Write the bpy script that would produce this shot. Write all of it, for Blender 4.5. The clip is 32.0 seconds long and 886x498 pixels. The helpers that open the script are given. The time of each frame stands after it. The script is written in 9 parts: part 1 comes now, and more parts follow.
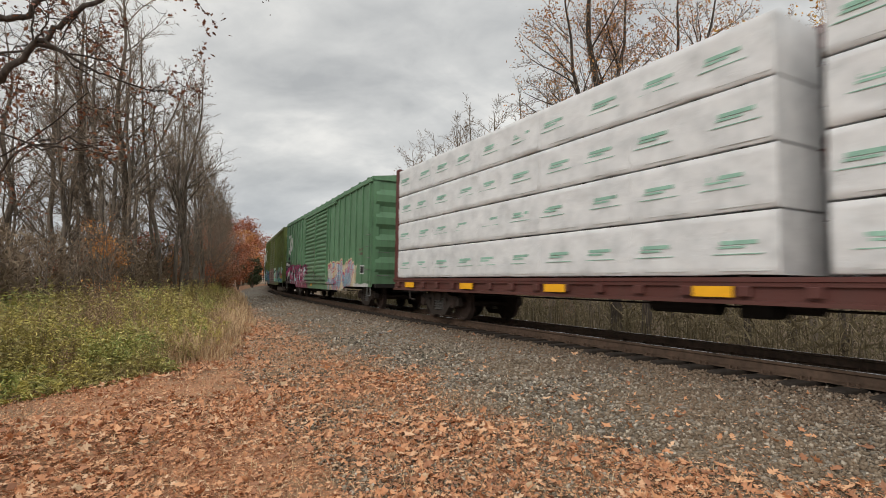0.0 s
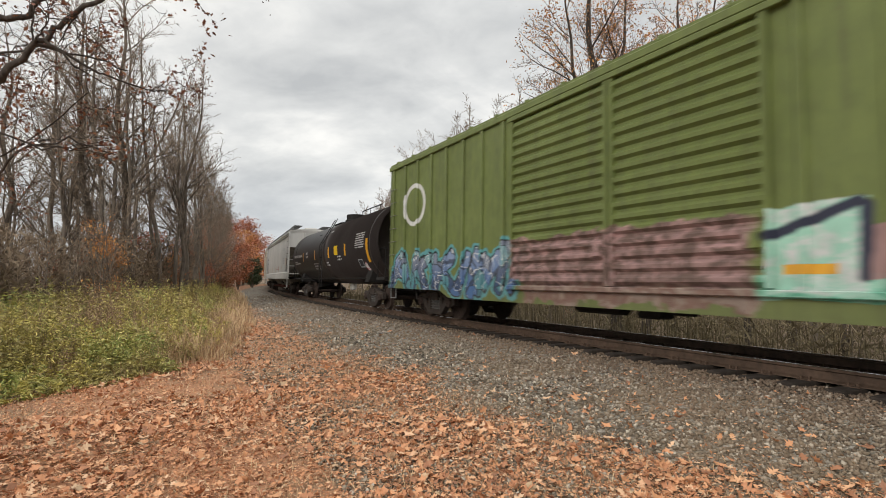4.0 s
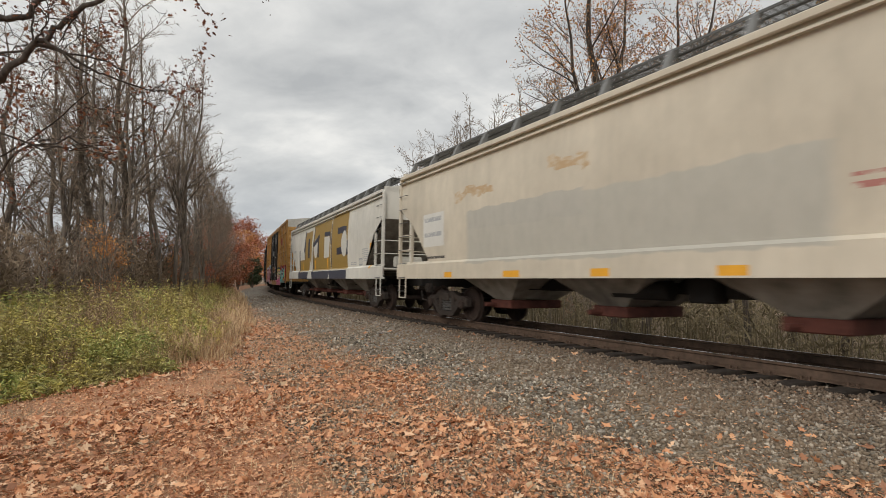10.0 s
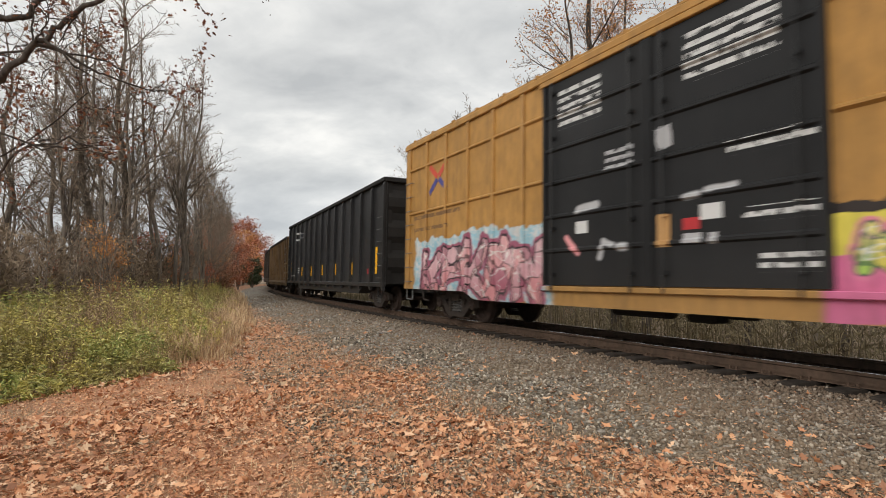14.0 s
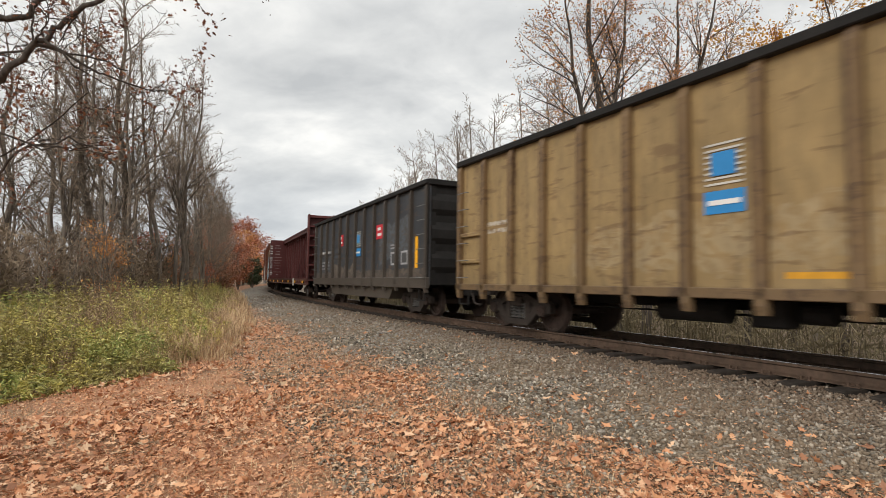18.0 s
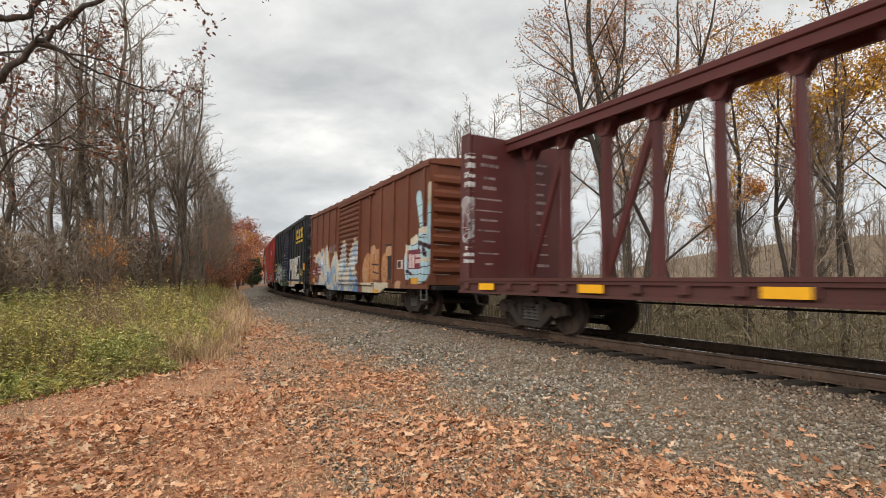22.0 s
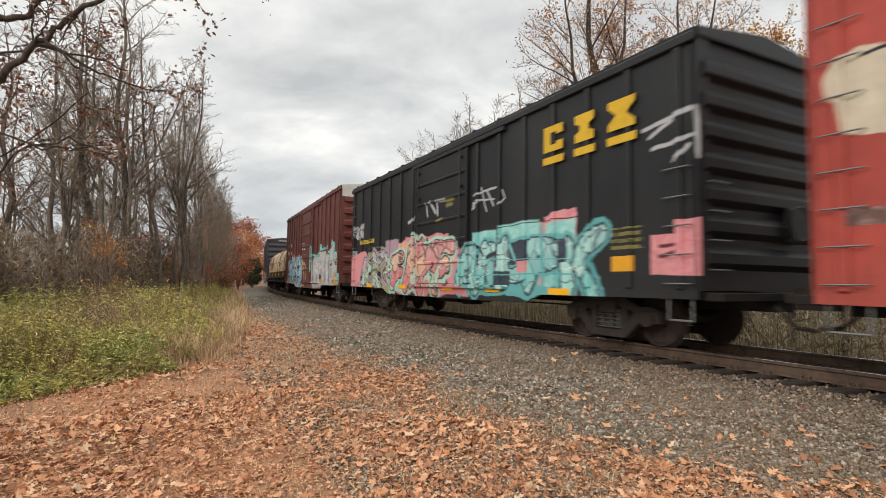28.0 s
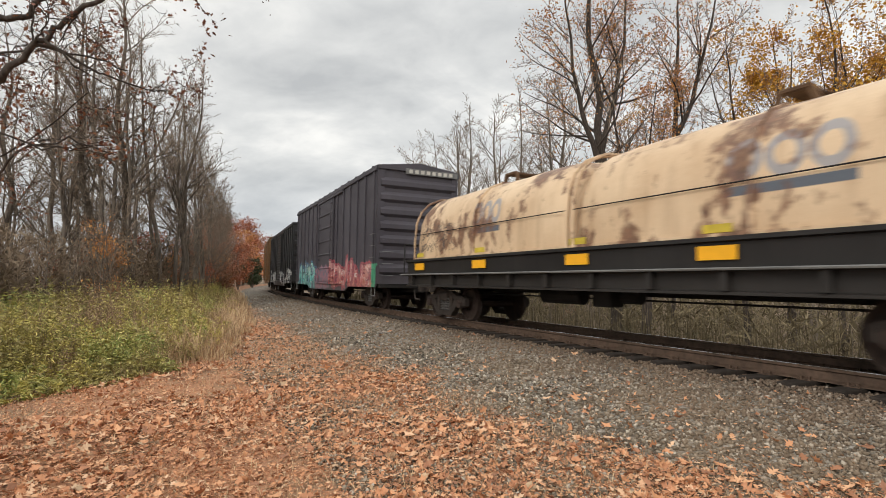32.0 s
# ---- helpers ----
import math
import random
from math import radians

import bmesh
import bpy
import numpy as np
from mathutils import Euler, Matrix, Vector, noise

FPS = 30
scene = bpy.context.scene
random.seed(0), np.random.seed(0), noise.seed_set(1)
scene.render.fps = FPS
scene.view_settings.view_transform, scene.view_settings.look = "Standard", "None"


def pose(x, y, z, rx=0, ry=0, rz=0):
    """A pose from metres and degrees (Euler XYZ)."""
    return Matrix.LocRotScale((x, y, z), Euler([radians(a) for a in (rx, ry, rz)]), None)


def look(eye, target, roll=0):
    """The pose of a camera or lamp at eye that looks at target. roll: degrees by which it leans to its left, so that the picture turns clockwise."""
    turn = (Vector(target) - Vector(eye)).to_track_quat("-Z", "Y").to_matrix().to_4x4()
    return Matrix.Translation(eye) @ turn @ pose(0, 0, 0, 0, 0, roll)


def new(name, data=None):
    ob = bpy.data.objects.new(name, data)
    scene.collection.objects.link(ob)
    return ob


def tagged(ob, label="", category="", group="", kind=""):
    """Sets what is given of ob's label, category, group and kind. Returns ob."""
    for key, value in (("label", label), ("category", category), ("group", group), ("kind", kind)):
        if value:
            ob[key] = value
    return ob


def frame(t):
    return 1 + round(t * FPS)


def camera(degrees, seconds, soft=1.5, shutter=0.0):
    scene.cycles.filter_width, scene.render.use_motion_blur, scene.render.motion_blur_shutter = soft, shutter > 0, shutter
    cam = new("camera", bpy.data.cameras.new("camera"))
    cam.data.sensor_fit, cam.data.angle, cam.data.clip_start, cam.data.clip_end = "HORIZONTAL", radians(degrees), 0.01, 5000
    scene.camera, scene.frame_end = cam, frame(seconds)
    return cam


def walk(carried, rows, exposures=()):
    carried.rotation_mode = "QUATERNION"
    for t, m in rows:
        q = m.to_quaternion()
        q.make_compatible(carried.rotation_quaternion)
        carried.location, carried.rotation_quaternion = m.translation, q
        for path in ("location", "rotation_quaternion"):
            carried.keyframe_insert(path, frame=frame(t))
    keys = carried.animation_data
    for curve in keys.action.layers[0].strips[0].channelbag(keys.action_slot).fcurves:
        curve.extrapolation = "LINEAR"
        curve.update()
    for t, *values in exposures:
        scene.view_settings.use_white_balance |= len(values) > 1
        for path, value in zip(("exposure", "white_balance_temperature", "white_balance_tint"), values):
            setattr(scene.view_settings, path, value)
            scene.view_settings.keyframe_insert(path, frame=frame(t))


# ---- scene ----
# ---- the plan: a curved single track, rail tops at z = 0, the eye over x = y = 0 ----
RAD, TURN, OFF, CANT = 380.9, 0.52374, 9.591, 0.02996      # curve radius, heading, offset, superelevation
CX, CY = OFF + RAD * math.cos(TURN), RAD * math.sin(TURN)  # centre of the curve
SPEED, SLOW = 10.121, -0.0247                              # train speed at 16 s, and its change
GROUND = -0.45

cam = camera(79.61, 32.0, soft=0.6, shutter=0.33)
EYE = (0.0, 0.0, 1.255)
VIEW = look(EYE, (0.0, 10.0, 1.255 + 10 * math.tan(0.05)), roll=-0.706)
walk(cam, [(0.0, VIEW), (32.0, VIEW)], exposures=[(0.0, -0.15, 6620, 10), (1.0, -0.12, 6620, 10), (2.0, -0.02, 6620, 10), (3.0, 0.05, 6620, 10), (6.0, 0.17, 6620, 10), (7.0, 0.15, 6620, 10), (8.0, -0.10, 6620, 10), (9.0, -0.10, 6620, 10), (10.0, -0.10, 6620, 10), (11.0, -0.05, 6620, 10), (12.0, -0.01, 6620, 10), (13.0, -0.03, 6620, 10), (14.0, 0.08, 6620, 10), (17.0, 0.28, 6620, 10), (18.0, 0.16, 6620, 10), (20.0, 0.22, 6620, 10), (22.0, 0.13, 6620, 10), (23.0, 0.16, 6620, 10), (25.0, 0.22, 6620, 10), (28.0, 0.17, 6620, 10), (31.0, 0.20, 6620, 10), (32.0, 0.09, 6620, 10)])


def track_pose(s, lat=0.0, z=0.0):
    """Pose on the track s metres up the line: x along the travel, y away from the eye, z up (canted)."""
    th = -TURN + s / RAD
    out = Vector((math.cos(th), -math.sin(th), 0.0))
    along = Vector((math.sin(th), math.cos(th), 0.0))
    up = Vector((0, 0, 1))
    yl = out * math.cos(CANT) - up * math.sin(CANT)
    zl = out * math.sin(CANT) + up * math.cos(CANT)
    p = Vector((CX, CY, 0)) - out * RAD + yl * lat + zl * z
    m = Matrix.Identity(4)
    for i in range(3):
        m[i][0], m[i][1], m[i][2], m[i][3] = -along[i], yl[i], zl[i], p[i]
    return m


def train_way(t):
    u = t - 16.0
    return SPEED * u + 0.5 * SLOW * u * u


def lat_of(x, y):
    return RAD - math.hypot(x - CX, y - CY)


# ---- light: an overcast November sky ----
world = bpy.data.worlds.new("overcast_sky")
scene.world = world
world.use_nodes = True
wn, wl = world.node_tree.nodes, world.node_tree.links
wn.clear()
w_out, w_bg = wn.new("ShaderNodeOutputWorld"), wn.new("ShaderNodeBackground")
sky = wn.new("ShaderNodeTexSky")
sky.sky_type, sky.sun_disc = "NISHITA", False
sky.sun_elevation, sky.sun_rotation = radians(32), radians(215)
sky_dim = wn.new("ShaderNodeMix")
sky_dim.data_type, sky_dim.blend_type = "RGBA", "MULTIPLY"
sky_dim.inputs["Factor"].default_value = 1.0
sky_dim.inputs["B"].default_value = (0.1, 0.1, 0.1, 1)
wl.new(sky.outputs[0], sky_dim.inputs["A"])
tc = wn.new("ShaderNodeTexCoord")
sep = wn.new("ShaderNodeSeparateXYZ")
wl.new(tc.outputs["Generated"], sep.inputs[0])


def wmath(op, a, b=None):
    n = wn.new("ShaderNodeMath")
    n.operation = op
    for i, v in enumerate((a, b)):
        if v is None:
            continue
        if isinstance(v, (int, float)):
            n.inputs[i].default_value = v
        else:
            wl.new(v, n.inputs[i])
    return n.outputs[0]


# cloud deck: the direction is laid on a flat layer, so that the banks flatten to the horizon
lift = wmath("ADD", wmath("MAXIMUM", sep.outputs[2], 0.0), 0.34)
flat = wn.new("ShaderNodeCombineXYZ")
wl.new(wmath("DIVIDE", sep.outputs[0], lift), flat.inputs[0])
wl.new(wmath("DIVIDE", sep.outputs[1], lift), flat.inputs[1])
cl = []
for sc, det, dist in ((2.2, 6.0, 0.5), (6.5, 7.0, 0.3)):
    nz = wn.new("ShaderNodeTexNoise")
    nz.inputs["Scale"].default_value, nz.inputs["Detail"].default_value = sc, det
    nz.inputs["Distortion"].default_value, nz.inputs["Roughness"].default_value = dist, 0.52
    mp = wn.new("ShaderNodeMapping")
    mp.inputs["Location"].default_value = (3.7, 1.3, 0.5)
    mp.inputs["Rotation"].default_value = (0, 0, 0.5)
    mp.inputs["Scale"].default_value = (0.9, 1.15, 1)
    wl.new(flat.outputs[0], mp.inputs[0])
    wl.new(mp.outputs[0], nz.inputs["Vector"])
    cl.append(nz.outputs[0])
density = wmath("ADD", wmath("MULTIPLY", cl[0], 0.68), wmath("MULTIPLY", cl[1], 0.32))
ramp = wn.new("ShaderNodeValToRGB")
el = ramp.color_ramp.elements
el[0].position, el[0].color = 0.31, (0.53, 0.545, 0.55, 1)
el[1].position, el[1].color = 0.62, (1.0, 0.995, 0.96, 1)
el.new(0.49).color = (0.76, 0.77, 0.76, 1)
wl.new(density, ramp.inputs[0])
haze = wn.new("ShaderNodeMix")
haze.data_type = "RGBA"
wl.new(ramp.outputs[0], haze.inputs["A"])
haze.inputs["B"].default_value = (0.50, 0.545, 0.62, 1)
low = wmath("SUBTRACT", 1.0, wmath("MINIMUM", wmath("MULTIPLY", wmath("ABSOLUTE", sep.outputs[2]), 5.0), 1.0))
wl.new(wmath("MULTIPLY", low, 0.75), haze.inputs["Factor"])
mixw = wn.new("ShaderNodeMix")
mixw.data_type = "RGBA"
mixw.inputs["Factor"].default_value = 0.9
wl.new(sky_dim.outputs["Result"], mixw.inputs["A"])
wl.new(haze.outputs["Result"], mixw.inputs["B"])
# an overcast sky is brightest overhead
over = wn.new("ShaderNodeMapRange")
over.interpolation_type = "SMOOTHSTEP"
for i_, v_ in ((1, 0.38), (2, 0.95), (3, 1.0), (4, 1.85)):
    over.inputs[i_].default_value = v_
wl.new(sep.outputs[2], over.inputs[0])
lit = wn.new("ShaderNodeVectorMath")
lit.operation = "SCALE"
wl.new(mixw.outputs["Result"], lit.inputs[0])
wl.new(over.outputs[0], lit.inputs["Scale"])
wl.new(lit.outputs[0], w_bg.inputs[0])
w_bg.inputs[1].default_value = 1.0
wl.new(w_bg.outputs[0], w_out.inputs[0])

sun_data = bpy.data.lights.new("sun", "SUN")
sun_data.energy, sun_data.angle, sun_data.color = 1.5, radians(25), (1.0, 0.96, 0.9)
sun = new("sun", sun_data)
sun.matrix_basis = look((-40, -70, 50), (0, 10, 0))

# ---- materials ----
class Nodes:
    """Short hand for one material's node tree."""

    def __init__(self, name, rough=0.7, metal=0.0, spec=0.5):
        self.m = bpy.data.materials.new(name)
        self.m.use_nodes = True
        self.t = self.m.node_tree
        self.n, self.l = self.t.nodes, self.t.links
        self.b = self.n["Principled BSDF"]
        self.b.inputs["Roughness"].default_value = rough
        self.b.inputs["Metallic"].default_value = metal
        self.b.inputs["Specular IOR Level"].default_value = spec
        self.tc = self.n.new("ShaderNodeTexCoord")
        self.co = self.tc.outputs["Object"]

    def put(self, sock, v):
        if isinstance(v, (int, float)):
            sock.default_value = v
        elif isinstance(v, tuple):
            sock.default_value = v if len(v) == 4 or sock.type == "VECTOR" else (*v, 1)
        else:
            self.l.new(v, sock)

    def math(self, op, a, b=None, clamp=False):
        n = self.n.new("ShaderNodeMath")
        n.operation, n.use_clamp = op, clamp
        self.put(n.inputs[0], a)
        if b is not None:
            self.put(n.inputs[1], b)
        return n.outputs[0]

    def vec(self, op, a, b, out="Vector"):
        n = self.n.new("ShaderNodeVectorMath")
        n.operation = op
        self.put(n.inputs[0], a)
        self.put(n.inputs[1], b)
        return n.outputs[out]

    def noise(self, scale, detail=4, rough=0.55, co=None, stretch=None, dist=0.0, colour=False):
        n = self.n.new("ShaderNodeTexNoise")
        n.inputs["Scale"].default_value, n.inputs["Detail"].default_value = scale, detail
        n.inputs["Roughness"].default_value, n.inputs["Distortion"].default_value = rough, dist
        v = co or self.co
        if stretch:
            mp = self.n.new("ShaderNodeMapping")
            mp.inputs["Scale"].default_value = stretch
            self.l.new(v, mp.inputs[0])
            v = mp.outputs[0]
        self.l.new(v, n.inputs["Vector"])
        return n.outputs["Color" if colour else "Fac"]

    def voronoi(self, scale, co=None, out="Color", feature="F1"):
        n = self.n.new("ShaderNodeTexVoronoi")
        n.feature = feature
        n.inputs["Scale"].default_value = scale
        self.l.new(co or self.co, n.inputs["Vector"])
        return n.outputs[out]

    def ramp(self, fac, stops):
        n = self.n.new("ShaderNodeValToRGB")
        e = n.color_ramp.elements
        while len(e) < len(stops):
            e.new(0.5)
        for el_, (p, c) in zip(e, stops):
            el_.position, el_.color = p, (*c, 1)
        self.l.new(fac, n.inputs[0])
        return n.outputs[0]

    def step(self, fac, a, b):
        n = self.n.new("ShaderNodeMapRange")
        n.inputs[1].default_value, n.inputs[2].default_value = a, b
        self.l.new(fac, n.inputs[0])
        return n.outputs[0]

    def mix(self, fac, a, b, kind="MIX"):
        n = self.n.new("ShaderNodeMix")
        n.data_type, n.blend_type = "RGBA", kind
        self.put(n.inputs["Factor"], fac)
        self.put(n.inputs["A"], a)
        self.put(n.inputs["B"], b)
        return n.outputs["Result"]

    def xyz(self, v=None):
        n = self.n.new("ShaderNodeSeparateXYZ")
        self.l.new(v or self.co, n.inputs[0])
        return n.outputs

    def bump(self, height, strength=0.4, dist=0.02):
        n = self.n.new("ShaderNodeBump")
        n.inputs["Strength"].default_value, n.inputs["Distance"].default_value = strength, dist
        self.l.new(height, n.inputs["Height"])
        self.l.new(n.outputs[0], self.b.inputs["Normal"])

    def random(self, island=False):
        if island:
            return self.n.new("ShaderNodeNewGeometry").outputs["Random Per Island"]
        return self.n.new("ShaderNodeObjectInfo").outputs["Random"]

    def colour(self, c):
        self.put(self.b.inputs["Base Color"], c)
        return self.m


def plain(name, c, rough=0.6, metal=0.0, vary=0.18, scale=6.0, bump=0.15):
    k = Nodes(name, rough, metal, 0.3)
    n1, n2 = k.noise(scale, 5), k.noise(scale * 0.17, 3)
    f = k.math("ADD", k.math("MULTIPLY", n1, 0.5), k.math("MULTIPLY", n2, 0.5))
    lo, hi = tuple(x * (1 - vary * 1.6) for x in c), tuple(min(1, x * (1 + vary * 1.4)) for x in c)
    col = k.ramp(f, [(0.3, lo), (0.7, hi)])
    if bump:
        k.bump(n1, bump, 0.01)
    return k.colour(col)


def car_paint(name, base, rust=0.3, rust_col=(0.13, 0.05, 0.025), pieces=(), rough=0.5, grime=0.5, fade=0.12, side=-1.55, spec=0.28, scrape=0.0):
    """Weathered rolling-stock paint in the car's own space, with sprayed pieces laid over it.
    pieces: (kind, x0, x1, z0, z1, colours, wobble)."""
    k = Nodes(name, rough, 0.0, spec)
    x, y, z = k.xyz()
    face = k.step(y, side + 0.01, side - 0.01)
    big, fine = k.noise(0.45, 4), k.noise(9.0, 6, 0.6)
    streak = k.noise(1.0, 5, 0.6, stretch=(5.0, 5.0, 0.35))
    col = k.mix(k.step(big, 0.35, 0.7), tuple(c * (1 - fade) for c in base), tuple(min(1, c * (1 + fade) + 0.01) for c in base))
    col = k.mix(k.math("MULTIPLY", k.step(streak, 0.48, 0.72), 0.55 * grime), col, (0.05, 0.045, 0.04))
    bare = col
    mottle = k.noise(3.4, 5, 0.62, dist=1.4, stretch=(1.0, 1.0, 1.3)) if pieces else None
    wx, wy, wz = k.xyz(k.noise(1.7, 3, 0.6, colour=True))
    warped = {}

    def warp(w):
        """The wall's x and z, shaken by w metres, and the two as one vector."""
        if w not in warped:
            a = k.math("ADD", x, k.math("MULTIPLY", k.math("SUBTRACT", wx, 0.5), w)) if w else x
            b = k.math("ADD", z, k.math("MULTIPLY", k.math("SUBTRACT", wz, 0.5), w)) if w else z
            v = k.n.new("ShaderNodeCombineXYZ")
            k.put(v.inputs[0], a)
            k.put(v.inputs[1], b)
            warped[w] = (a, b, v.outputs[0])
        return warped[w]

    def from_line(v, pa, pb):
        """Distance of v from the line between two points."""
        ba = Vector(pb) - Vector(pa)
        s1 = k.vec("SUBTRACT", v, pa)
        hh = k.math("MULTIPLY", k.vec("DOT_PRODUCT", s1, tuple(ba), "Value"), 1.0 / max(ba.length_squared, 1e-4), True)
        s2 = k.n.new("ShaderNodeVectorMath")
        s2.operation = "SCALE"
        s2.inputs[0].default_value = tuple(ba)
        k.put(s2.inputs["Scale"], hh)
        return k.vec("DISTANCE", s1, s2.outputs[0], "Value")

    load = 0
    for kind, x0, x1, z0, z1, cols, wob in pieces:
        load += 8 if kind == "tag" else 1
        if load > 9:               # lay the next coats after these: their place hangs, unmoved, on the colour so far
            load = 0
            after = k.n.new("ShaderNodeVectorMath")
            after.operation = "MULTIPLY_ADD"
            k.put(after.inputs[0], col)
            after.inputs[1].default_value = (1e-6, 1e-6, 1e-6)
            k.put(after.inputs[2], k.co)
            x, _, z = k.xyz(after.outputs[0])
            warped.clear()
        if kind == "stroke":       # one pass of the can, wob wide to each side
            soft_ = min(0.02, wob * 0.4)
            col = k.mix(k.step(from_line(warp(0.12)[2], (x0, z0, 0), (x1, z1, 0)), wob + soft_, wob - soft_), col, cols[0])
            continue
        px, pz, _ = warp(wob)
        hx, hz = max((x1 - x0) / 2, 1e-3), max((z1 - z0) / 2, 1e-3)
        dx = k.math("DIVIDE", k.math("ABSOLUTE", k.math("SUBTRACT", px, (x0 + x1) / 2)), hx)
        dz = k.math("DIVIDE", k.math("ABSOLUTE", k.math("SUBTRACT", pz, (z0 + z1) / 2)), hz)
        if kind in ("disc", "ring"):
            d = k.math("SQRT", k.math("ADD", k.math("MULTIPLY", dx, dx), k.math("MULTIPLY", dz, dz)))
        elif kind == "peak":       # a triangle, point up
            zr = k.math("DIVIDE", k.math("SUBTRACT", pz, z0), z1 - z0)
            d = k.math("MAXIMUM", k.math("ADD", dx, zr), k.math("SUBTRACT", 1.0, zr))
        else:
            d = k.math("MAXIMUM", dx, dz)
        edge = 0.02 if wob < 0.1 else 0.05
        mask = k.step(d, 1.0 + edge * 0.5, 1.0 - edge * 0.5)
        if kind == "ring":
            mask = k.math("MULTIPLY", mask, k.step(d, 0.78, 0.82))
        if kind == "tag":          # sprayed shapes: broad slanted strokes with outlines, no words
            rs = random.Random(int(abs(x0 * 131 + x1 * 57 + z1 * 17) * 10) + len(name))
            hgt = z1 - z0
            nl = max(1, min(5, round((x1 - x0) / (hgt * 0.72))))
            cw = (x1 - x0) / nl
            sw = hgt * 0.115
            pv = warp(round(0.22 + wob * 0.45, 2))[2]
            dmin = None
            for li in range(nl):
                kind_ = rs.randrange(6)
                st_ = (((0.1, 0, 0.15, 1), (0.12, 0.95, 0.85, 0.85), (0.12, 0.45, 0.8, 0.5)), ((0.1, 0, 0.2, 1), (0.2, 0.95, 0.75, 0.1), (0.8, 0.0, 0.9, 1)), ((0.15, 0, 0.15, 1), (0.2, 0.45, 0.85, 1), (0.25, 0.55, 0.9, 0)),
                       ((0.1, 0.95, 0.85, 0.8), (0.85, 0.8, 0.2, 0.4), (0.2, 0.35, 0.9, 0.05)), ((0.05, 0, 0.45, 1), (0.5, 1, 0.95, 0), (0.25, 0.4, 0.75, 0.35)), ((0.1, 0.1, 0.35, 0.9), (0.45, 0.0, 0.6, 1.0), (0.75, 0.15, 0.9, 0.8)))[kind_]
                st_ = [tuple(v_ + rs.uniform(-0.13, 0.13) for v_ in q_) for q_ in st_]
                dz0, hs = rs.uniform(-0.06, 0.06) * hgt, rs.uniform(0.82, 0.98)
                for a0, b0, a1, b1 in st_:
                    sl = rs.uniform(0.05, 0.16)
                    pa = (x0 + cw * (li - 0.02 + 1.0 * a0 + sl * b0), z0 + sw + dz0 + (hgt - 2 * sw) * hs * b0, 0)
                    pb = (x0 + cw * (li - 0.02 + 1.0 * a1 + sl * b1), z0 + sw + dz0 + (hgt - 2 * sw) * hs * b1, 0)
                    ln = from_line(pv, pa, pb)
                    dmin = ln if dmin is None else k.math("MINIMUM", dmin, ln)
            o_ = 0.022 + 0.014 * hgt
            cell = k.xyz(k.voronoi(1.9 / max(0.6, hgt * 0.6), pv))[0]       # facets of several colours, edged
            fill = k.mix(k.step(cell, 0.42, 0.46), cols[0], cols[1 % len(cols)])
            fill = k.mix(k.math("MULTIPLY", k.step(cell, 0.74, 0.78), 0.75), fill, cols[2 % len(cols)])
            fill = k.mix(k.math("MULTIPLY", k.step(z, z0 + hgt * 0.25, z0 + hgt * 0.75), 0.22), fill, (0.75, 0.73, 0.7))
            rim = k.voronoi(1.9 / max(0.6, hgt * 0.6), pv, "Distance", "DISTANCE_TO_EDGE")
            fill = k.mix(k.math("MULTIPLY", k.step(rim, 0.045, 0.025), 0.7), fill, cols[-1])
            col = k.mix(k.math("MULTIPLY", k.step(dmin, sw + 3.2 * o_, sw + 2.5 * o_), 0.9), col, cols[2 % len(cols)])
            col = k.mix(k.step(dmin, sw + o_ + 0.012, sw + o_ - 0.012), col, cols[-1])
            glint = k.step(k.math("ABSOLUTE", k.math("SUBTRACT", k.noise(1.1, 1, 0.4, dist=2.2), 0.44)), 0.014, 0.008)
            fill = k.mix(k.math("MULTIPLY", glint, 0.8), fill, (0.75, 0.74, 0.7))
            col = k.mix(k.step(dmin, sw + 0.012, sw - 0.012), col, fill)
        elif kind == "text":       # rows of small stencilled marks that cannot be read
            rows = k.math("FRACT", k.math("DIVIDE", k.math("SUBTRACT", z, z0), cols[1]))
            cells = k.noise(11.0, 2, 0.5, stretch=(1.0, 0.0, 0.7))
            bars = k.math("MULTIPLY", k.step(rows, 0.42, 0.48), k.step(cells, 0.42, 0.46))
            col = k.mix(k.math("MULTIPLY", k.math("MULTIPLY", mask, bars), 0.9), col, cols[0])
        else:
            c = cols[0]
            if len(cols) > 1:
                c = k.mix(k.step(mottle, 0.44, 0.6), cols[0], cols[1])
            col = k.mix(k.math("MULTIPLY", mask, 0.96), col, c)
    if pieces:                       # thin and thick coats, and paint rubbed off the panel's high spots
        coat = k.noise(5.5, 6, 0.65, stretch=(1.0, 1.0, 0.5))
        col = k.mix(k.math("MULTIPLY", k.step(coat, 0.62, 0.3), 0.28 if grime >= 0.3 else 0.1), col, (0.02, 0.02, 0.02))
        col = k.mix(k.math("MULTIPLY", face, k.step(fine, 0.80, 0.72)), bare, col)
    col = k.mix(k.math("MULTIPLY", k.step(k.noise(1.0, 4, 0.6, stretch=(9.0, 9.0, 0.5)), 0.5, 0.8), 0.35 * grime), col, (0.06, 0.045, 0.035))
    rmask = k.math("MULTIPLY", k.step(k.math("ADD", k.math("MULTIPLY", fine, 0.5), k.math("MULTIPLY", streak, 0.5)), 0.66 - 0.2 * rust, 0.76 - 0.16 * rust), min(1, rust * 1.6))
    col = k.mix(rmask, col, rust_col)
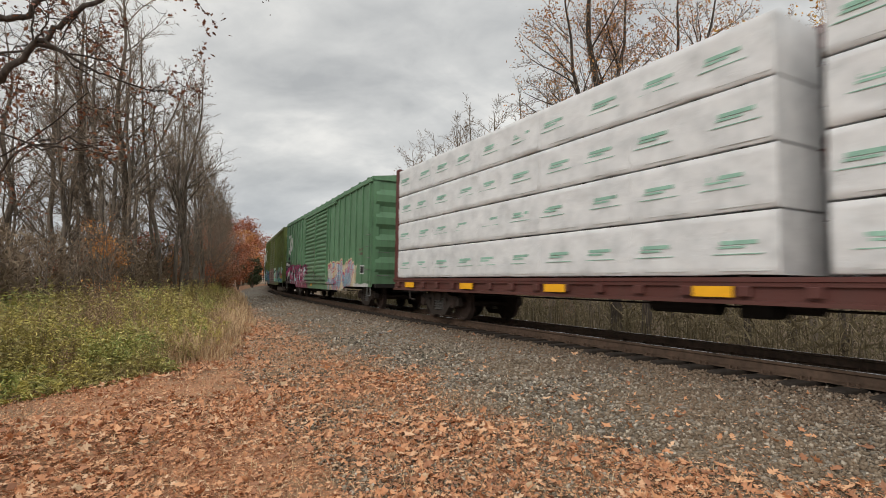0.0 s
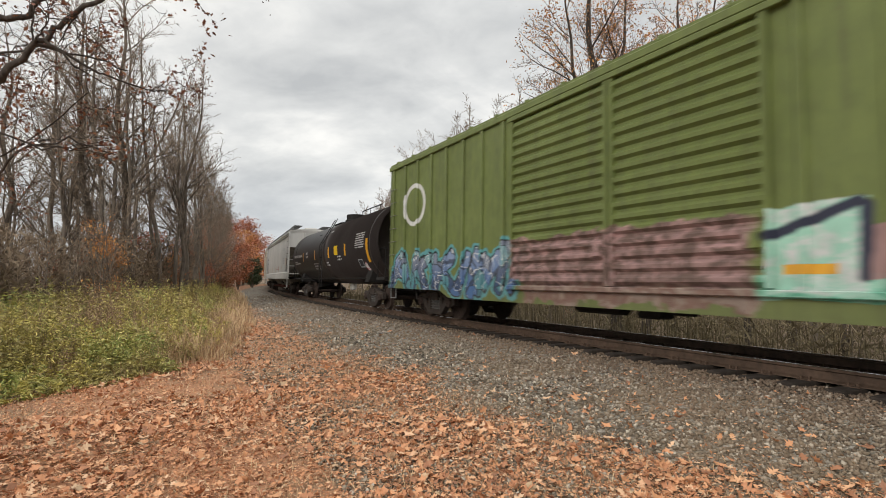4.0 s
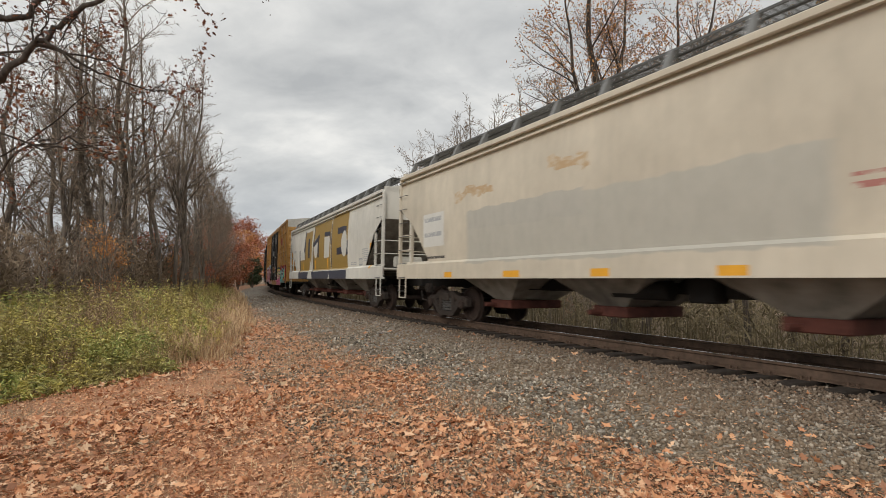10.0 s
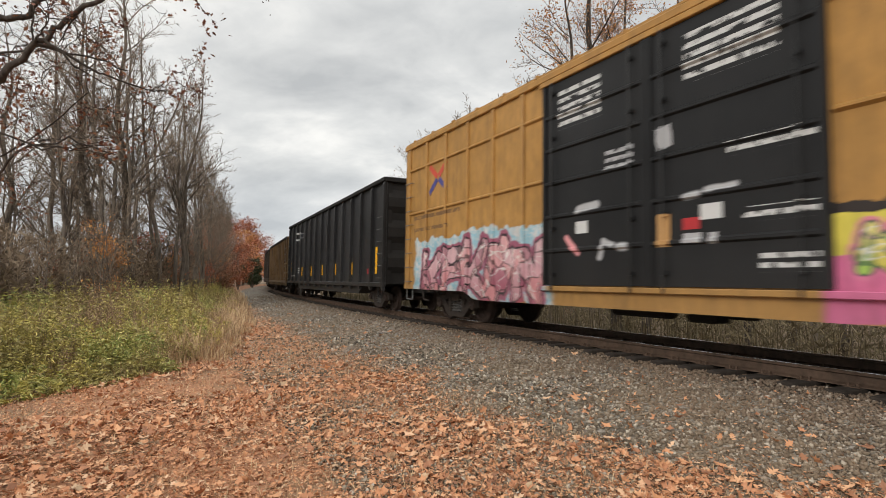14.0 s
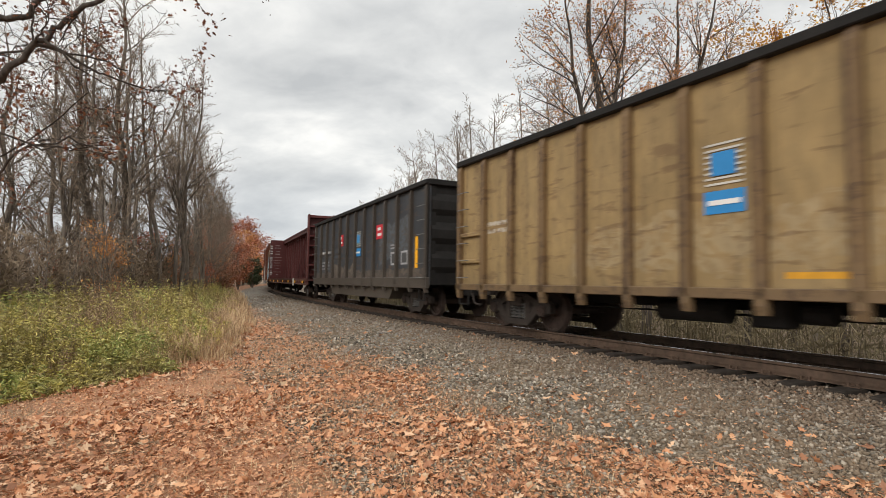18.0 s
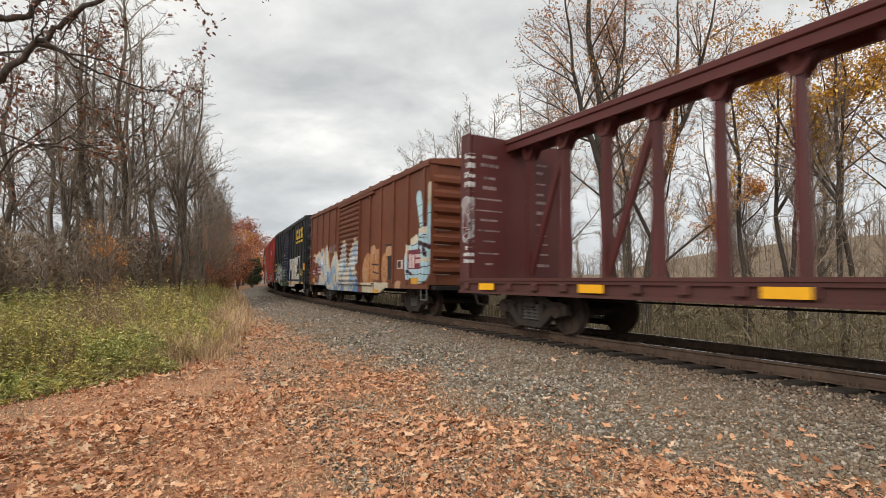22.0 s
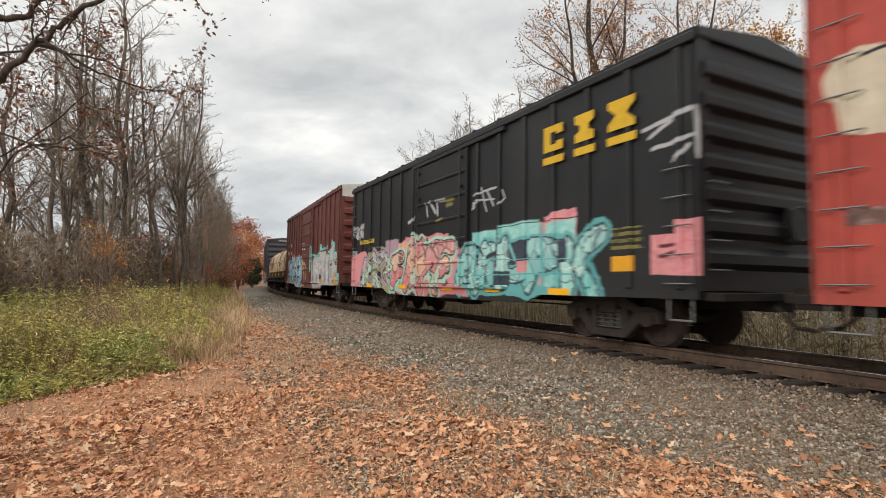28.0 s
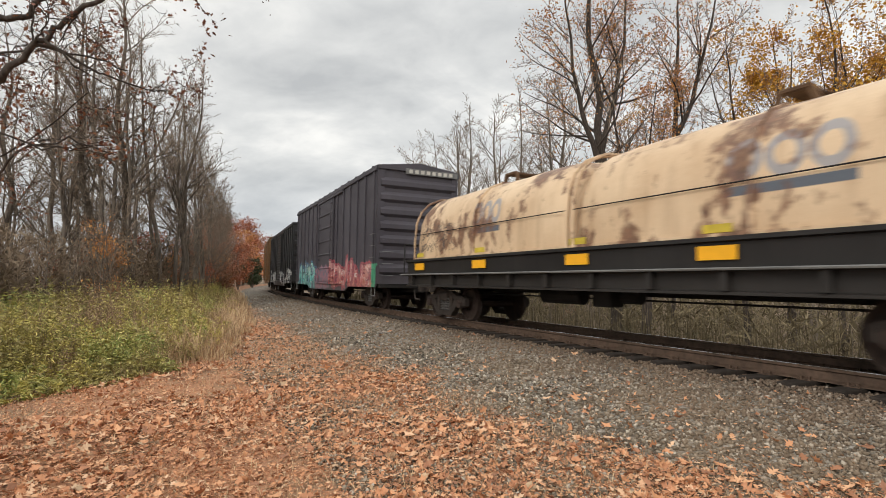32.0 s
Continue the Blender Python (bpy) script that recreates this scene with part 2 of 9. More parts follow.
    if scrape:                       # scars where loads and grabs have rubbed
        sc_ = k.noise(1.5, 5, 0.6, stretch=(1.0, 1.0, 4.5), dist=0.3)
        col = k.mix(k.math("MULTIPLY", k.step(sc_, 0.57, 0.63), scrape), col, rust_col)
    road = k.step(k.math("ADD", z, k.math("MULTIPLY", fine, 0.5)), 1.75, 1.05)     # road dirt thrown up by the wheels
    col = k.mix(k.math("MULTIPLY", road, 0.45 * grime), col, (0.09, 0.075, 0.06))
    k.bump(fine, 0.12, 0.01)
    return k.colour(col)


M = {}
M["steel_dark"] = plain("grimy_steel_and_shade_dark", (0.013, 0.0115, 0.0105), 0.8, 0.0, 0.35, 5)
M["truck"] = plain("road_grimed_cast_steel", (0.04, 0.031, 0.026), 0.8, 0.0, 0.35, 6)
M["wheel"] = plain("rusty_wheel_steel", (0.045, 0.03, 0.024), 0.75, 0.0, 0.35, 7)
M["tread"] = plain("bright_wheel_tread", (0.5, 0.49, 0.48), 0.28, 0.9, 0.1, 20)
M["rail"] = plain("rusted_rail_steel", (0.098, 0.064, 0.045), 0.75, 0.1, 0.3, 12)
M["railhead"] = plain("polished_rail_head", (0.55, 0.54, 0.53), 0.25, 0.95, 0.1, 30, 0.05)
M["tie"] = plain("creosoted_tie_wood", (0.045, 0.035, 0.028), 0.9, 0.0, 0.4, 14, 0.5)
M["yellow"] = plain("reflective_yellow", (0.85, 0.42, 0.02), 0.4, 0.0, 0.08, 8, 0.05)
M["white"] = plain("white_paint", (0.72, 0.71, 0.68), 0.5, 0.0, 0.08, 8, 0.05)
M["grey_steel"] = plain("galvanised_grey_steel", (0.17, 0.17, 0.165), 0.55, 0.3, 0.2, 8)
# ---- mesh helpers ----
def box(bm, x0, x1, y0, y1, z0, z1, bevel=0.0):
    vs = [bm.verts.new((x, y, z)) for z in (z0, z1) for y in (y0, y1) for x in (x0, x1)]
    fs = [bm.faces.new([vs[i] for i in q]) for q in ((0, 2, 3, 1), (4, 5, 7, 6), (0, 1, 5, 4), (2, 6, 7, 3), (0, 4, 6, 2), (1, 3, 7, 5))]
    if bevel:
        edges = list({e for f in fs for e in f.edges})
        bmesh.ops.bevel(bm, geom=edges, offset=bevel, segments=1, affect="EDGES")
    return vs


def prism(bm, prof, a0, a1, axis="x"):
    """A closed profile swept along an axis. axis x: profile is (y, z); y: (x, z); z: (x, y)."""
    put = {"x": lambda p, a: (a, p[0], p[1]), "y": lambda p, a: (p[0], a, p[1]), "z": lambda p, a: (p[0], p[1], a)}[axis]
    r0, r1 = [bm.verts.new(put(p, a0)) for p in prof], [bm.verts.new(put(p, a1)) for p in prof]
    n = len(prof)
    for i in range(n):
        j = (i + 1) % n
        bm.faces.new((r0[i], r0[j], r1[j], r1[i]))
    bm.faces.new(r0[::-1])
    bm.faces.new(r1)
    return r0, r1


def tube(bm, p0, p1, r0, r1=None, n=8, caps=True):
    p0, p1 = Vector(p0), Vector(p1)
    r1 = r0 if r1 is None else r1
    d = (p1 - p0).normalized()
    s = d.orthogonal().normalized()
    t = d.cross(s)
    rings = []
    for p, r in ((p0, r0), (p1, r1)):
        rings.append([bm.verts.new(p + (s * math.cos(2 * math.pi * i / n) + t * math.sin(2 * math.pi * i / n)) * r) for i in range(n)])
    for i in range(n):
        j = (i + 1) % n
        bm.faces.new((rings[0][i], rings[0][j], rings[1][j], rings[1][i]))
    if caps:
        bm.faces.new(rings[0][::-1])
        bm.faces.new(rings[1])


def lathe(bm, prof, n=24, axis="y"):
    """A profile of (along, radius) turned about an axis."""
    rings = []
    for a, r in prof:
        ring = []
        for i in range(n):
            c, s = r * math.cos(2 * math.pi * i / n), r * math.sin(2 * math.pi * i / n)
            ring.append(bm.verts.new((c, a, s) if axis == "y" else ((a, c, s) if axis == "x" else (c, s, a))))
        rings.append(ring)
    for q0, q1 in zip(rings, rings[1:]):
        for i in range(n):
            j = (i + 1) % n
            bm.faces.new((q0[i], q0[j], q1[j], q1[i]))
    bm.faces.new(rings[0][::-1])
    bm.faces.new(rings[-1])


def mesh_of(name, bm, material, smooth=False):
    bmesh.ops.recalc_face_normals(bm, faces=bm.faces[:])
    me = bpy.data.meshes.new(name)
    bm.to_mesh(me)
    bm.free()
    me.materials.append(material)
    if smooth:
        me.shade_smooth()
    return me


def part(name, bm, material, parent, label="", smooth=False):
    me = bm if isinstance(bm, bpy.types.Mesh) else mesh_of(name, bm, material, smooth)
    ob = new(name, me)
    ob.parent = parent
    if label:
        ob["label"] = label
    return ob


def thing(name, label, category, group="", kind="", at=None):
    ob = new(name)
    ob.empty_display_size = 0.3
    if at is not None:
        ob.matrix_basis = at
    return tagged(ob, label, category, group, kind)


def structure(name, bm, material, label, category="", kind="structure", smooth=False):
    ob = new(name, bm if isinstance(bm, bpy.types.Mesh) else mesh_of(name, bm, material, smooth))
    return tagged(ob, label, category, "", kind)


def raw_mesh(name, verts, faces, material, smooth=False):
    me = bpy.data.meshes.new(name)
    me.from_pydata(verts, [], faces)
    me.materials.append(material)
    if smooth:
        me.shade_smooth()
    me.update()
    return me


# ---- ground, ballast, rails, ties ----
def ease(a, b, v):
    v = min(1.0, max(0.0, (v - a) / (b - a)))
    return v * v * (3 - 2 * v)


def ground_z(x, y):
    lat = lat_of(x, y)
    if lat < 0:
        z = -0.255 + (GROUND + 0.255) * ease(-1.5, -4.6, lat)
        z -= 1.3 * ease(-17, -34, lat)
        rough = ease(-4.5, -9, lat)
        cant = 0.03 * -max(lat, -1.6)
        z += cant * (1 - ease(-1.6, -4.0, lat))
    else:
        z = -0.24 - 0.03 * min(lat, 1.6) - 0.5 * ease(1.7, 3.4, lat) - 2.1 * ease(3.2, 9.0, lat)
        rough = ease(3, 8, lat)
        z += 16.0 * ease(70, 190, lat) + 10.0 * ease(190, 500, lat)
    z += noise.noise((x * 0.35, y * 0.35, 0)) * (0.02 + 0.14 * rough) + noise.noise((x * 2.3, y * 2.3, 4)) * 0.012
    return z


k = Nodes("leaf_strewn_gravel_and_soil", 0.92)
geo = k.n.new("ShaderNodeNewGeometry").outputs["Position"]
gx, gy, gz = k.xyz(geo)
ddx, ddy = k.math("SUBTRACT", gx, CX), k.math("SUBTRACT", gy, CY)
lat_n = k.math("SUBTRACT", RAD, k.math("SQRT", k.math("ADD", k.math("MULTIPLY", ddx, ddx), k.math("MULTIPLY", ddy, ddy))))
stones = k.voronoi(24.0, geo, "Color")
sdist = k.voronoi(24.0, geo, "Distance")
sgrey = k.xyz(stones)
gravel = k.ramp(sgrey[0], [(0.0, (0.08, 0.07, 0.058)), (0.45, (0.18, 0.16, 0.13)), (0.8, (0.27, 0.24, 0.195)), (1.0, (0.38, 0.35, 0.31))])
gravel = k.mix(k.step(k.noise(0.6, 4, co=geo), 0.4, 0.65), gravel, k.mix(0.5, gravel, (0.20, 0.14, 0.085)))
oily = k.math("MULTIPLY", k.step(lat_n, -2.3, -1.1), k.step(lat_n, 2.4, 1.2))
gravel = k.mix(k.math("MULTIPLY", oily, 0.8), gravel, (0.11, 0.072, 0.048))
litter_noise = k.noise(9.0, 5, 0.65, co=geo)
litter = k.ramp(litter_noise, [(0.25, (0.17, 0.09, 0.055)), (0.5, (0.42, 0.205, 0.105)), (0.75, (0.58, 0.31, 0.165))])
litter = k.mix(k.step(k.noise(1.2, 4, co=geo), 0.46, 0.66), litter, (0.26, 0.165, 0.095))
edge = k.math("ADD", lat_n, k.math("MULTIPLY", k.math("SUBTRACT", k.noise(0.8, 5, 0.6, co=geo), 0.5), 3.0))
col = k.mix(k.step(edge, -4.1, -4.9), gravel, litter)
wood_floor = k.ramp(k.noise(2.0, 6, 0.6, co=geo), [(0.3, (0.09, 0.06, 0.036)), (0.55, (0.19, 0.13, 0.08)), (0.75, (0.26, 0.19, 0.115))])
col = k.mix(k.step(edge, 3.2, 4.6), col, wood_floor)
col = k.mix(k.step(edge, -9.0, -12.0), col, wood_floor)
k.bump(sdist, 0.8, 0.03)
M["ground"] = k.colour(col)


def spread(n, near, far, p):
    return [math.copysign(near * abs(u) + far * abs(u) ** p, u) for u in np.linspace(-1, 1, n)]


gxs = [4 + v for v in spread(221, 26.0, 1900.0, 9)]
gys = [16 + v for v in spread(221, 30.0, 1900.0, 9)]
gv = [(x, y, ground_z(x, y)) for y in gys for x in gxs]
nx = len(gxs)
gf = [(j * nx + i, j * nx + i + 1, (j + 1) * nx + i + 1, (j + 1) * nx + i) for j in range(len(gys) - 1) for i in range(nx - 1)]
structure("ground", raw_mesh("ground", gv, gf, M["ground"], True), None, "gravel shoulder, leaf-strewn soil and woodland floor beside the railway", "ground")

# rails: head, web and foot follow the curve
S0, S1 = -60.0, 150.0


def rail_profile():
    return [(-0.075, -0.18), (0.075, -0.18), (0.07, -0.165), (0.012, -0.145), (0.010, -0.05), (0.036, -0.038), (0.036, -0.004), (0.03, 0.0), (-0.03, 0.0), (-0.036, -0.004), (-0.036, -0.038), (-0.010, -0.05), (-0.012, -0.145), (-0.07, -0.165)]


for side, nm in ((-0.753, "rail_near"), (0.753, "rail_far")):
    prof = rail_profile()
    vs, fs, ms = [], [], []
    steps = int((S1 - S0) / 1.5)
    for i in range(steps + 1):
        m = track_pose(S0 + (S1 - S0) * i / steps)
        vs += [m @ Vector((0, side + p[0], p[1])) for p in prof]
    n = len(prof)
    for i in range(steps):
        for j in range(n):
            jj = (j + 1) % n
            fs.append((i * n + j, i * n + jj, (i + 1) * n + jj, (i + 1) * n + j))
            ms.append(1 if j in (7, 8) else 0)
    me = raw_mesh(nm, vs, fs, M["rail"])
    me.materials.append(M["railhead"])
    me.polygons.foreach_set("material_index", ms)
    structure(nm, me, None, "brown rusted steel rail with a polished head", "rail")

# ---- rolling stock: each car stands at its own origin, x along the travel, y away from the eye, z up from the rail ----
WHEEL_R, BASE = 0.457, 1.78
MOVERS = []        # (thing, o of its origin, local pose)
SPINNERS = []      # (wheelset, car o, x in the car)


def wheelset_mesh():
    bm = bmesh.new()
    for s in (-1, 1):
        lathe(bm, [(s * 0.68, 0.485), (s * 0.705, 0.49), (s * 0.712, 0.46), (s * 0.80, 0.452), (s * 0.805, 0.40), (s * 0.765, 0.385), (s * 0.755, 0.15), (s * 0.81, 0.13), (s * 0.81, 0.085)], 28)
        for i in range(4):
            a = i * math.pi / 2 + 0.4
            tube(bm, (0.27 * math.cos(a), s * 0.755, 0.27 * math.sin(a)), (0.27 * math.cos(a), s * 0.772, 0.27 * math.sin(a)), 0.05, n=8)
    tube(bm, (0, -1.02, 0), (0, 1.02, 0), 0.08, n=12)
    for s in (-1, 1):
        tube(bm, (0, s * 1.0, 0), (0, s * 1.13, 0), 0.125, n=14)
        for i in range(3):
            a = i * 2.094
            tube(bm, (0.07 * math.cos(a), s * 1.13, 0.07 * math.sin(a)), (0.07 * math.cos(a), s * 1.145, 0.07 * math.sin(a)), 0.022, n=6)
    return mesh_of("wheelset", bm, M["wheel"])


def frame_mesh():
    """A cast side frame: arch bar, pedestals, spring window."""
    bm = bmesh.new()
    h = BASE / 2
    top = [(-h - 0.24, 0.40), (-h - 0.24, 0.60), (-h - 0.10, 0.66), (-h + 0.22, 0.66), (-0.38, 0.80), (0.38, 0.80), (h - 0.22, 0.66), (h + 0.10, 0.66), (h + 0.24, 0.60), (h + 0.24, 0.40), (h + 0.14, 0.40), (h + 0.14, 0.54), (h - 0.14, 0.54), (h - 0.20, 0.50), (0.36, 0.66), (-0.36, 0.66), (-h + 0.20, 0.50), (-h + 0.14, 0.54), (-h - 0.14, 0.54), (-h - 0.14, 0.40)]
    prism(bm, top, -0.07, 0.07, "y")
    low = [(-h + 0.14, 0.54), (-h + 0.30, 0.54), (-0.34, 0.24), (0.34, 0.24), (h - 0.30, 0.54), (h - 0.14, 0.54), (h - 0.14, 0.42), (0.40, 0.11), (-0.40, 0.11), (-h + 0.14, 0.42)]
    prism(bm, low, -0.09, 0.09, "y")
    for s in (-1, 1):
        box(bm, s * 0.36 - 0.07, s * 0.36 + 0.07, -0.08, 0.08, 0.2, 0.72, 0.01)
        box(bm, s * h - 0.13, s * h + 0.13, -0.10, 0.10, 0.36, 0.60, 0.03)
    return mesh_of("side_frame", bm, M["truck"])


def spring_mesh():
    bm = bmesh.new()
    prof = []
    for i in range(5):
        z = 0.25 + i * 0.074
        prof += [(z, 0.05), (z + 0.012, 0.085), (z + 0.034, 0.085), (z + 0.046, 0.05)]
    lathe(bm, prof, 7, "z")
    return mesh_of("spring", bm, M["grey_spring"])


def bolster_mesh():
    bm = bmesh.new()
    box(bm, -0.2, 0.2, -1.12, 1.12, 0.52, 0.74, 0.02)
    box(bm, -0.32, 0.32, -0.4, 0.4, 0.6, 0.86, 0.02)
    for s in (-1, 1):
        box(bm, s * 0.33 - 0.05, s * 0.33 + 0.05, -0.95, 0.95, 0.34, 0.44)   # brake beams
    return mesh_of("truck_bolster", bm, M["truck"])


def coupler_mesh():
    bm = bmesh.new()
    box(bm, -0.75, 0.0, -0.08, 0.08, 0.78, 0.94, 0.015)
    prism(bm, [(0.0, -0.1), (0.1, -0.17), (0.3, -0.17), (0.3, -0.06), (0.2, -0.02), (0.22, 0.12), (0.32, 0.16), (0.12, 0.18), (0.0, 0.1)], 0.70, 1.0, "z")
    tube(bm, (-0.2, -0.2, 0.72), (0.12, -0.3, 0.45), 0.03, n=6)
    tube(bm, (0.12, -0.3, 0.45), (0.36, -0.22, 0.42), 0.03, n=6)
    return mesh_of("coupler", bm, M["truck"])


M["dull_white"] = plain("dull_white_paint", (0.52, 0.5, 0.45), 0.6, 0, 0.15, 5, 0.05)


def add_end_band(car, x, s, W, H):
    bm = bmesh.new()
    box(bm, *sorted((x, x + s * 0.02)), -W / 2 + 0.02, W / 2 - 0.02, H - 0.42, H - 0.05)
    part("end_band", bm, M["dull_white"], car, "whitish band across the end")


M["grey_spring"] = plain("spring_steel", (0.10, 0.095, 0.09), 0.6, 0.2, 0.25, 9)
ME = dict(wheelset=wheelset_mesh(), side_frame=frame_mesh(), spring=spring_mesh(), bolster=bolster_mesh(), coupler=coupler_mesh())


def add_truck(car, oc, x):
    tr = part("truck", ME["bolster"], None, car)
    tr.location = (x, 0, 0)
    for s in (-1, 1):
        f = part("side_frame", ME["side_frame"], None, tr)
        f.location = (0, s * 1.0, 0)
        for xs_ in (-0.2, 0.0, 0.2):
            q = part("spring", ME["spring"], None, tr)
            q.location = (xs_, s * 1.0, 0)
    for s in (-1, 1):
        w = part("wheelset", ME["wheelset"], None, tr)
        w.location = (s * BASE / 2, 0, WHEEL_R)
        SPINNERS.append((w, oc, x + s * BASE / 2, s))


def add_running_gear(car, oc, L, inset, sill_z=0.95, half=1.4, sill_h=0.3, gap=0.7, through_sill=True):
    for s in (-1, 1):
        add_truck(car, oc, s * (L / 2 - inset))
        c = part("coupler", ME["coupler"], None, car)
        c.matrix_basis = pose(s * (L / 2 + gap - 0.27), 0, 0, 0, 0, 0 if s > 0 else 180)
    if not through_sill:
        return
    bm = bmesh.new()
    box(bm, -L / 2 - 0.25, L / 2 + 0.25, -0.22, 0.22, sill_z - sill_h, sill_z, 0.01)
    n = int(L / 1.9)
    for i in range(n):
        x = -L / 2 + (i + 0.5) * L / n
        prism(bm, [(-half, sill_z - 0.10), (half, sill_z - 0.10), (half, sill_z), (-half, sill_z)], x - 0.05, x + 0.05)
    for s in (-1, 1):
        x = s * (L / 2 - inset)
        box(bm, x - 0.2, x + 0.2, -half, half, sill_z - 0.14, sill_z)
    part("center_sill", bm, M["steel_dark"], car, "dark steel underframe beam")
    bm = bmesh.new()                       # brake gear hung under the floor
    tube(bm, (-1.6, -0.75, sill_z - 0.32), (-0.4, -0.75, sill_z - 0.32), 0.17, n=14)
    box(bm, 0.0, 0.5, -0.95, -0.55, sill_z - 0.5, sill_z - 0.1, 0.03)
    tube(bm, (0.6, -0.7, sill_z - 0.3), (1.0, -0.7, sill_z - 0.3), 0.13, n=12)
    tube(bm, (-L / 2 + inset, -0.5, sill_z - 0.36), (L / 2 - inset, -0.5, sill_z - 0.36), 0.018, n=6)
    part("brake_gear", bm, M["steel_dark"], car)


RUNG = {}


def rung(w, axis="x"):
    """A bent grab iron, w wide, standing 70 mm off the wall at y = 0."""
    if (w, axis) not in RUNG:
        bm = bmesh.new()
        d = 0.07
        pts = [(-w / 2, 0, 0), (-w / 2, -d, 0), (w / 2, -d, 0), (w / 2, 0, 0)]
        for a, b in zip(pts, pts[1:]):
            tube(bm, a, b, 0.011, n=5)
        RUNG[(w, axis)] = mesh_of("grab_iron", bm, M["grey_steel"])
    return RUNG[(w, axis)]


def add_rungs(car, xs_z, y, w=0.42, mat=None, facing="side"):
    for x, z in xs_z:
        g = part("grab_iron", rung(w), None, car)
        if facing == "side":
            g.matrix_basis = pose(x, y, z)
        else:
            g.matrix_basis = pose(x, y, z, 0, 0, 90)


def add_plate(car, name, x0, x1, z0, z1, y, mat, label="", d=0.006):
    bm = bmesh.new()
    box(bm, x0, x1, y - d, y, z0, z1)
    return part(name, bm, mat, car, label)


def gable_roof(car, L, W, z, rise, ribs, material):
    bm = bmesh.new()
    prism(bm, [(-W / 2, z), (-W / 2, z + 0.06), (0, z + rise), (W / 2, z + 0.06), (W / 2, z)], -L / 2, L / 2)
    roof = part("roof", bm, material, car)
    rib = bmesh.new()
    prism(rib, [(-W / 2 - 0.01, z + 0.02), (-W / 2 - 0.01, z + 0.10), (0, z + rise + 0.045), (W / 2 + 0.01, z + 0.10), (W / 2 + 0.01, z + 0.02)], -0.05, 0.05)
    rib = mesh_of("roof_rib", rib, material)
    for i in range(ribs):
        part("roof_rib", rib, None, roof).location = (-L / 2 + (i + 0.5) * L / ribs, 0, 0)


def end_wall(bm, x, s, W, z0, z1, n, depth=0.10):
    """A pressed end with n horizontal ridges."""
    prof = [(x, z0)]
    p = (z1 - z0 - 0.5) / n
    z = z0 + 0.25
    for i in range(n):
        prof += [(x, z + p * 0.12), (x + s * depth, z + p * 0.32), (x + s * depth, z + p * 0.62), (x, z + p * 0.88)]
        z += p
    prof += [(x, z1), (x - s * 0.05, z1), (x - s * 0.05, z0)]
    prism(bm, prof, -W / 2 + 0.12, W / 2 - 0.12, "y")
    for q in (-1, 1):
        box(bm, min(x - s * 0.05, x + s * 0.04), max(x - s * 0.05, x + s * 0.04), q * (W / 2 - 0.13) - 0.13, q * (W / 2 - 0.13) + 0.13 if q > 0 else -W / 2 + 0.26, z0, z1)


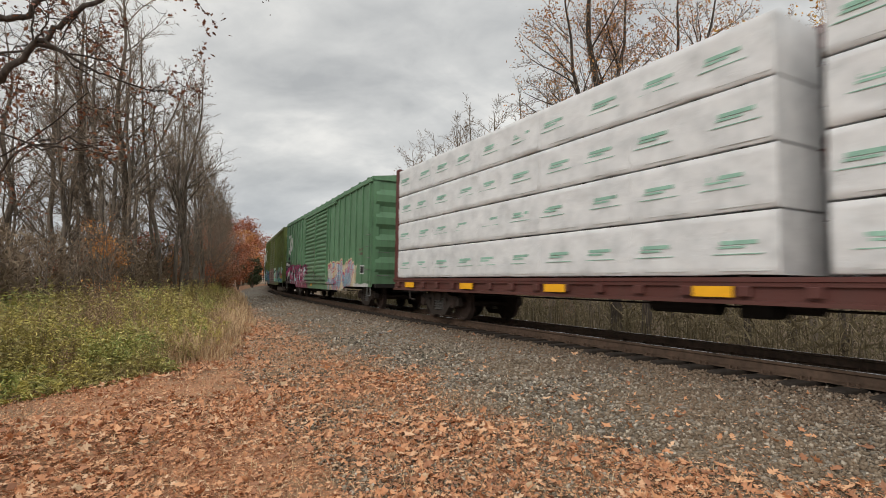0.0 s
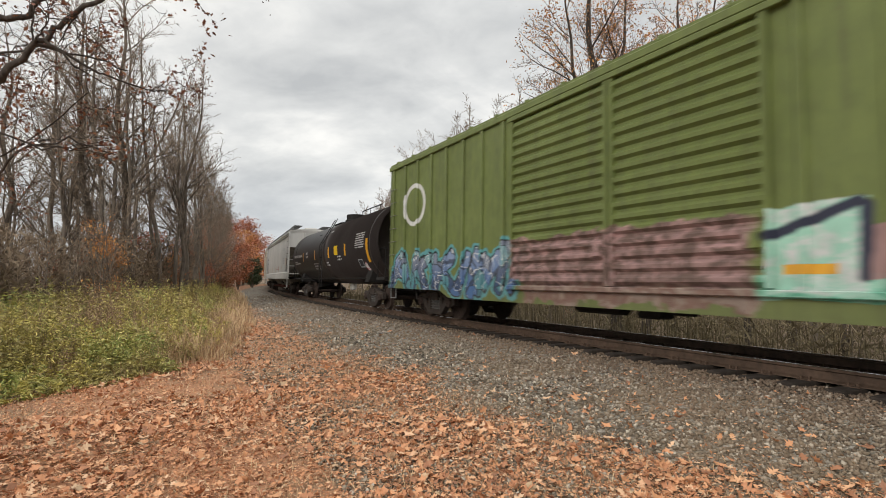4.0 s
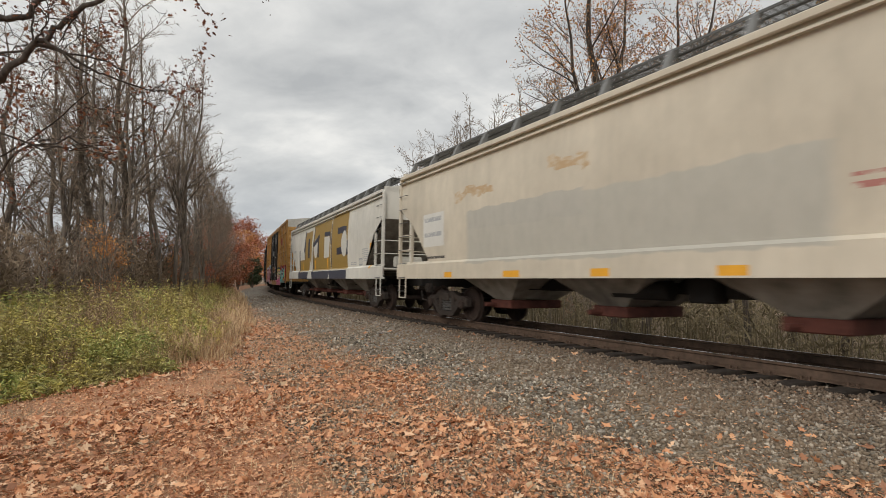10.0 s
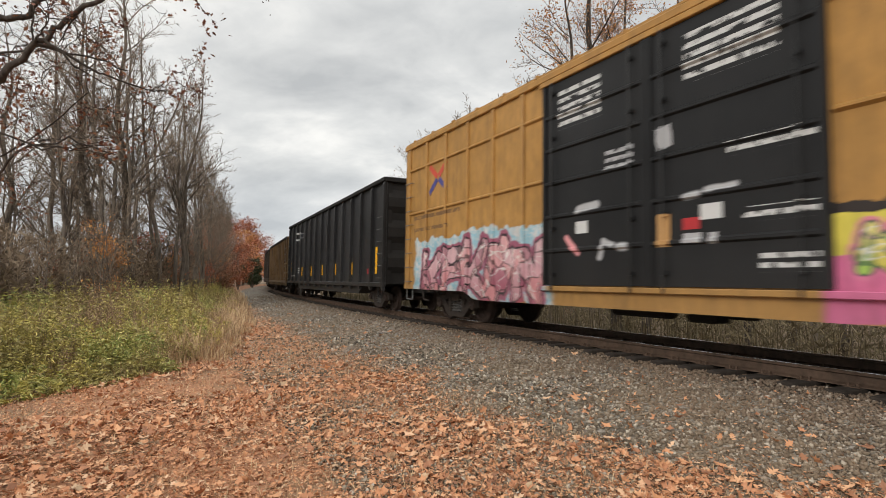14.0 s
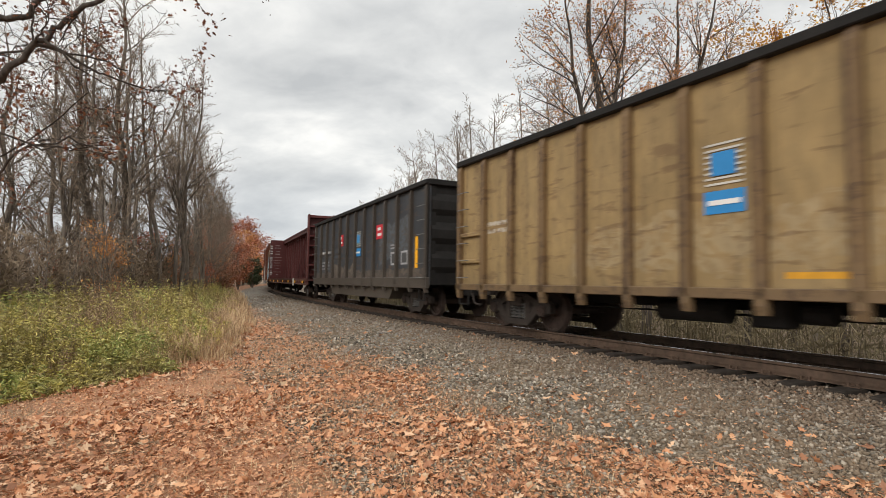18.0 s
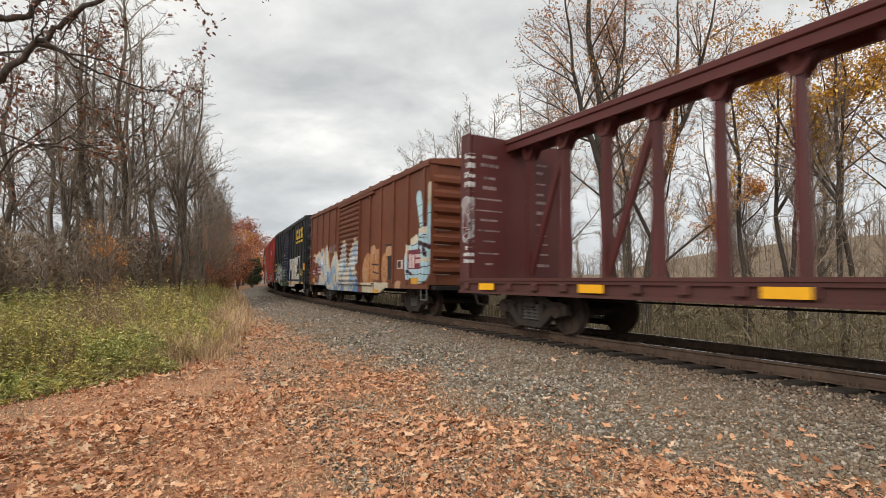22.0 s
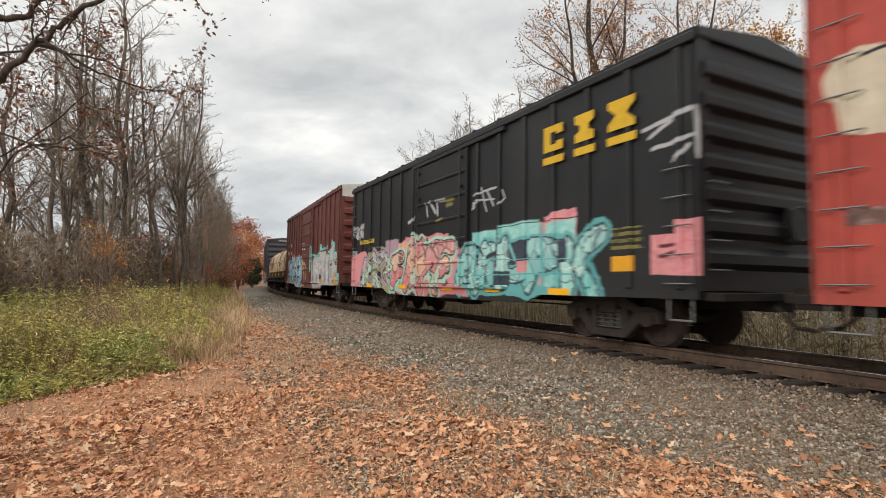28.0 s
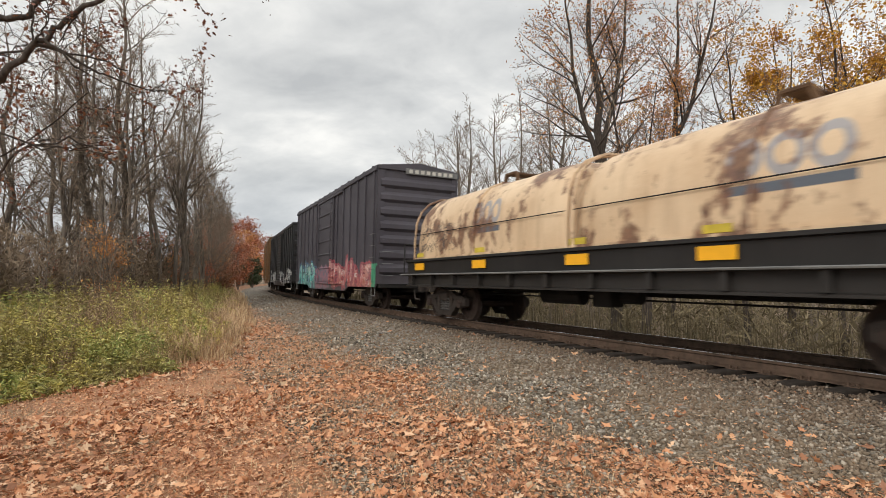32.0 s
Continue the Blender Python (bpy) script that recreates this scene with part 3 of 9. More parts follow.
def boxcar(label, f, r, H, paint, ribs, doors, door_style="ribbed", sill=0.95, drop=0.62, end_n=5, inset=2.25, trim=None, door_mat=None, end_mat=None, roof_mat=None, rib_d=0.055, rib_w=0.11, bands=(), rungs=True, reflect=(), roof_rise=0.22, name="boxcar", fascia=""):
    L, oc = r - f, (f + r) / 2
    car = thing(name, label, "boxcar", "freight cars in the train")
    W = 3.2
    trim, end_mat, roof_mat, door_mat = trim or paint, end_mat or paint, roof_mat or paint, door_mat or paint
    for y, nm in ((-W / 2, "side_wall"), (W / 2 - 0.05, "side_wall")):
        bm = bmesh.new()
        box(bm, -L / 2, L / 2, y, y + 0.05, sill, H)
        if y > 0:
            for i in range(ribs):
                x = -L / 2 + 0.3 + i * (L - 0.6) / (ribs - 1)
                box(bm, x - rib_w / 2, x + rib_w / 2, y + 0.05, y + 0.05 + rib_d, sill + 0.02, H - 0.12)
        part(nm, bm, paint, car)
    dx = [d[:2] for d in doors]
    for i in range(ribs):
        x = -L / 2 + 0.3 + i * (L - 0.6) / (ribs - 1)
        if any(a - 0.05 < x < b + 0.05 for a, b in dx):
            continue
        # each post keeps the car's own space for its paint
        bm = bmesh.new()
        box(bm, x - rib_w / 2, x + rib_w / 2, -W / 2 - rib_d, -W / 2, sill + 0.02, H - 0.12, 0.012)
        part("side_post", bm, paint, car)
    for z in bands:                       # pressed horizontal stiffeners between the posts
        bm = bmesh.new()
        for a, b in free_spans(-L / 2 + 0.2, L / 2 - 0.2, dx):
            prism(bm, [(-W / 2, z - 0.05), (-W / 2 - 0.05, z - 0.015), (-W / 2 - 0.05, z + 0.015), (-W / 2, z + 0.05)], a, b)
        part("stiffener", bm, paint, car)
    # side sill: deep between the trucks, shallow over them
    for y0 in (-W / 2 - 0.02, W / 2 - 0.04):
        bm = bmesh.new()
        a = L / 2 - inset - 1.75
        prism(bm, [(-L / 2, sill), (-L / 2, sill - 0.12), (-a - 0.45, sill - 0.14), (-a, drop + 0.02), (-a + 0.3, drop), (a - 0.3, drop), (a, drop + 0.02), (a + 0.45, sill - 0.14), (L / 2, sill - 0.12), (L / 2, sill)], y0, y0 + 0.06, "y")
        part("side_sill", bm, trim, car)
    bm = bmesh.new()                      # top chord
    for q in (-1, 1):
        box(bm, -L / 2, L / 2, min(q * W / 2, q * (W / 2 + 0.07)), max(q * W / 2, q * (W / 2 + 0.07)), H - 0.12, H + 0.02, 0.015)
    part("top_chord", bm, trim, car)
    gable_roof(car, L - 0.02, W + 0.06, H + 0.02, roof_rise, int(L / 1.1), roof_mat)
    for s in (-1, 1):
        bm = bmesh.new()
        end_wall(bm, s * (L / 2 - 0.02), s, W, sill, H - 0.02, end_n)
        part("end_wall", bm, end_mat, car)
        bm = bmesh.new()
        xa, xb = sorted((s * (L / 2 - 0.05), s * (L / 2 + 0.06)))
        prism(bm, [(-W / 2, H - 0.05), (-W / 2, H + 0.08), (0, H + 0.06 + roof_rise), (W / 2, H + 0.08), (W / 2, H - 0.05)], xa, xb)
        part("end_fascia", bm, M["dull_white"] if fascia == "white" else trim, car)
        if fascia == "sign":
            bm = bmesh.new()
            box(bm, *sorted((s * (L / 2 + 0.06), s * (L / 2 + 0.08))), -0.55, W / 2 - 0.05, H - 0.16, H + 0.05)
            plate = part("end_sign", bm, M["grey_steel"], car, "grey sign with a row of pale marks")
            for i in range(8):
                bm = bmesh.new()
                y = -0.42 + i * 0.23
                box(bm, *sorted((s * (L / 2 + 0.08), s * (L / 2 + 0.086))), y, y + 0.14, H - 0.12, H + 0.01)
                part("sign_mark", bm, M["dull_white"], plate)
        if fascia == "white":
            add_end_band(car, s * (L / 2 + 0.03), s, W, H)
        bm = bmesh.new()
        box(bm, *sorted((s * (L / 2), s * (L / 2 + 0.28))), -W / 2 + 0.1, W / 2 - 0.1, sill - 0.14, sill - 0.02, 0.01)
        part("end_sill", bm, M["steel_dark"], car)
    for a, b, *rest in doors:
        door(car, a, b, sill + 0.05, H - 0.25, -W / 2, door_style, door_mat if not rest else rest[0])
    if doors:
        da, db = min(d_[0] for d_ in doors), max(d_[1] for d_ in doors)
        for za, zb in ((sill - 0.06, sill + 0.03), (H - 0.24, H - 0.14)):
            bm = bmesh.new()
            box(bm, da - 0.1, min(db + 1.6, L / 2 - 0.5), -W / 2 - 0.10, -W / 2, za, zb, 0.01)
            part("door_track", bm, trim, car)
    if rungs:
        add_rungs(car, [(L / 2 - 0.32, sill + 0.1 + 0.42 * i) for i in range(5)] + [(-L / 2 + 0.32, sill + 0.1 + 0.42 * i) for i in range(8)], -W / 2, 0.42)
        add_rungs(car, [(-W / 2 + 0.4, 0)] and [(L / 2 + 0.0, sill + 0.3 + 0.42 * i) for i in range(4)], -W / 2 + 0.42, 0.42, facing="end")
        for s in (-1, 1):                 # stirrup steps under the corners
            bm = bmesh.new()
            for x in (s * (L / 2 - 0.12), s * (L / 2 - 0.52)):
                tube(bm, (x, -W / 2 + 0.02, sill - 0.1), (x, -W / 2 + 0.02, 0.52), 0.016, n=5)
            tube(bm, (s * (L / 2 - 0.12), -W / 2 + 0.02, 0.52), (s * (L / 2 - 0.52), -W / 2 + 0.02, 0.52), 0.016, n=5)
            part("stirrup_step", bm, M["grey_steel"], car)
    for x in reflect:
        add_plate(car, "reflector", x - 0.3, x + 0.3, sill - 0.13, sill - 0.01, -W / 2 - 0.03, M["yellow"], "yellow reflective plate")
    bm = bmesh.new()                      # hand brake on the leading end
    xw = L / 2 + 0.16
    lathe(bm, [(xw, 0.27), (xw + 0.02, 0.29), (xw + 0.04, 0.27), (xw + 0.03, 0.24)], 16, "x")
    bmesh.ops.translate(bm, verts=bm.verts[:], vec=(0, 0.55, sill + 1.05))
    tube(bm, (xw - 0.15, 0.55, sill + 1.05), (xw + 0.03, 0.55, sill + 1.05), 0.05, n=8)
    box(bm, L / 2, xw - 0.05, 0.4, 0.72, sill + 0.75, sill + 1.3, 0.02)
    part("hand_brake", bm, end_mat, car)
    add_running_gear(car, oc, L, inset, sill)
    MOVERS.append((car, oc, None))
    return car


def free_spans(a, b, gaps):
    out = []
    for g0, g1 in sorted(gaps):
        out.append((a, g0 - 0.05))
        a = g1 + 0.05
    out.append((a, b))
    return [(p, q) for p, q in out if q - p > 0.2]


def door(car, a, b, z0, z1, y, style, mat):
    bm = bmesh.new()
    t = 0.075
    if style == "corrugated":
        n = int((z1 - z0) / 0.2)
        p = (z1 - z0) / n
        prof = [(y, z0)]
        for i in range(n):
            z = z0 + i * p
            prof += [(y - 0.02, z + 0.02), (y - t, z + p * 0.35), (y - t, z + p * 0.65), (y - 0.02, z + p - 0.02)]
        prof += [(y, z1)]
        prism(bm, prof, a + 0.06, b - 0.06)
    else:                                  # smooth plug door with pressed frames
        box(bm, a, b, y - 0.05, y, z0, z1)
    d = part("door", bm, mat, car)
    for x in (a, b - 0.08):
        bm = bmesh.new()
        box(bm, x, x + 0.08, y - 0.09, y, z0, z1)
        part("door_post", bm, mat, d)
    if style != "corrugated":
        for i in range(1, 6):
            z = z0 + i * (z1 - z0) / 6
            bm = bmesh.new()
            prism(bm, [(y - 0.05, z - 0.05), (y - 0.09, z - 0.02), (y - 0.09, z + 0.02), (y - 0.05, z + 0.05)], a + 0.09, b - 0.09)
            part("door_stiffener", bm, mat, d)
    if style != "corrugated":
        for x in (a + 0.3, b - 0.3):
            bm = bmesh.new()
            tube(bm, (x, y - 0.13, z0 - 0.1), (x, y - 0.13, z1), 0.02, n=6)
            for i in range(5):
                z = z0 + 0.2 + i * (z1 - z0 - 0.4) / 4
                box(bm, x - 0.04, x + 0.04, y - 0.14, y - 0.05, z - 0.03, z + 0.03)
            part("lock_rod", bm, mat, d)
    else:
        bm = bmesh.new()
        box(bm, b - 0.35, b - 0.12, y - 0.12, y - 0.075, z0 + 0.5, z0 + 0.72, 0.01)
        part("latch", bm, mat, d)
    return d



def lettering(car, words, x, z, height, y, mat, name="lettering"):
    """Flat painted words on the near side, reading left to right."""
    cu = bpy.data.curves.new(name, "FONT")
    cu.body, cu.size, cu.extrude = words, height * 1.38, 0.003
    cu.align_x = "CENTER"
    tmp = bpy.data.objects.new(name, cu)
    me = bpy.data.meshes.new_from_object(tmp)
    bpy.data.objects.remove(tmp)
    me.materials.clear()
    me.materials.append(mat)
    ob = new(name, me)
    ob.parent = car
    ob.matrix_basis = pose(x, y, z, 90, 0, 0)
    return ob
M["walk_steel"] = plain("walkway_steel", (0.11, 0.11, 0.108), 0.6, 0.2, 0.25, 8, 0.1)
M["rust_end"] = plain("rusted_tan_end", (0.115, 0.065, 0.034), 0.8, 0, 0.5, 3, 0.2)
M["gate_brown"] = plain("rusty_outlet_gate", (0.10, 0.035, 0.026), 0.8, 0, 0.4, 6, 0.2)
# bays: darker than the body paint, underside shade put into the colour
M["bay_grey"] = plain("shaded_grey_bay", (0.24, 0.22, 0.19), 0.8, 0, 0.45, 3, 0.2)
# slope sheet: rusty grime, with the shade under the body in its colour
M["grimed_shaded_sheet"] = plain("grimed_and_shaded_slope_sheet", (0.17, 0.15, 0.125), 0.8, 0, 0.5, 3, 0.2)


def hopper(label, f, r, H, paint, trim=None, outlets=4, reflect=(), name="covered_hopper"):
    """A curved-side covered hopper: bulged body, sloping ends over open platforms, roof hatches, bottom outlets."""
    L, oc = r - f, (f + r) / 2
    car = thing(name, label, "hopper car", "freight cars in the train")
    W = 3.15
    z0, eave = 1.55, H - 0.35
    trim = trim or paint
    slope = 2.0

    bm = bmesh.new()
    body_x0, body_x1 = -L / 2 + 0.15, L / 2 - 0.15
    # side sheets with the open triangle at each end
    for q in (-1, 1):
        grid = []
        cols = [body_x0, body_x0 + 0.45, body_x0 + 0.9, body_x0 + slope, body_x0 + slope + 0.4, 0.0, body_x1 - slope - 0.4, body_x1 - slope, body_x1 - 0.9, body_x1 - 0.45, body_x1]
        for x in cols:
            inset = min(x - body_x0, body_x1 - x)
            cut = max(0.0, 1 - inset / slope)
            low = z0 + (0.12 + 0.52 * cut ** 0.8) * (eave - z0) * (1 if cut > 0 else 0)
            col = []
            for i in range(9):
                u = i / 8
                z = low + (eave - low) * u
                uu = (z - z0) / (eave - z0)
                col.append(bm.verts.new((x, q * (W / 2 - 0.10 + 0.10 * math.sin(math.pi * (0.15 + 0.8 * uu))), z)))
            grid.append(col)
        for g0, g1 in zip(grid, grid[1:]):
            for i in range(8):
                bm.faces.new((g0[i], g1[i], g1[i + 1], g0[i + 1]))
    part("body", bm, paint, car, smooth=True)
    bm = bmesh.new()
    roof = [(-W / 2 + 0.02, eave)] + [(-(W / 2 - 0.08) * math.cos(math.pi * i / 10), eave + 0.05 + 0.28 * math.sin(math.pi * i / 10)) for i in range(11)] + [(W / 2 - 0.02, eave)]
    prism(bm, roof, body_x0, body_x1)
    part("roof", bm, paint, car)
    for y in (-W / 2 - 0.03, W / 2 - 0.05):
        bm = bmesh.new()
        box(bm, body_x0, body_x1, y, y + 0.08, eave - 0.03, eave + 0.09, 0.015)
        box(bm, body_x0, body_x1, y + 0.01, y + 0.07, eave - 0.16, eave - 0.12)
        part("top_chord", bm, paint, car)
    for s in (-1, 1):                      # end sheets: flat head and the sloping floor
        xe = s * (L / 2 - 0.15)
        bm = bmesh.new()
        zt = z0 + 0.64 * (eave - z0)
        prism(bm, [(xe, zt), (xe, eave + 0.2), (xe - s * 0.05, eave + 0.2), (xe - s * 0.05, zt)], -W / 2 + 0.08, W / 2 - 0.08, "y")
        part("head_sheet", bm, paint, car)
        bm = bmesh.new()
        prism(bm, [(xe, zt), (xe - s * slope * 1.15, z0 - 0.15), (xe - s * (slope * 1.15 + 0.06), z0 - 0.15), (xe - s * 0.06, zt)], -W / 2 + 0.1, W / 2 - 0.1, "y")
        part("slope_sheet", bm, M["grimed_shaded_sheet"], car, "grimy brown-grey slope sheet, darkened for the shade it lies in")
        bm = bmesh.new()
        for y in (-W / 2 + 0.04, -0.5, 0.5, W / 2 - 0.04):
            box(bm, min(xe, xe + s * 0.1), max(xe, xe + s * 0.1), y - 0.05, y + 0.05, z0 - 0.3, eave, 0.01)
        for x in (xe - s * 0.8,):
            box(bm, x - 0.04, x + 0.04, -W / 2 + 0.02, -W / 2 + 0.09, z0, z0 + 0.48 * (eave - z0))
        part("end_post", bm, trim, car)
        bm = bmesh.new()
        box(bm, min(xe + s * 0.15, xe - s * slope), max(xe + s * 0.15, xe - s * slope), -W / 2 + 0.05, W / 2 - 0.05, z0 - 0.1, z0 - 0.04)
        tube(bm, (xe - s * 1.0, 0.3, z0 + 0.22), (xe - s * 1.0, -0.7, z0 + 0.22), 0.2, n=14)
        part("end_platform", bm, trim, car)
        bm = bmesh.new()
        for z in (z0 + 0.45, z0 + 0.9):
            tube(bm, (xe + s * 0.05, -W / 2 + 0.02, z), (xe - s * 0.85, -W / 2 + 0.02, z), 0.02, n=6)
            tube(bm, (xe + s * 0.08, -W / 2 + 0.05, z), (xe + s * 0.08, W / 2 - 0.05, z), 0.02, n=6)
        part("hand_rail", bm, trim, car)
        add_rungs(car, [(xe - s * 0.25, 0.75 + 0.42 * i) for i in range(9)], -W / 2 + 0.02, 0.46)
        bm = bmesh.new()
        for x in (xe - s * 0.02, xe - s * 0.48):
            tube(bm, (x, -W / 2 - 0.0, 0.55), (x, -W / 2 - 0.0, z0), 0.02, n=6)
        tube(bm, (xe - s * 0.02, -W / 2, 0.55), (xe - s * 0.48, -W / 2, 0.55), 0.02, n=6)
        part("stirrup_step", bm, trim, car)
    for y in (-W / 2 - 0.02, W / 2 - 0.08):
        bm = bmesh.new()
        prism(bm, [(y, z0 - 0.42), (y + 0.10, z0 - 0.42), (y + 0.10, z0 - 0.36), (y + 0.04, z0 - 0.34), (y + 0.04, z0 - 0.02), (y + 0.12, z0 + 0.06), (y + 0.10, z0 + 0.08), (y, z0)], -L / 2, L / 2)
        part("side_sill", bm, trim, car)
    span = L - 2 * slope - 1.6
    for i in range(outlets):               # hopper bays
        xc = -span / 2 + (i + 0.5) * span / outlets
        w = span / outlets * 0.46
        bm = bmesh.new()
        top = [bm.verts.new((xc + a * w, b * 1.35, z0 - 0.15)) for a, b in ((-1, -1), (1, -1), (1, 1), (-1, 1))]
        bot = [bm.verts.new((xc + a * 0.32, b * 0.7, 0.62)) for a, b in ((-1, -1), (1, -1), (1, 1), (-1, 1))]
        for j in range(4):
            bm.faces.new((top[j], top[(j + 1) % 4], bot[(j + 1) % 4], bot[j]))
        bm.faces.new(bot[::-1])
        hp = part("hopper_bay", bm, M["bay_grey"], car, "grey hopper bay, darkened for the shade under the car")
        bm = bmesh.new()
        box(bm, xc - 0.42, xc + 0.42, -0.8, 0.8, 0.42, 0.62, 0.02)
        tube(bm, (xc - 0.2, -1.1, 0.5), (xc - 0.2, 1.1, 0.5), 0.05, n=8)
        part("outlet_gate", bm, M["gate_brown"], hp)
    # roof walk and hatches
    for y in (-0.95, 0.95):
        bm = bmesh.new()
        for yy in (y - 0.25, y, y + 0.25):
            box(bm, body_x0, body_x1, yy - 0.012, yy + 0.012, H + 0.15, H + 0.19)
        n_sl = int((body_x1 - body_x0) / 0.14)
        for i in range(n_sl):
            x = body_x0 + (i + 0.5) * (body_x1 - body_x0) / n_sl
            box(bm, x - 0.045, x + 0.045, y - 0.25, y + 0.25, H + 0.165, H + 0.185)
        part("roof_walk", bm, M["walk_steel"], car, "grey steel grating walkway")
    nb = int(L / 1.25)
    brk = bmesh.new()
    prism(brk, [(-1.24, H + 0.17), (-1.15, H + 0.17), (-1.28, H - 0.28), (-1.46, H - 0.28)], -0.06, 0.06)
    brk = mesh_of("walk_bracket", brk, M["grey_steel"])
    for i in range(nb):
        br = part("walk_bracket", brk, None, car)
        br.location = (body_x0 + 0.3 + i * (L - 0.9) / (nb - 1), 0, 0)
    bm = bmesh.new()
    box(bm, body_x0 + 0.6, body_x1 - 0.6, -0.4, 0.4, H - 0.02, H + 0.10, 0.03)
    part("trough_hatch", bm, paint, car)
    for x in reflect:
        add_plate(car, "reflector", x - 0.09, x + 0.09, z0 + 0.1, z0 + 0.95, -W / 2 - 0.035, M["yellow"], "yellow reflective strip")
    add_running_gear(car, oc, L, 2.3, z0 - 0.3, 1.2, 0.35)
    MOVERS.append((car, oc, None))
    return car


def tank_car(label, f, r, paint):
    L, oc = r - f, (f + r) / 2
    car = thing("tank_car", label, "tank car", "freight cars in the train")
    R, zc = 1.58, 2.49
    bm = bmesh.new()
    head = [math.pi / 2 * i / 10 for i in range(11)]
    prof = [(-L / 2 + 0.62 * (1 - math.sin(a)), R * math.sqrt(max(0.0004, 1 - (1 - math.sin(a)) ** 2))) for a in head]
    prof += [(-p[0], p[1]) for p in prof[::-1]]
    lathe(bm, prof, 80, "x")
    bmesh.ops.translate(bm, verts=bm.verts[:], vec=(0, 0, zc))
    part("tank", bm, paint, car, "brown-black painted cylindrical tank", smooth=True)
    for x in (-L / 2 + 1.0, 0.0, L / 2 - 1.0):
        bm = bmesh.new()
        lathe_p = [(x - 0.04, R + 0.004), (x - 0.035, R + 0.014), (x + 0.035, R + 0.014), (x + 0.04, R + 0.004)]
        rings = [[bm.verts.new((a, rr * math.cos(j * math.pi / 40), zc + rr * math.sin(j * math.pi / 40))) for j in range(80)] for a, rr in lathe_p]
        for q0, q1 in zip(rings, rings[1:]):
            for j in range(80):
                bm.faces.new((q0[j], q0[(j + 1) % 80], q1[(j + 1) % 80], q1[j]))
        part("weld_band", bm, paint, car)
    bm = bmesh.new()                       # manway and valve housing
    lathe(bm, [(0.0, 0.52), (0.14, 0.52), (0.17, 0.47), (0.40, 0.47), (0.43, 0.42), (0.45, 0.12)], 24, "z")
    bmesh.ops.translate(bm, verts=bm.verts[:], vec=(0.2, 0, zc + R - 0.12))
    part("dome", bm, M["steel_dark"], car)
    for i in range(4):
        bm = bmesh.new()
        box(bm, -1.5, 0.1, -0.75 + i * 0.16, -0.63 + i * 0.16, zc + R + 0.02 - (3 - i) * 0.05, zc + R + 0.05 - (3 - i) * 0.05)
        part("platform_plank", bm, M["steel_dark"], car)
    bm = bmesh.new()
    for x in (-1.5, -0.1, 1.5):
        tube(bm, (x, 0.85, zc + R - 0.3), (x, 0.85, zc + R + 0.75), 0.022, n=6)
    tube(bm, (-1.5, 0.85, zc + R + 0.75), (1.7, 0.85, zc + R + 0.75), 0.03, n=6)
    part("safety_rail", bm, M["steel_dark"], car)
    bm = bmesh.new()                       # side ladder
    for x in (-0.24, 0.24):
        tube(bm, (x, -R - 0.1, 0.7), (x, -R - 0.12, zc + 0.3), 0.022, n=6)
        tube(bm, (x, -R - 0.12, zc + 0.3), (x, -0.95, zc + R + 0.05), 0.022, n=6)
    for i in range(8):
        z = 0.75 + i * 0.36
        tube(bm, (-0.24, -R - 0.11, z), (0.24, -R - 0.11, z), 0.016, n=5)
    part("ladder", bm, M["steel_dark"], car)
    bm = bmesh.new()
    for y in (-1.38, 1.30):
        tube(bm, (-L / 2 + 1.2, y - 0.12, 1.15), (L / 2 - 1.2, y - 0.12, 1.15), 0.02, n=6)
    part("hand_rail", bm, M["steel_dark"], car)
    for s in (-1, 1):
        bm = bmesh.new()
        x = s * (L / 2 - 2.0)
        prism(bm, [(-1.35, 1.0), (1.35, 1.0), (1.1, 1.75), (-1.1, 1.75)], x - 0.3, x + 0.3)
        xa, xb = sorted((s * (L / 2 + 0.35), s * (L / 2 - 3.0)))
        box(bm, xa, xb, -0.35, 0.35, 0.72, 1.22)
        xa, xb = sorted((s * (L / 2 + 0.35), s * (L / 2 - 0.5)))
        box(bm, xa, xb, -1.45, 1.45, 1.1, 1.2)
        for y in (-1.4, 1.4):
            tube(bm, (xa, y, 1.2), (xa, y, 2.2), 0.02, n=5)
            tube(bm, (xb, y, 1.2), (xb, y, 2.2), 0.02, n=5)
            tube(bm, (xa, y, 2.2), (xb, y, 2.2), 0.02, n=5)
        part("bolster_saddle", bm, M["steel_dark"], car)
    bm = bmesh.new()
    lathe(bm, [(0.58, 0.1), (0.62, 0.15), (1.0, 0.18)], 14, "z")
    part("bottom_outlet", bm, M["white"], car, "white bottom valve")
    add_running_gear(car, oc, L, 2.0, 1.0, 0.3, 0.3, through_sill=False)
    MOVERS.append((car, oc, None))
    return car


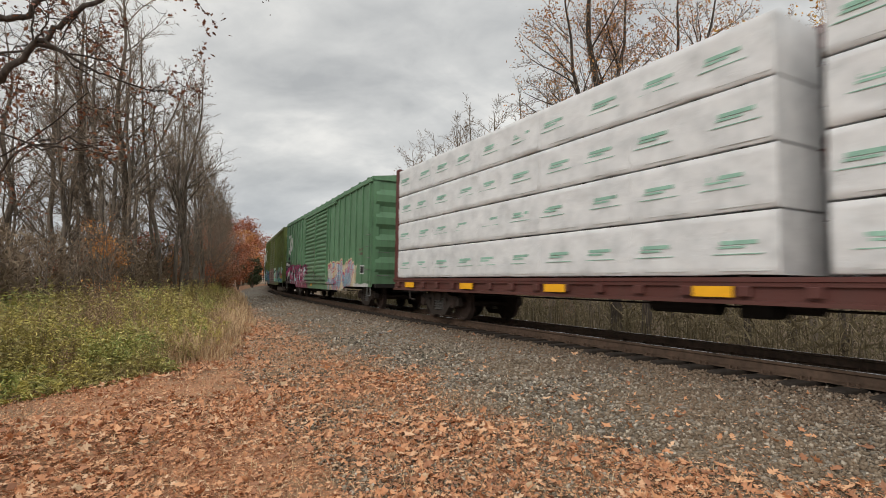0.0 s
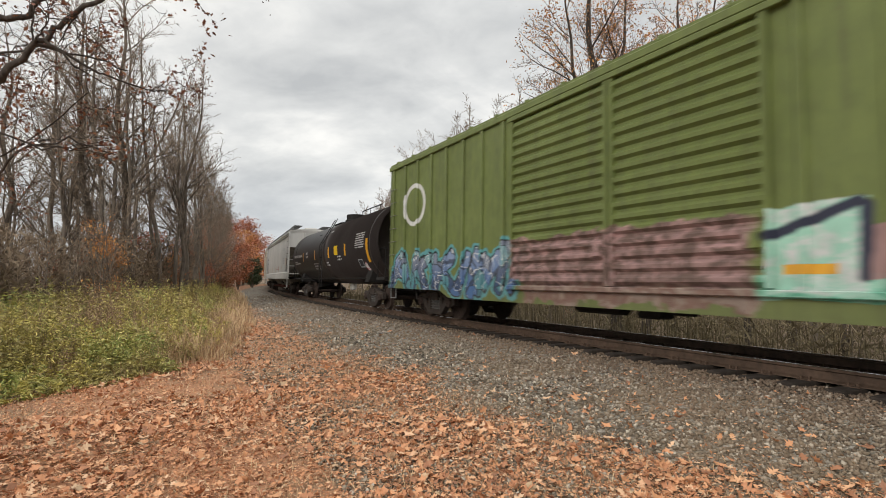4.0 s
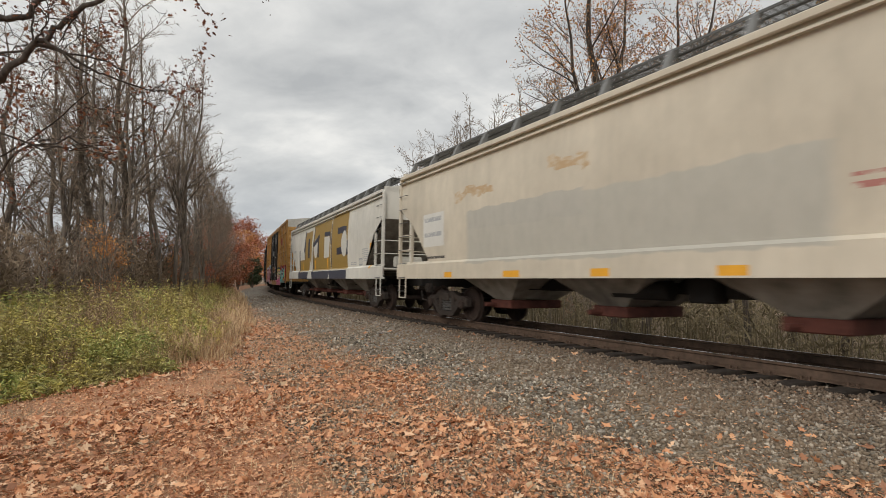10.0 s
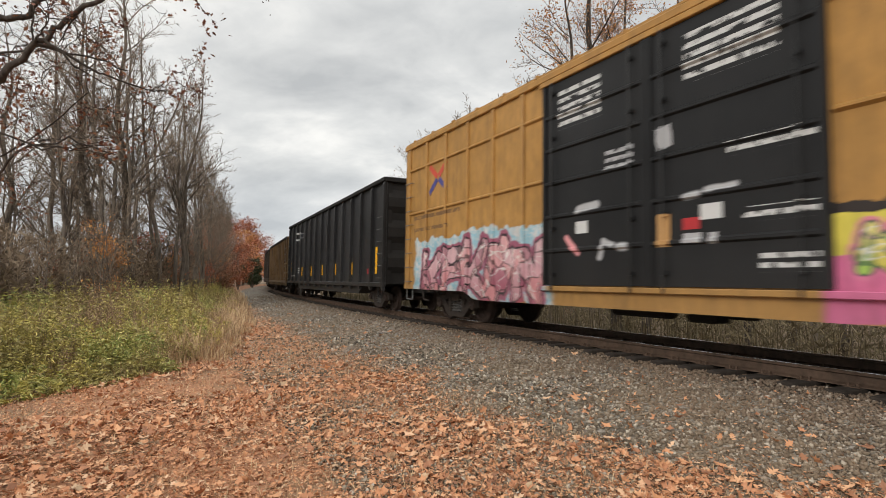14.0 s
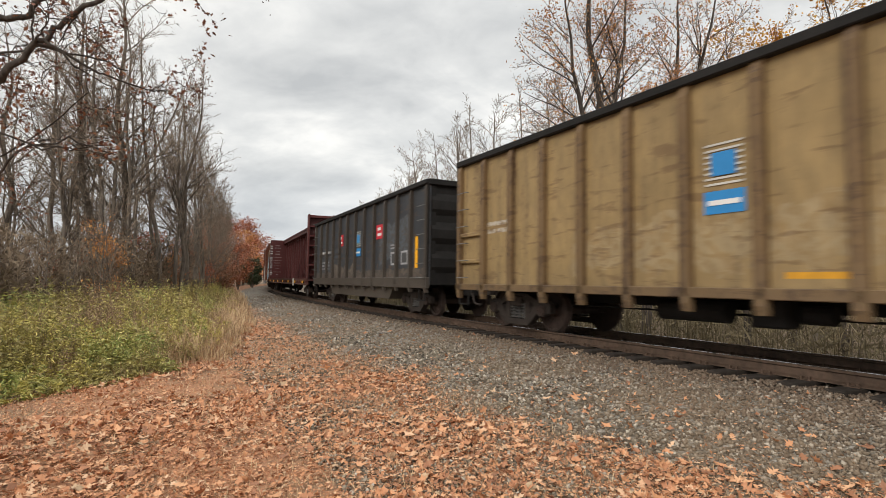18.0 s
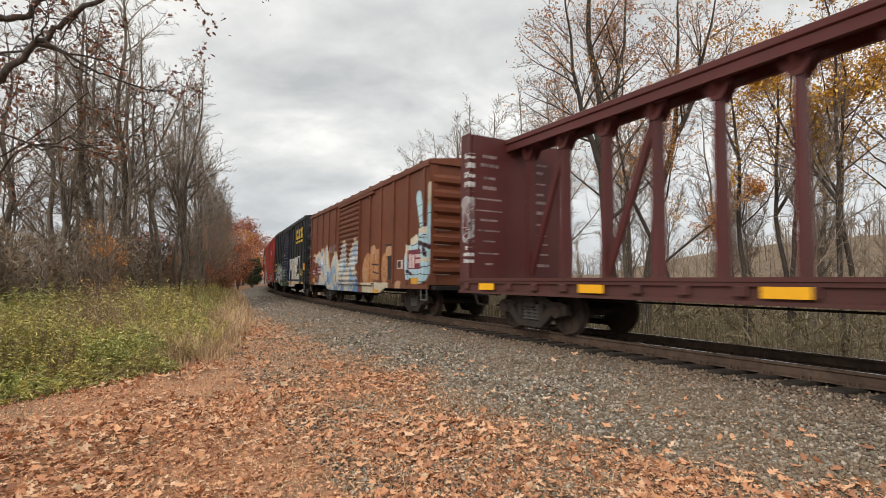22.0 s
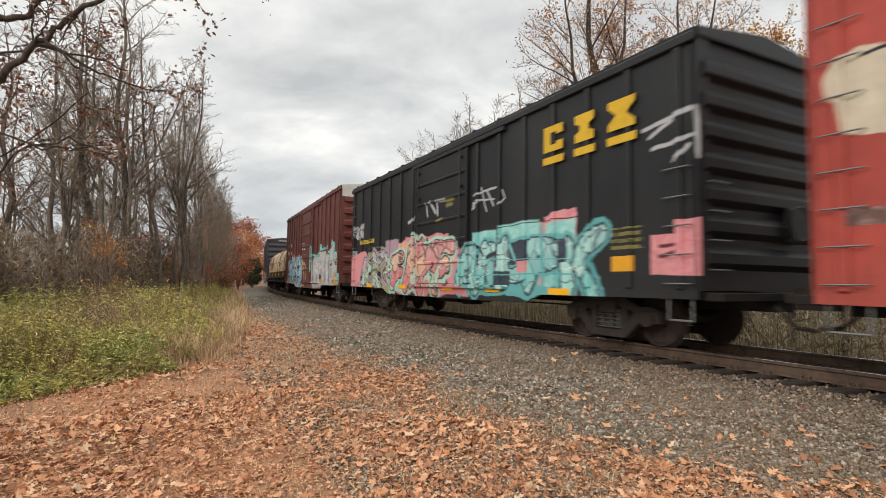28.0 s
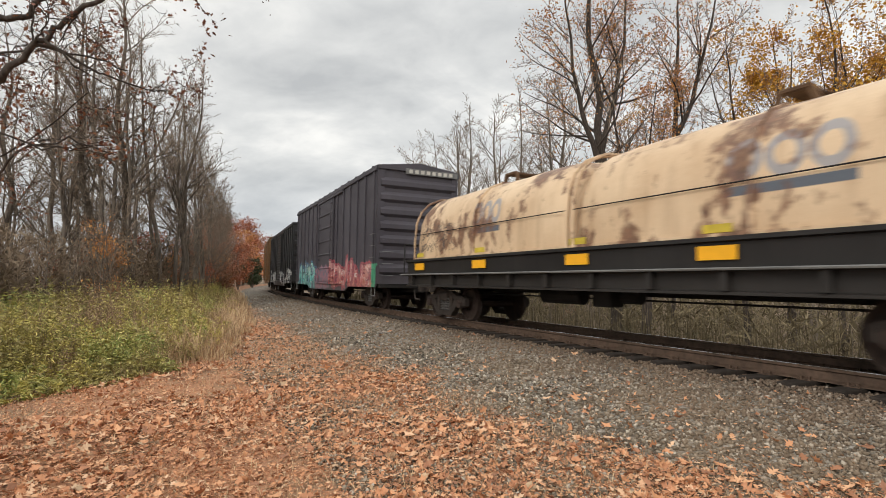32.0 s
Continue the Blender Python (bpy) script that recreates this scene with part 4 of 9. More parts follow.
def gondola(label, f, r, H, paint, trim, posts, sill=0.95, belly=0.0, side_top=0.14, post_w=0.16, post_d=0.11, inset=1.9, taper=0.0, skirt=0.05, reflect=(), name="gondola"):
    L, oc = r - f, (f + r) / 2
    car = thing(name, label, "gondola", "freight cars in the train")
    W = 3.2
    yi = W / 2 - post_d
    for q in (-1, 1):
        bm = bmesh.new()
        y0, y1 = sorted((q * yi, q * (yi - 0.03)))
        box(bm, -L / 2, L / 2, y0, y1, sill, H)
        part("side_wall", bm, paint, car)
        for i in range(posts):
            x = -L / 2 + 0.12 + i * (L - 0.24) / (posts - 1)
            bm = bmesh.new()
            y0, y1 = sorted((q * yi, q * (yi + post_d)))
            zl = sill - (0.22 if belly else 0.30)
            ya, yb = q * yi, q * (yi + post_d)
            prism(bm, [(ya, zl), (yb - q * 0.03, zl), (yb, zl + 0.12), (yb, H - 0.3), (ya + q * 0.05, H - 0.02), (ya, H - 0.02)], x - post_w / 2, x + post_w / 2)
            part("side_post", bm, trim, car)
        bm = bmesh.new()
        y0, y1 = sorted((q * (yi - 0.05), q * (yi + post_d + 0.02)))
        box(bm, -L / 2, L / 2, y0, y1, H - side_top, H, 0.015)
        part("top_chord", bm, M["steel_dark"], car, "dark worn top rail")
        bm = bmesh.new()
        box(bm, -L / 2, L / 2, *sorted((q * (yi - 0.02), q * (yi + post_d))), sill - 0.10, sill + skirt, 0.012)
        part("side_sill", bm, trim, car)
    for s in (-1, 1):
        bm = bmesh.new()
        x = s * (L / 2 - 0.06)
        end_wall(bm, x, s, W - 0.1, sill, H - 0.05, 3, 0.09)
        box(bm, *sorted((x - s * 0.06, x + s * 0.12)), -W / 2 + 0.05, W / 2 - 0.05, H - 0.16, H, 0.01)
        # belly cars: near-black end colour stands in for the shade on it
        part("end_wall", bm, M["steel_dark"] if belly else M["rust_end"], car)
        add_rungs(car, [(s * (L / 2 - 0.35), sill + 0.2 + 0.42 * i) for i in range(6)], -W / 2 + 0.02, 0.45)
        bm = bmesh.new()
        for x in (s * (L / 2 - 0.14), s * (L / 2 - 0.56)):
            tube(bm, (x, -W / 2 + 0.05, sill - 0.05), (x, -W / 2 + 0.05, 0.5), 0.018, n=5)
        tube(bm, (s * (L / 2 - 0.14), -W / 2 + 0.05, 0.5), (s * (L / 2 - 0.56), -W / 2 + 0.05, 0.5), 0.018, n=5)
        part("stirrup_step", bm, M["steel_dark"], car)
        if not belly:
            for z in (sill + 0.55, sill + 1.2):
                bm = bmesh.new()
                box(bm, *sorted((s * (L / 2 - 0.02), s * (L / 2 - 1.2))), -yi - 0.09, -yi, z, z + 0.1, 0.015)
                part("end_rail", bm, paint, car)
    bm = bmesh.new()
    box(bm, -L / 2 + 0.1, L / 2 - 0.1, -yi + 0.03, yi - 0.03, sill, sill + 0.06)
    part("floor", bm, trim, car)
    if belly:
        bm = bmesh.new()
        a = L / 2 - inset - 1.45
        prism(bm, [(-a - 0.5, sill), (-a, sill - belly), (a, sill - belly), (a + 0.5, sill)], -yi + 0.05, yi - 0.05, "y")
        part("belly_tub", bm, trim, car)
    for x in reflect:
        add_plate(car, "reflector", x - 0.10, x + 0.10, sill + 0.12, sill + 1.0, -W / 2 + post_d - 0.0, M["yellow"], "yellow reflective strip")
    add_running_gear(car, oc, L, inset, sill, 1.35)
    MOVERS.append((car, oc, None))
    return car


M["faint_white"] = plain("worn_white_stencil", (0.27, 0.19, 0.19), 0.6, 0, 0.5, 9, 0)


def centre_beam(label, f, r, H, paint, loaded, deep=0.97, name="centre_beam_flat_car"):
    L, oc = r - f, (f + r) / 2
    car = thing(name, label, "flat car", "freight cars in the train")
    W = 3.0
    z0 = 1.12
    bm = bmesh.new()
    box(bm, -L / 2, L / 2, -W / 2, W / 2, z0 - 0.1, z0)
    part("deck", bm, paint, car)
    for q in (-1, 1):
        bm = bmesh.new()
        y = q * W / 2
        prism(bm, [(y - q * 0.10, z0 - 0.34), (y, z0 - 0.34), (y, z0 - 0.29), (y - q * 0.05, z0 - 0.27), (y - q * 0.05, z0 - 0.06), (y + q * 0.02, z0 - 0.04), (y + q * 0.02, z0 + 0.02), (y - q * 0.10, z0 + 0.02)], -L / 2, L / 2)
        n = 26
        for i in range(n):
            x = -L / 2 + 0.4 + i * (L - 0.8) / (n - 1)
            box(bm, x - 0.09, x + 0.09, *sorted((y - q * 0.06, y + q * 0.03)), z0 - 0.24, z0 - 0.1, 0.01)
        part("side_sill", bm, paint, car)
    for s in (-1, 1):
        bm = bmesh.new()
        xe = s * (L / 2 - 0.02)
        box(bm, *sorted((xe - s * (deep - 0.07), xe - s * deep)), -W / 2 + 0.12, W / 2 - 0.12, z0, H - 0.02)
        bh = part("bulkhead", bm, paint, car)
        for q in (-1, 1):
            bm = bmesh.new()
            box(bm, *sorted((xe, xe - s * deep)), q * (W / 2 - 0.06) - 0.05, q * (W / 2 - 0.06) + 0.05, z0, H, 0.02)
            part("side_plate", bm, paint, bh)
        for i in range(7):
            z = z0 + 0.25 + i * (H - z0 - 0.4) / 6
            bm = bmesh.new()
            box(bm, *sorted((xe, xe - s * (deep - 0.07))), -W / 2 + 0.12, W / 2 - 0.12, z - 0.04, z + 0.04)
            part("cross_shelf", bm, paint, bh)
        bm = bmesh.new()
        box(bm, *sorted((xe + s * 0.02, xe - s * 0.1)), -0.12, 0.12, z0, H - 0.01)
        part("centre_stud", bm, paint, bh)
        if not loaded:
            rs_ = random.Random(31)
            for y_ in (-0.85, 0.7):            # worn stencilling, too faint to read
                for i in range(11):
                    w_ = rs_.uniform(0.12, 0.42)
                    z = z0 + 0.35 + i * 0.27 + rs_.uniform(0, 0.06)
                    bm = bmesh.new()
                    box(bm, *sorted((xe - s * deep, xe - s * (deep + 0.006))), y_ - w_, y_ + w_ * 0.9, z, z + rs_.uniform(0.03, 0.09))
                    part("stencilled_bar", bm, M["faint_white"], bh, "worn white stencilled bar")
        add_rungs(car, [(xe + s * 0.02, z0 + 0.1 + i * 0.42) for i in range(8)], -W / 2 + 0.5, 0.45, facing="end")
    bm = bmesh.new()
    xi = L / 2 - deep + 0.02
    for y in (-0.27, 0.27):
        box(bm, -xi, xi, y - 0.11, y + 0.11, H - 0.16, H - 0.03, 0.015)
    for i in range(18):
        x = -xi + i * 2 * xi / 17
        box(bm, max(-xi, x - 0.42), min(xi, x + 0.42), -0.16, 0.16, H - 0.15, H - 0.05)
    for y in (-0.3, 0.3):
        box(bm, -xi, xi, y - 0.04, y + 0.04, H - 0.34, H - 0.16)
    part("top_beam", bm, paint, car)
    n = 17
    for i in range(n):
        x = -xi + (i + 0.5) * 2 * xi / n
        bm = bmesh.new()
        prism(bm, [(-0.34, H - 0.16), (0.34, H - 0.16), (0.11, H - 0.6), (0.14, z0), (-0.14, z0), (-0.11, H - 0.6)], x - 0.055, x + 0.055)
        post = part("centre_post", bm, paint, car)
        for y in (-0.13, 0.13):
            bm = bmesh.new()
            prism(bm, [(x - 0.28, H - 0.34), (x + 0.28, H - 0.34), (x + 0.09, H - 0.62), (x - 0.09, H - 0.62)], y - 0.012, y + 0.012, "y")
            part("gusset", bm, paint, post)
    for i in range(n - 1):
        if i % 3 == 1:
            continue
        x0, x1 = -xi + (i + 0.5) * 2 * xi / n, -xi + (i + 1.5) * 2 * xi / n
        a, b = ((x0, z0 + 0.1), (x1, H - 0.4)) if i < n / 2 else ((x0, H - 0.4), (x1, z0 + 0.1))
        if i % 2 == 0:
            bm = bmesh.new()
            prism(bm, [(a[0] - 0.08, a[1]), (a[0] + 0.08, a[1]), (b[0] + 0.08, b[1]), (b[0] - 0.08, b[1])], -0.05, 0.05, "y")
            part("diagonal_brace", bm, paint, car)
    for x in [-L / 2 + 1.3 + i * (L - 2.6) / 6 for i in range(7)]:
        add_plate(car, "reflector", x - 0.3, x + 0.3, z0 - 0.25, z0 - 0.1, -W / 2 - 0.035, M["yellow"], "yellow reflective plate")
    if not loaded:                         # a light grey crossover step hung from the sill
        bm = bmesh.new()
        for x in (5.88, 6.28):
            box(bm, x - 0.025, x + 0.025, -W / 2 - 0.09, -W / 2 - 0.05, 0.7, 1.14)
        box(bm, 5.88, 6.28, -W / 2 - 0.085, -W / 2 - 0.055, 0.71, 0.75)
        step_frame = part("crossover_step", bm, M["dull_white"], car, "light grey slatted step")
        for i in range(1, 5):
            bm = bmesh.new()
            box(bm, 5.9, 6.26, -W / 2 - 0.085, -W / 2 - 0.055, 0.71 + i * 0.1, 0.75 + i * 0.1)
            part("slat", bm, M["dull_white"], step_frame)
    add_running_gear(car, oc, L, 2.3, z0 - 0.05, 1.3)
    MOVERS.append((car, oc, None))
    if loaded:
        tiers = 4
        th = (H - 0.05 - z0 - 0.06) / tiers
        for b0, b1 in loaded:
            cnt = max(1, round((b1 - b0) / 2.44))
            for j in range(tiers):
                for i in range(cnt):
                    for q in (-1, 1):
                        bm = bmesh.new()
                        xa, xb = b0 + i * (b1 - b0) / cnt, b0 + (i + 1) * (b1 - b0) / cnt
                        za = z0 + 0.05 + j * th
                        ya, yb = sorted((q * 0.42, q * (W / 2 - 0.02)))
                        lumber_pack(bm, xa + 0.002, xb - 0.002, ya, yb, za, za + th - 0.03, j * 7 + i + (q > 0) * 40)
                        ob = new("lumber_pack", mesh_of("lumber_pack", bm, M["wrap"], True))
                        tagged(ob, "white plastic-wrapped pack of sawn lumber on the flat car", "lumber pack", "wrapped lumber packs on the flat car")
                        for xx in (xa + 0.5, (xa + xb) / 2, xb - 0.5):
                            bm = bmesh.new()
                            box(bm, xx - 0.05, xx + 0.05, ya + 0.05, yb - 0.05, za - 0.04, za - 0.002)
                            part("bearer", bm, M["tie"], ob)
                        if q < 0:
                            k_ = 0
                            for xx in np.arange(xa + 0.5, xb - 0.3, 1.22):
                                xx += 0.09 * math.sin(xx * 7 + j * 3)
                                zz = za + th * (0.50 if j else 0.44)
                                for nm_, a_, b_, c_, d_ in (("printed_mark", -0.24, 0.27, 0.03, 0.085), ("printed_mark", -0.27, 0.10, -0.02, 0.012), ("printed_line", -0.36, 0.34, -0.105, -0.093)):
                                    bm = bmesh.new()
                                    box(bm, xx + a_, xx + b_, ya - 0.013, ya + 0.02, zz + c_, zz + d_)
                                    part(nm_, bm, M["green_ink"], ob, "faded green printed bar")
                            for xx in np.arange(xa + 0.6, xb, 1.22):
                                bm = bmesh.new()
                                box(bm, xx - 0.3, xx + 0.45, ya - 0.011, ya + 0.02, za + 0.05, za + 0.058)
                                part("printed_line", bm, M["grey_ink"], ob, "thin grey printed line")
                        MOVERS.append((ob, oc, None))
    return car


def lumber_pack(bm, x0, x1, y0, y1, z0, z1, seed):
    """A wrapped pack: slack plastic, creased over a squared load."""
    nxp, zs = 22, [0.0, 0.02, 0.14, 0.3, 0.45, 0.6, 0.75, 0.88, 0.975, 1.0]
    nzp = len(zs) - 1
    def wob(x, z, k_):
        fold = abs(noise.noise((x * 0.9 + z * 1.6, z * 0.5 - x * 0.2, seed * 1.7 + k_)))
        return 0.012 * noise.noise((x * 2.1, z * 3.0, seed * 1.7 + k_)) + 0.02 * max(0.0, 0.16 - fold) / 0.16
    for y, s in ((y0, -1), (y1, 1)):
        g = []
        for i in range(nxp + 1):
            x = x0 + (x1 - x0) * i / nxp
            col = []
            for j in range(nzp + 1):
                z = z0 + (z1 - z0) * zs[j]
                sag = 0.012 * noise.noise((x * 1.3, seed, 4.0)) if j == 0 else 0.0
                col.append(bm.verts.new((x, y + s * (wob(x, z, s) * (0 if j in (0, nzp) else 1) - (0.016 if j in (0, nzp) else 0.0)), z + sag)))
            g.append(col)
        for a, b in zip(g, g[1:]):
            for j in range(nzp):
                bm.faces.new((a[j], b[j], b[j + 1], a[j + 1]))
        if s < 0:
            near = g
    again = lambda v: bm.verts.new(v.co)
    for j in (nzp, 0):
        row = [(again(near[i][j]), again(g[i][j])) for i in range(nxp + 1)]
        for a, b in zip(row, row[1:]):
            bm.faces.new((a[0], b[0], b[1], a[1]))
    for i in (0, nxp):
        col = [(again(near[i][j]), again(g[i][j])) for j in range(nzp + 1)]
        for a, b in zip(col, col[1:]):
            bm.faces.new((a[0], b[0], b[1], a[1]))


k = Nodes("white_plastic_wrap", 0.38)
nw = k.noise(3.0, 5, 0.6)
k.bump(k.noise(2.4, 6, 0.6, dist=1.2), 0.5, 0.03)
M["wrap"] = k.colour(k.ramp(nw, [(0.3, (0.53, 0.54, 0.545)), (0.5, (0.65, 0.655, 0.66)), (0.7, (0.73, 0.735, 0.735))]))
M["grey_ink"] = plain("grey_print", (0.5, 0.51, 0.5), 0.5, 0, 0.2, 10, 0)
M["green_ink"] = plain("green_print", (0.27, 0.46, 0.37), 0.5, 0, 0.2, 10, 0)


def coil_car(label, f, r, paint, hood_mat):
    L, oc = r - f, (f + r) / 2
    car = thing("coil_car", label, "coil car", "freight cars in the train")
    W, z0 = 3.05, 1.2
    for q in (-1, 1):
        bm = bmesh.new()
        y = q * W / 2
        prism(bm, [(y - q * 0.12, z0 - 0.30), (y - q * 0.02, z0 - 0.30), (y - q * 0.02, z0 - 0.26), (y - q * 0.07, z0 - 0.24), (y - q * 0.07, z0 + 0.04), (y - q * 0.05, z0 + 0.42), (y + q * 0.02, z0 + 0.44), (y + q * 0.02, z0 + 0.5), (y - q * 0.12, z0 + 0.5)], -L / 2 + 0.3, L / 2 - 0.3)
        for i in range(12):
            x = -L / 2 + 0.8 + i * (L - 1.6) / 11
            box(bm, x - 0.05, x + 0.05, *sorted((y - q * 0.08, y + q * 0.05)), z0 - 0.24, z0 + 0.03)
        part("side_sill", bm, paint, car)
        bm = bmesh.new()
        box(bm, -L / 2, L / 2, *sorted((y + q * 0.08, y - q * 0.35)), z0 + 0.03, z0 + 0.07)
        part("side_walk", bm, paint, car)
        # pale tube added along the walk to draw its sky-lit edge
        bm = bmesh.new()
        tube(bm, (-L / 2 + 0.1, y + q * 0.1, z0 + 0.05), (L / 2 - 0.1, y + q * 0.1, z0 + 0.05), 0.022, n=6)
        part("walk_edge", bm, M["grey_steel"], car, "pale strip standing for the lit edge of the side walk")
    bm = bmesh.new()
    for s in (-1, 1):
        box(bm, *sorted((s * L / 2, s * (L / 2 - 0.75))), -W / 2, W / 2, z0 + 0.02, z0 + 0.1)
        for y in (-W / 2 + 0.05, W / 2 - 0.05):
            tube(bm, (s * (L / 2 - 0.05), y, z0 + 0.1), (s * (L / 2 - 0.05), y, z0 + 1.0), 0.022, n=6)
        tube(bm, (s * (L / 2 - 0.05), -W / 2 + 0.05, z0 + 1.0), (s * (L / 2 - 0.05), W / 2 - 0.05, z0 + 1.0), 0.022, n=6)
    part("end_platform", bm, paint, car)
    hl = (L - 1.5) / 2
    for s in (-1, 1):
        bm = bmesh.new()
        x0, x1 = sorted((s * 0.03, s * (hl - 0.02)))
        zb, zt = z0 + 0.5, 3.62
        half = W / 2 - 0.06
        prof = [(-half, zb)]
        for i in range(11):
            a = math.pi * i / 10
            prof.append((-half * math.copysign(abs(math.cos(a)) ** 0.75, math.cos(a)), zb + 0.55 + (zt - zb - 0.55) * math.sin(a) ** 0.8))
        prof.append((half, zb))
        ring = []
        nn = 26
        for i in range(nn + 1):
            x = x0 + (x1 - x0) * i / nn
            e = min(i, nn - i)
            dz = {0: 0.34, 1: 0.10, 2: 0.02}.get(e, 0.0)
            ring.append([bm.verts.new((x, y * (1 - dz * 0.3) + 0.02 * noise.noise((x * 1.3, y, z)), z - dz * (z - zb) * 0.5 + 0.035 * noise.noise((x * 1.1, y * 1.2, z + 9)) * (z > zb))) for y, z in prof])
        for a, b in zip(ring, ring[1:]):
            for j in range(len(prof) - 1):
                bm.faces.new((a[j], b[j], b[j + 1], a[j + 1]))
        bm.faces.new(ring[0])
        bm.faces.new(ring[-1][::-1])
        h = part("hood", bm, hood_mat, car, "cream hood with dents and rust patches", smooth=True)
        for x in (x0 + 0.06, (x0 + x1) / 2, x1 - 0.06):
            bm = bmesh.new()
            ln = [(y * 1.012, z + (0.02 if z > zb else 0)) for y, z in prof]
            for p, q_ in zip(ln, ln[1:]):
                tube(bm, (x, p[0], p[1]), (x, q_[0], q_[1]), 0.035, n=5, caps=False)
            part("hood_rib", bm, hood_mat, h)
        bm = bmesh.new()
        tube(bm, (x0 + 0.1, -half - 0.03, zb + 0.72), (x1 - 0.1, -half - 0.03, zb + 0.72), 0.011, n=5)
        part("hood_seam", bm, M["steel_dark"], h, "dark seam along the hood")
        xm = (x0 + x1) / 2
        bm = bmesh.new()
        box(bm, xm - 0.2, xm + 0.2, -0.4, 0.4, zt + 0.2, zt + 0.26, 0.01)
        part("lifting_bracket", bm, M["rust_end"], h)
        for y in (-0.35, 0.35):
            bm = bmesh.new()
            prism(bm, [(xm - 0.38, zt - 0.1), (xm - 0.28, zt - 0.1), (xm - 0.17, zt + 0.19), (xm + 0.17, zt + 0.19), (xm + 0.28, zt - 0.1), (xm + 0.38, zt - 0.1), (xm + 0.24, zt + 0.27), (xm - 0.24, zt + 0.27)], y - 0.03, y + 0.03, "y")
            part("bracket_arm", bm, M["rust_end"], h)
        bm = bmesh.new()
        box(bm, x0, x1, -half - 0.03, -half + 0.02, zb - 0.01, zb + 0.05)
        part("hood_rim", bm, hood_mat, h)
    for x in (-L / 2 + 1.2, -3.2, 0.2, 3.0, L / 2 - 1.1):
        add_plate(car, "reflector", x - 0.3, x + 0.3, z0 + 0.18, z0 + 0.38, -W / 2 + 0.028, M["yellow"], "yellow reflective plate")
        add_plate(car, "hood_plate", x - 0.22, x + 0.22, z0 + 0.56, z0 + 0.68, -W / 2 + 0.05, M["dull_yellow"], "dull yellow plate")
    add_running_gear(car, oc, L, 2.0, z0 - 0.1, 1.3)
    MOVERS.append((car, oc, None))
    return car


M["dull_yellow"] = plain("dull_yellow_paint", (0.52, 0.40, 0.05), 0.55, 0, 0.2, 8, 0.05)
# ---- the train, car by car in its order ----
GREEN, OLIVE = (0.118, 0.24, 0.133), (0.14, 0.175, 0.05)
TURQ, PINK, PALE, SKYB, MAG, YEL = (0.13, 0.50, 0.47), (0.66, 0.27, 0.29), (0.62, 0.62, 0.61), (0.30, 0.54, 0.64), (0.42, 0.05, 0.17), (0.70, 0.60, 0.10)
REDP, INK, NAVY, CREAM, ORNG, GOLD, GREY = (0.45, 0.035, 0.04), (0.02, 0.02, 0.024), (0.032, 0.036, 0.06), (0.66, 0.55, 0.36), (0.75, 0.36, 0.02), (0.34, 0.205, 0.035), (0.33, 0.34, 0.35)
# sprayed colours
MINT, TEALG, SLATE, DUSTY, BLUEP, FADEDG, GRIMEP, GREYP = (0.34, 0.60, 0.48), (0.10, 0.40, 0.27), (0.25, 0.33, 0.40), (0.36, 0.22, 0.21), (0.04, 0.09, 0.33), (0.30, 0.38, 0.18), (0.13, 0.085, 0.07), (0.42, 0.42, 0.43)
PINKP, ICE, BONE, BONEW, STARM, SIGNM, ROSE, TERRA = (0.70, 0.30, 0.31), (0.42, 0.63, 0.70), (0.62, 0.55, 0.42), (0.66, 0.63, 0.57), (0.05, 0.02, 0.025), (0.17, 0.012, 0.03), (0.62, 0.45, 0.43), (0.40, 0.17, 0.06)
SKINT, DULLG, PINEG, AMBER, FADER, AQUA, AQUAD, OLIVEP = (0.52, 0.30, 0.17), (0.22, 0.19, 0.05), (0.02, 0.15, 0.075), (0.62, 0.2, 0.03), (0.46, 0.17, 0.15), (0.22, 0.56, 0.53), (0.12, 0.40, 0.40), (0.30, 0.33, 0.17)
OLIVEL, MAUVE, PEACH, CORAL, MINTP, MAROONP, FOG, FOGD = (0.5, 0.52, 0.3), (0.42, 0.3, 0.36), (0.72, 0.40, 0.27), (0.62, 0.2, 0.2), (0.42, 0.62, 0.52), (0.12, 0.02, 0.03), (0.52, 0.50, 0.49), (0.38, 0.37, 0.37)
FOGB, ORNGD, ICEB, RUSTO, PINED, STRAWP = (0.42, 0.47, 0.56), (0.55, 0.33, 0.03), (0.30, 0.50, 0.62), (0.45, 0.16, 0.05), (0.02, 0.05, 0.05), (0.52, 0.38, 0.18)
ICEC, FOGW, AQUAL, CORALP, BONED = (0.46, 0.58, 0.64), (0.62, 0.61, 0.60), (0.36, 0.66, 0.61), (0.62, 0.22, 0.24), (0.50, 0.47, 0.41)
GP, WHT, TANW = (0.30, 0.185, 0.035), (0.56, 0.55, 0.50), (0.52, 0.30, 0.12)
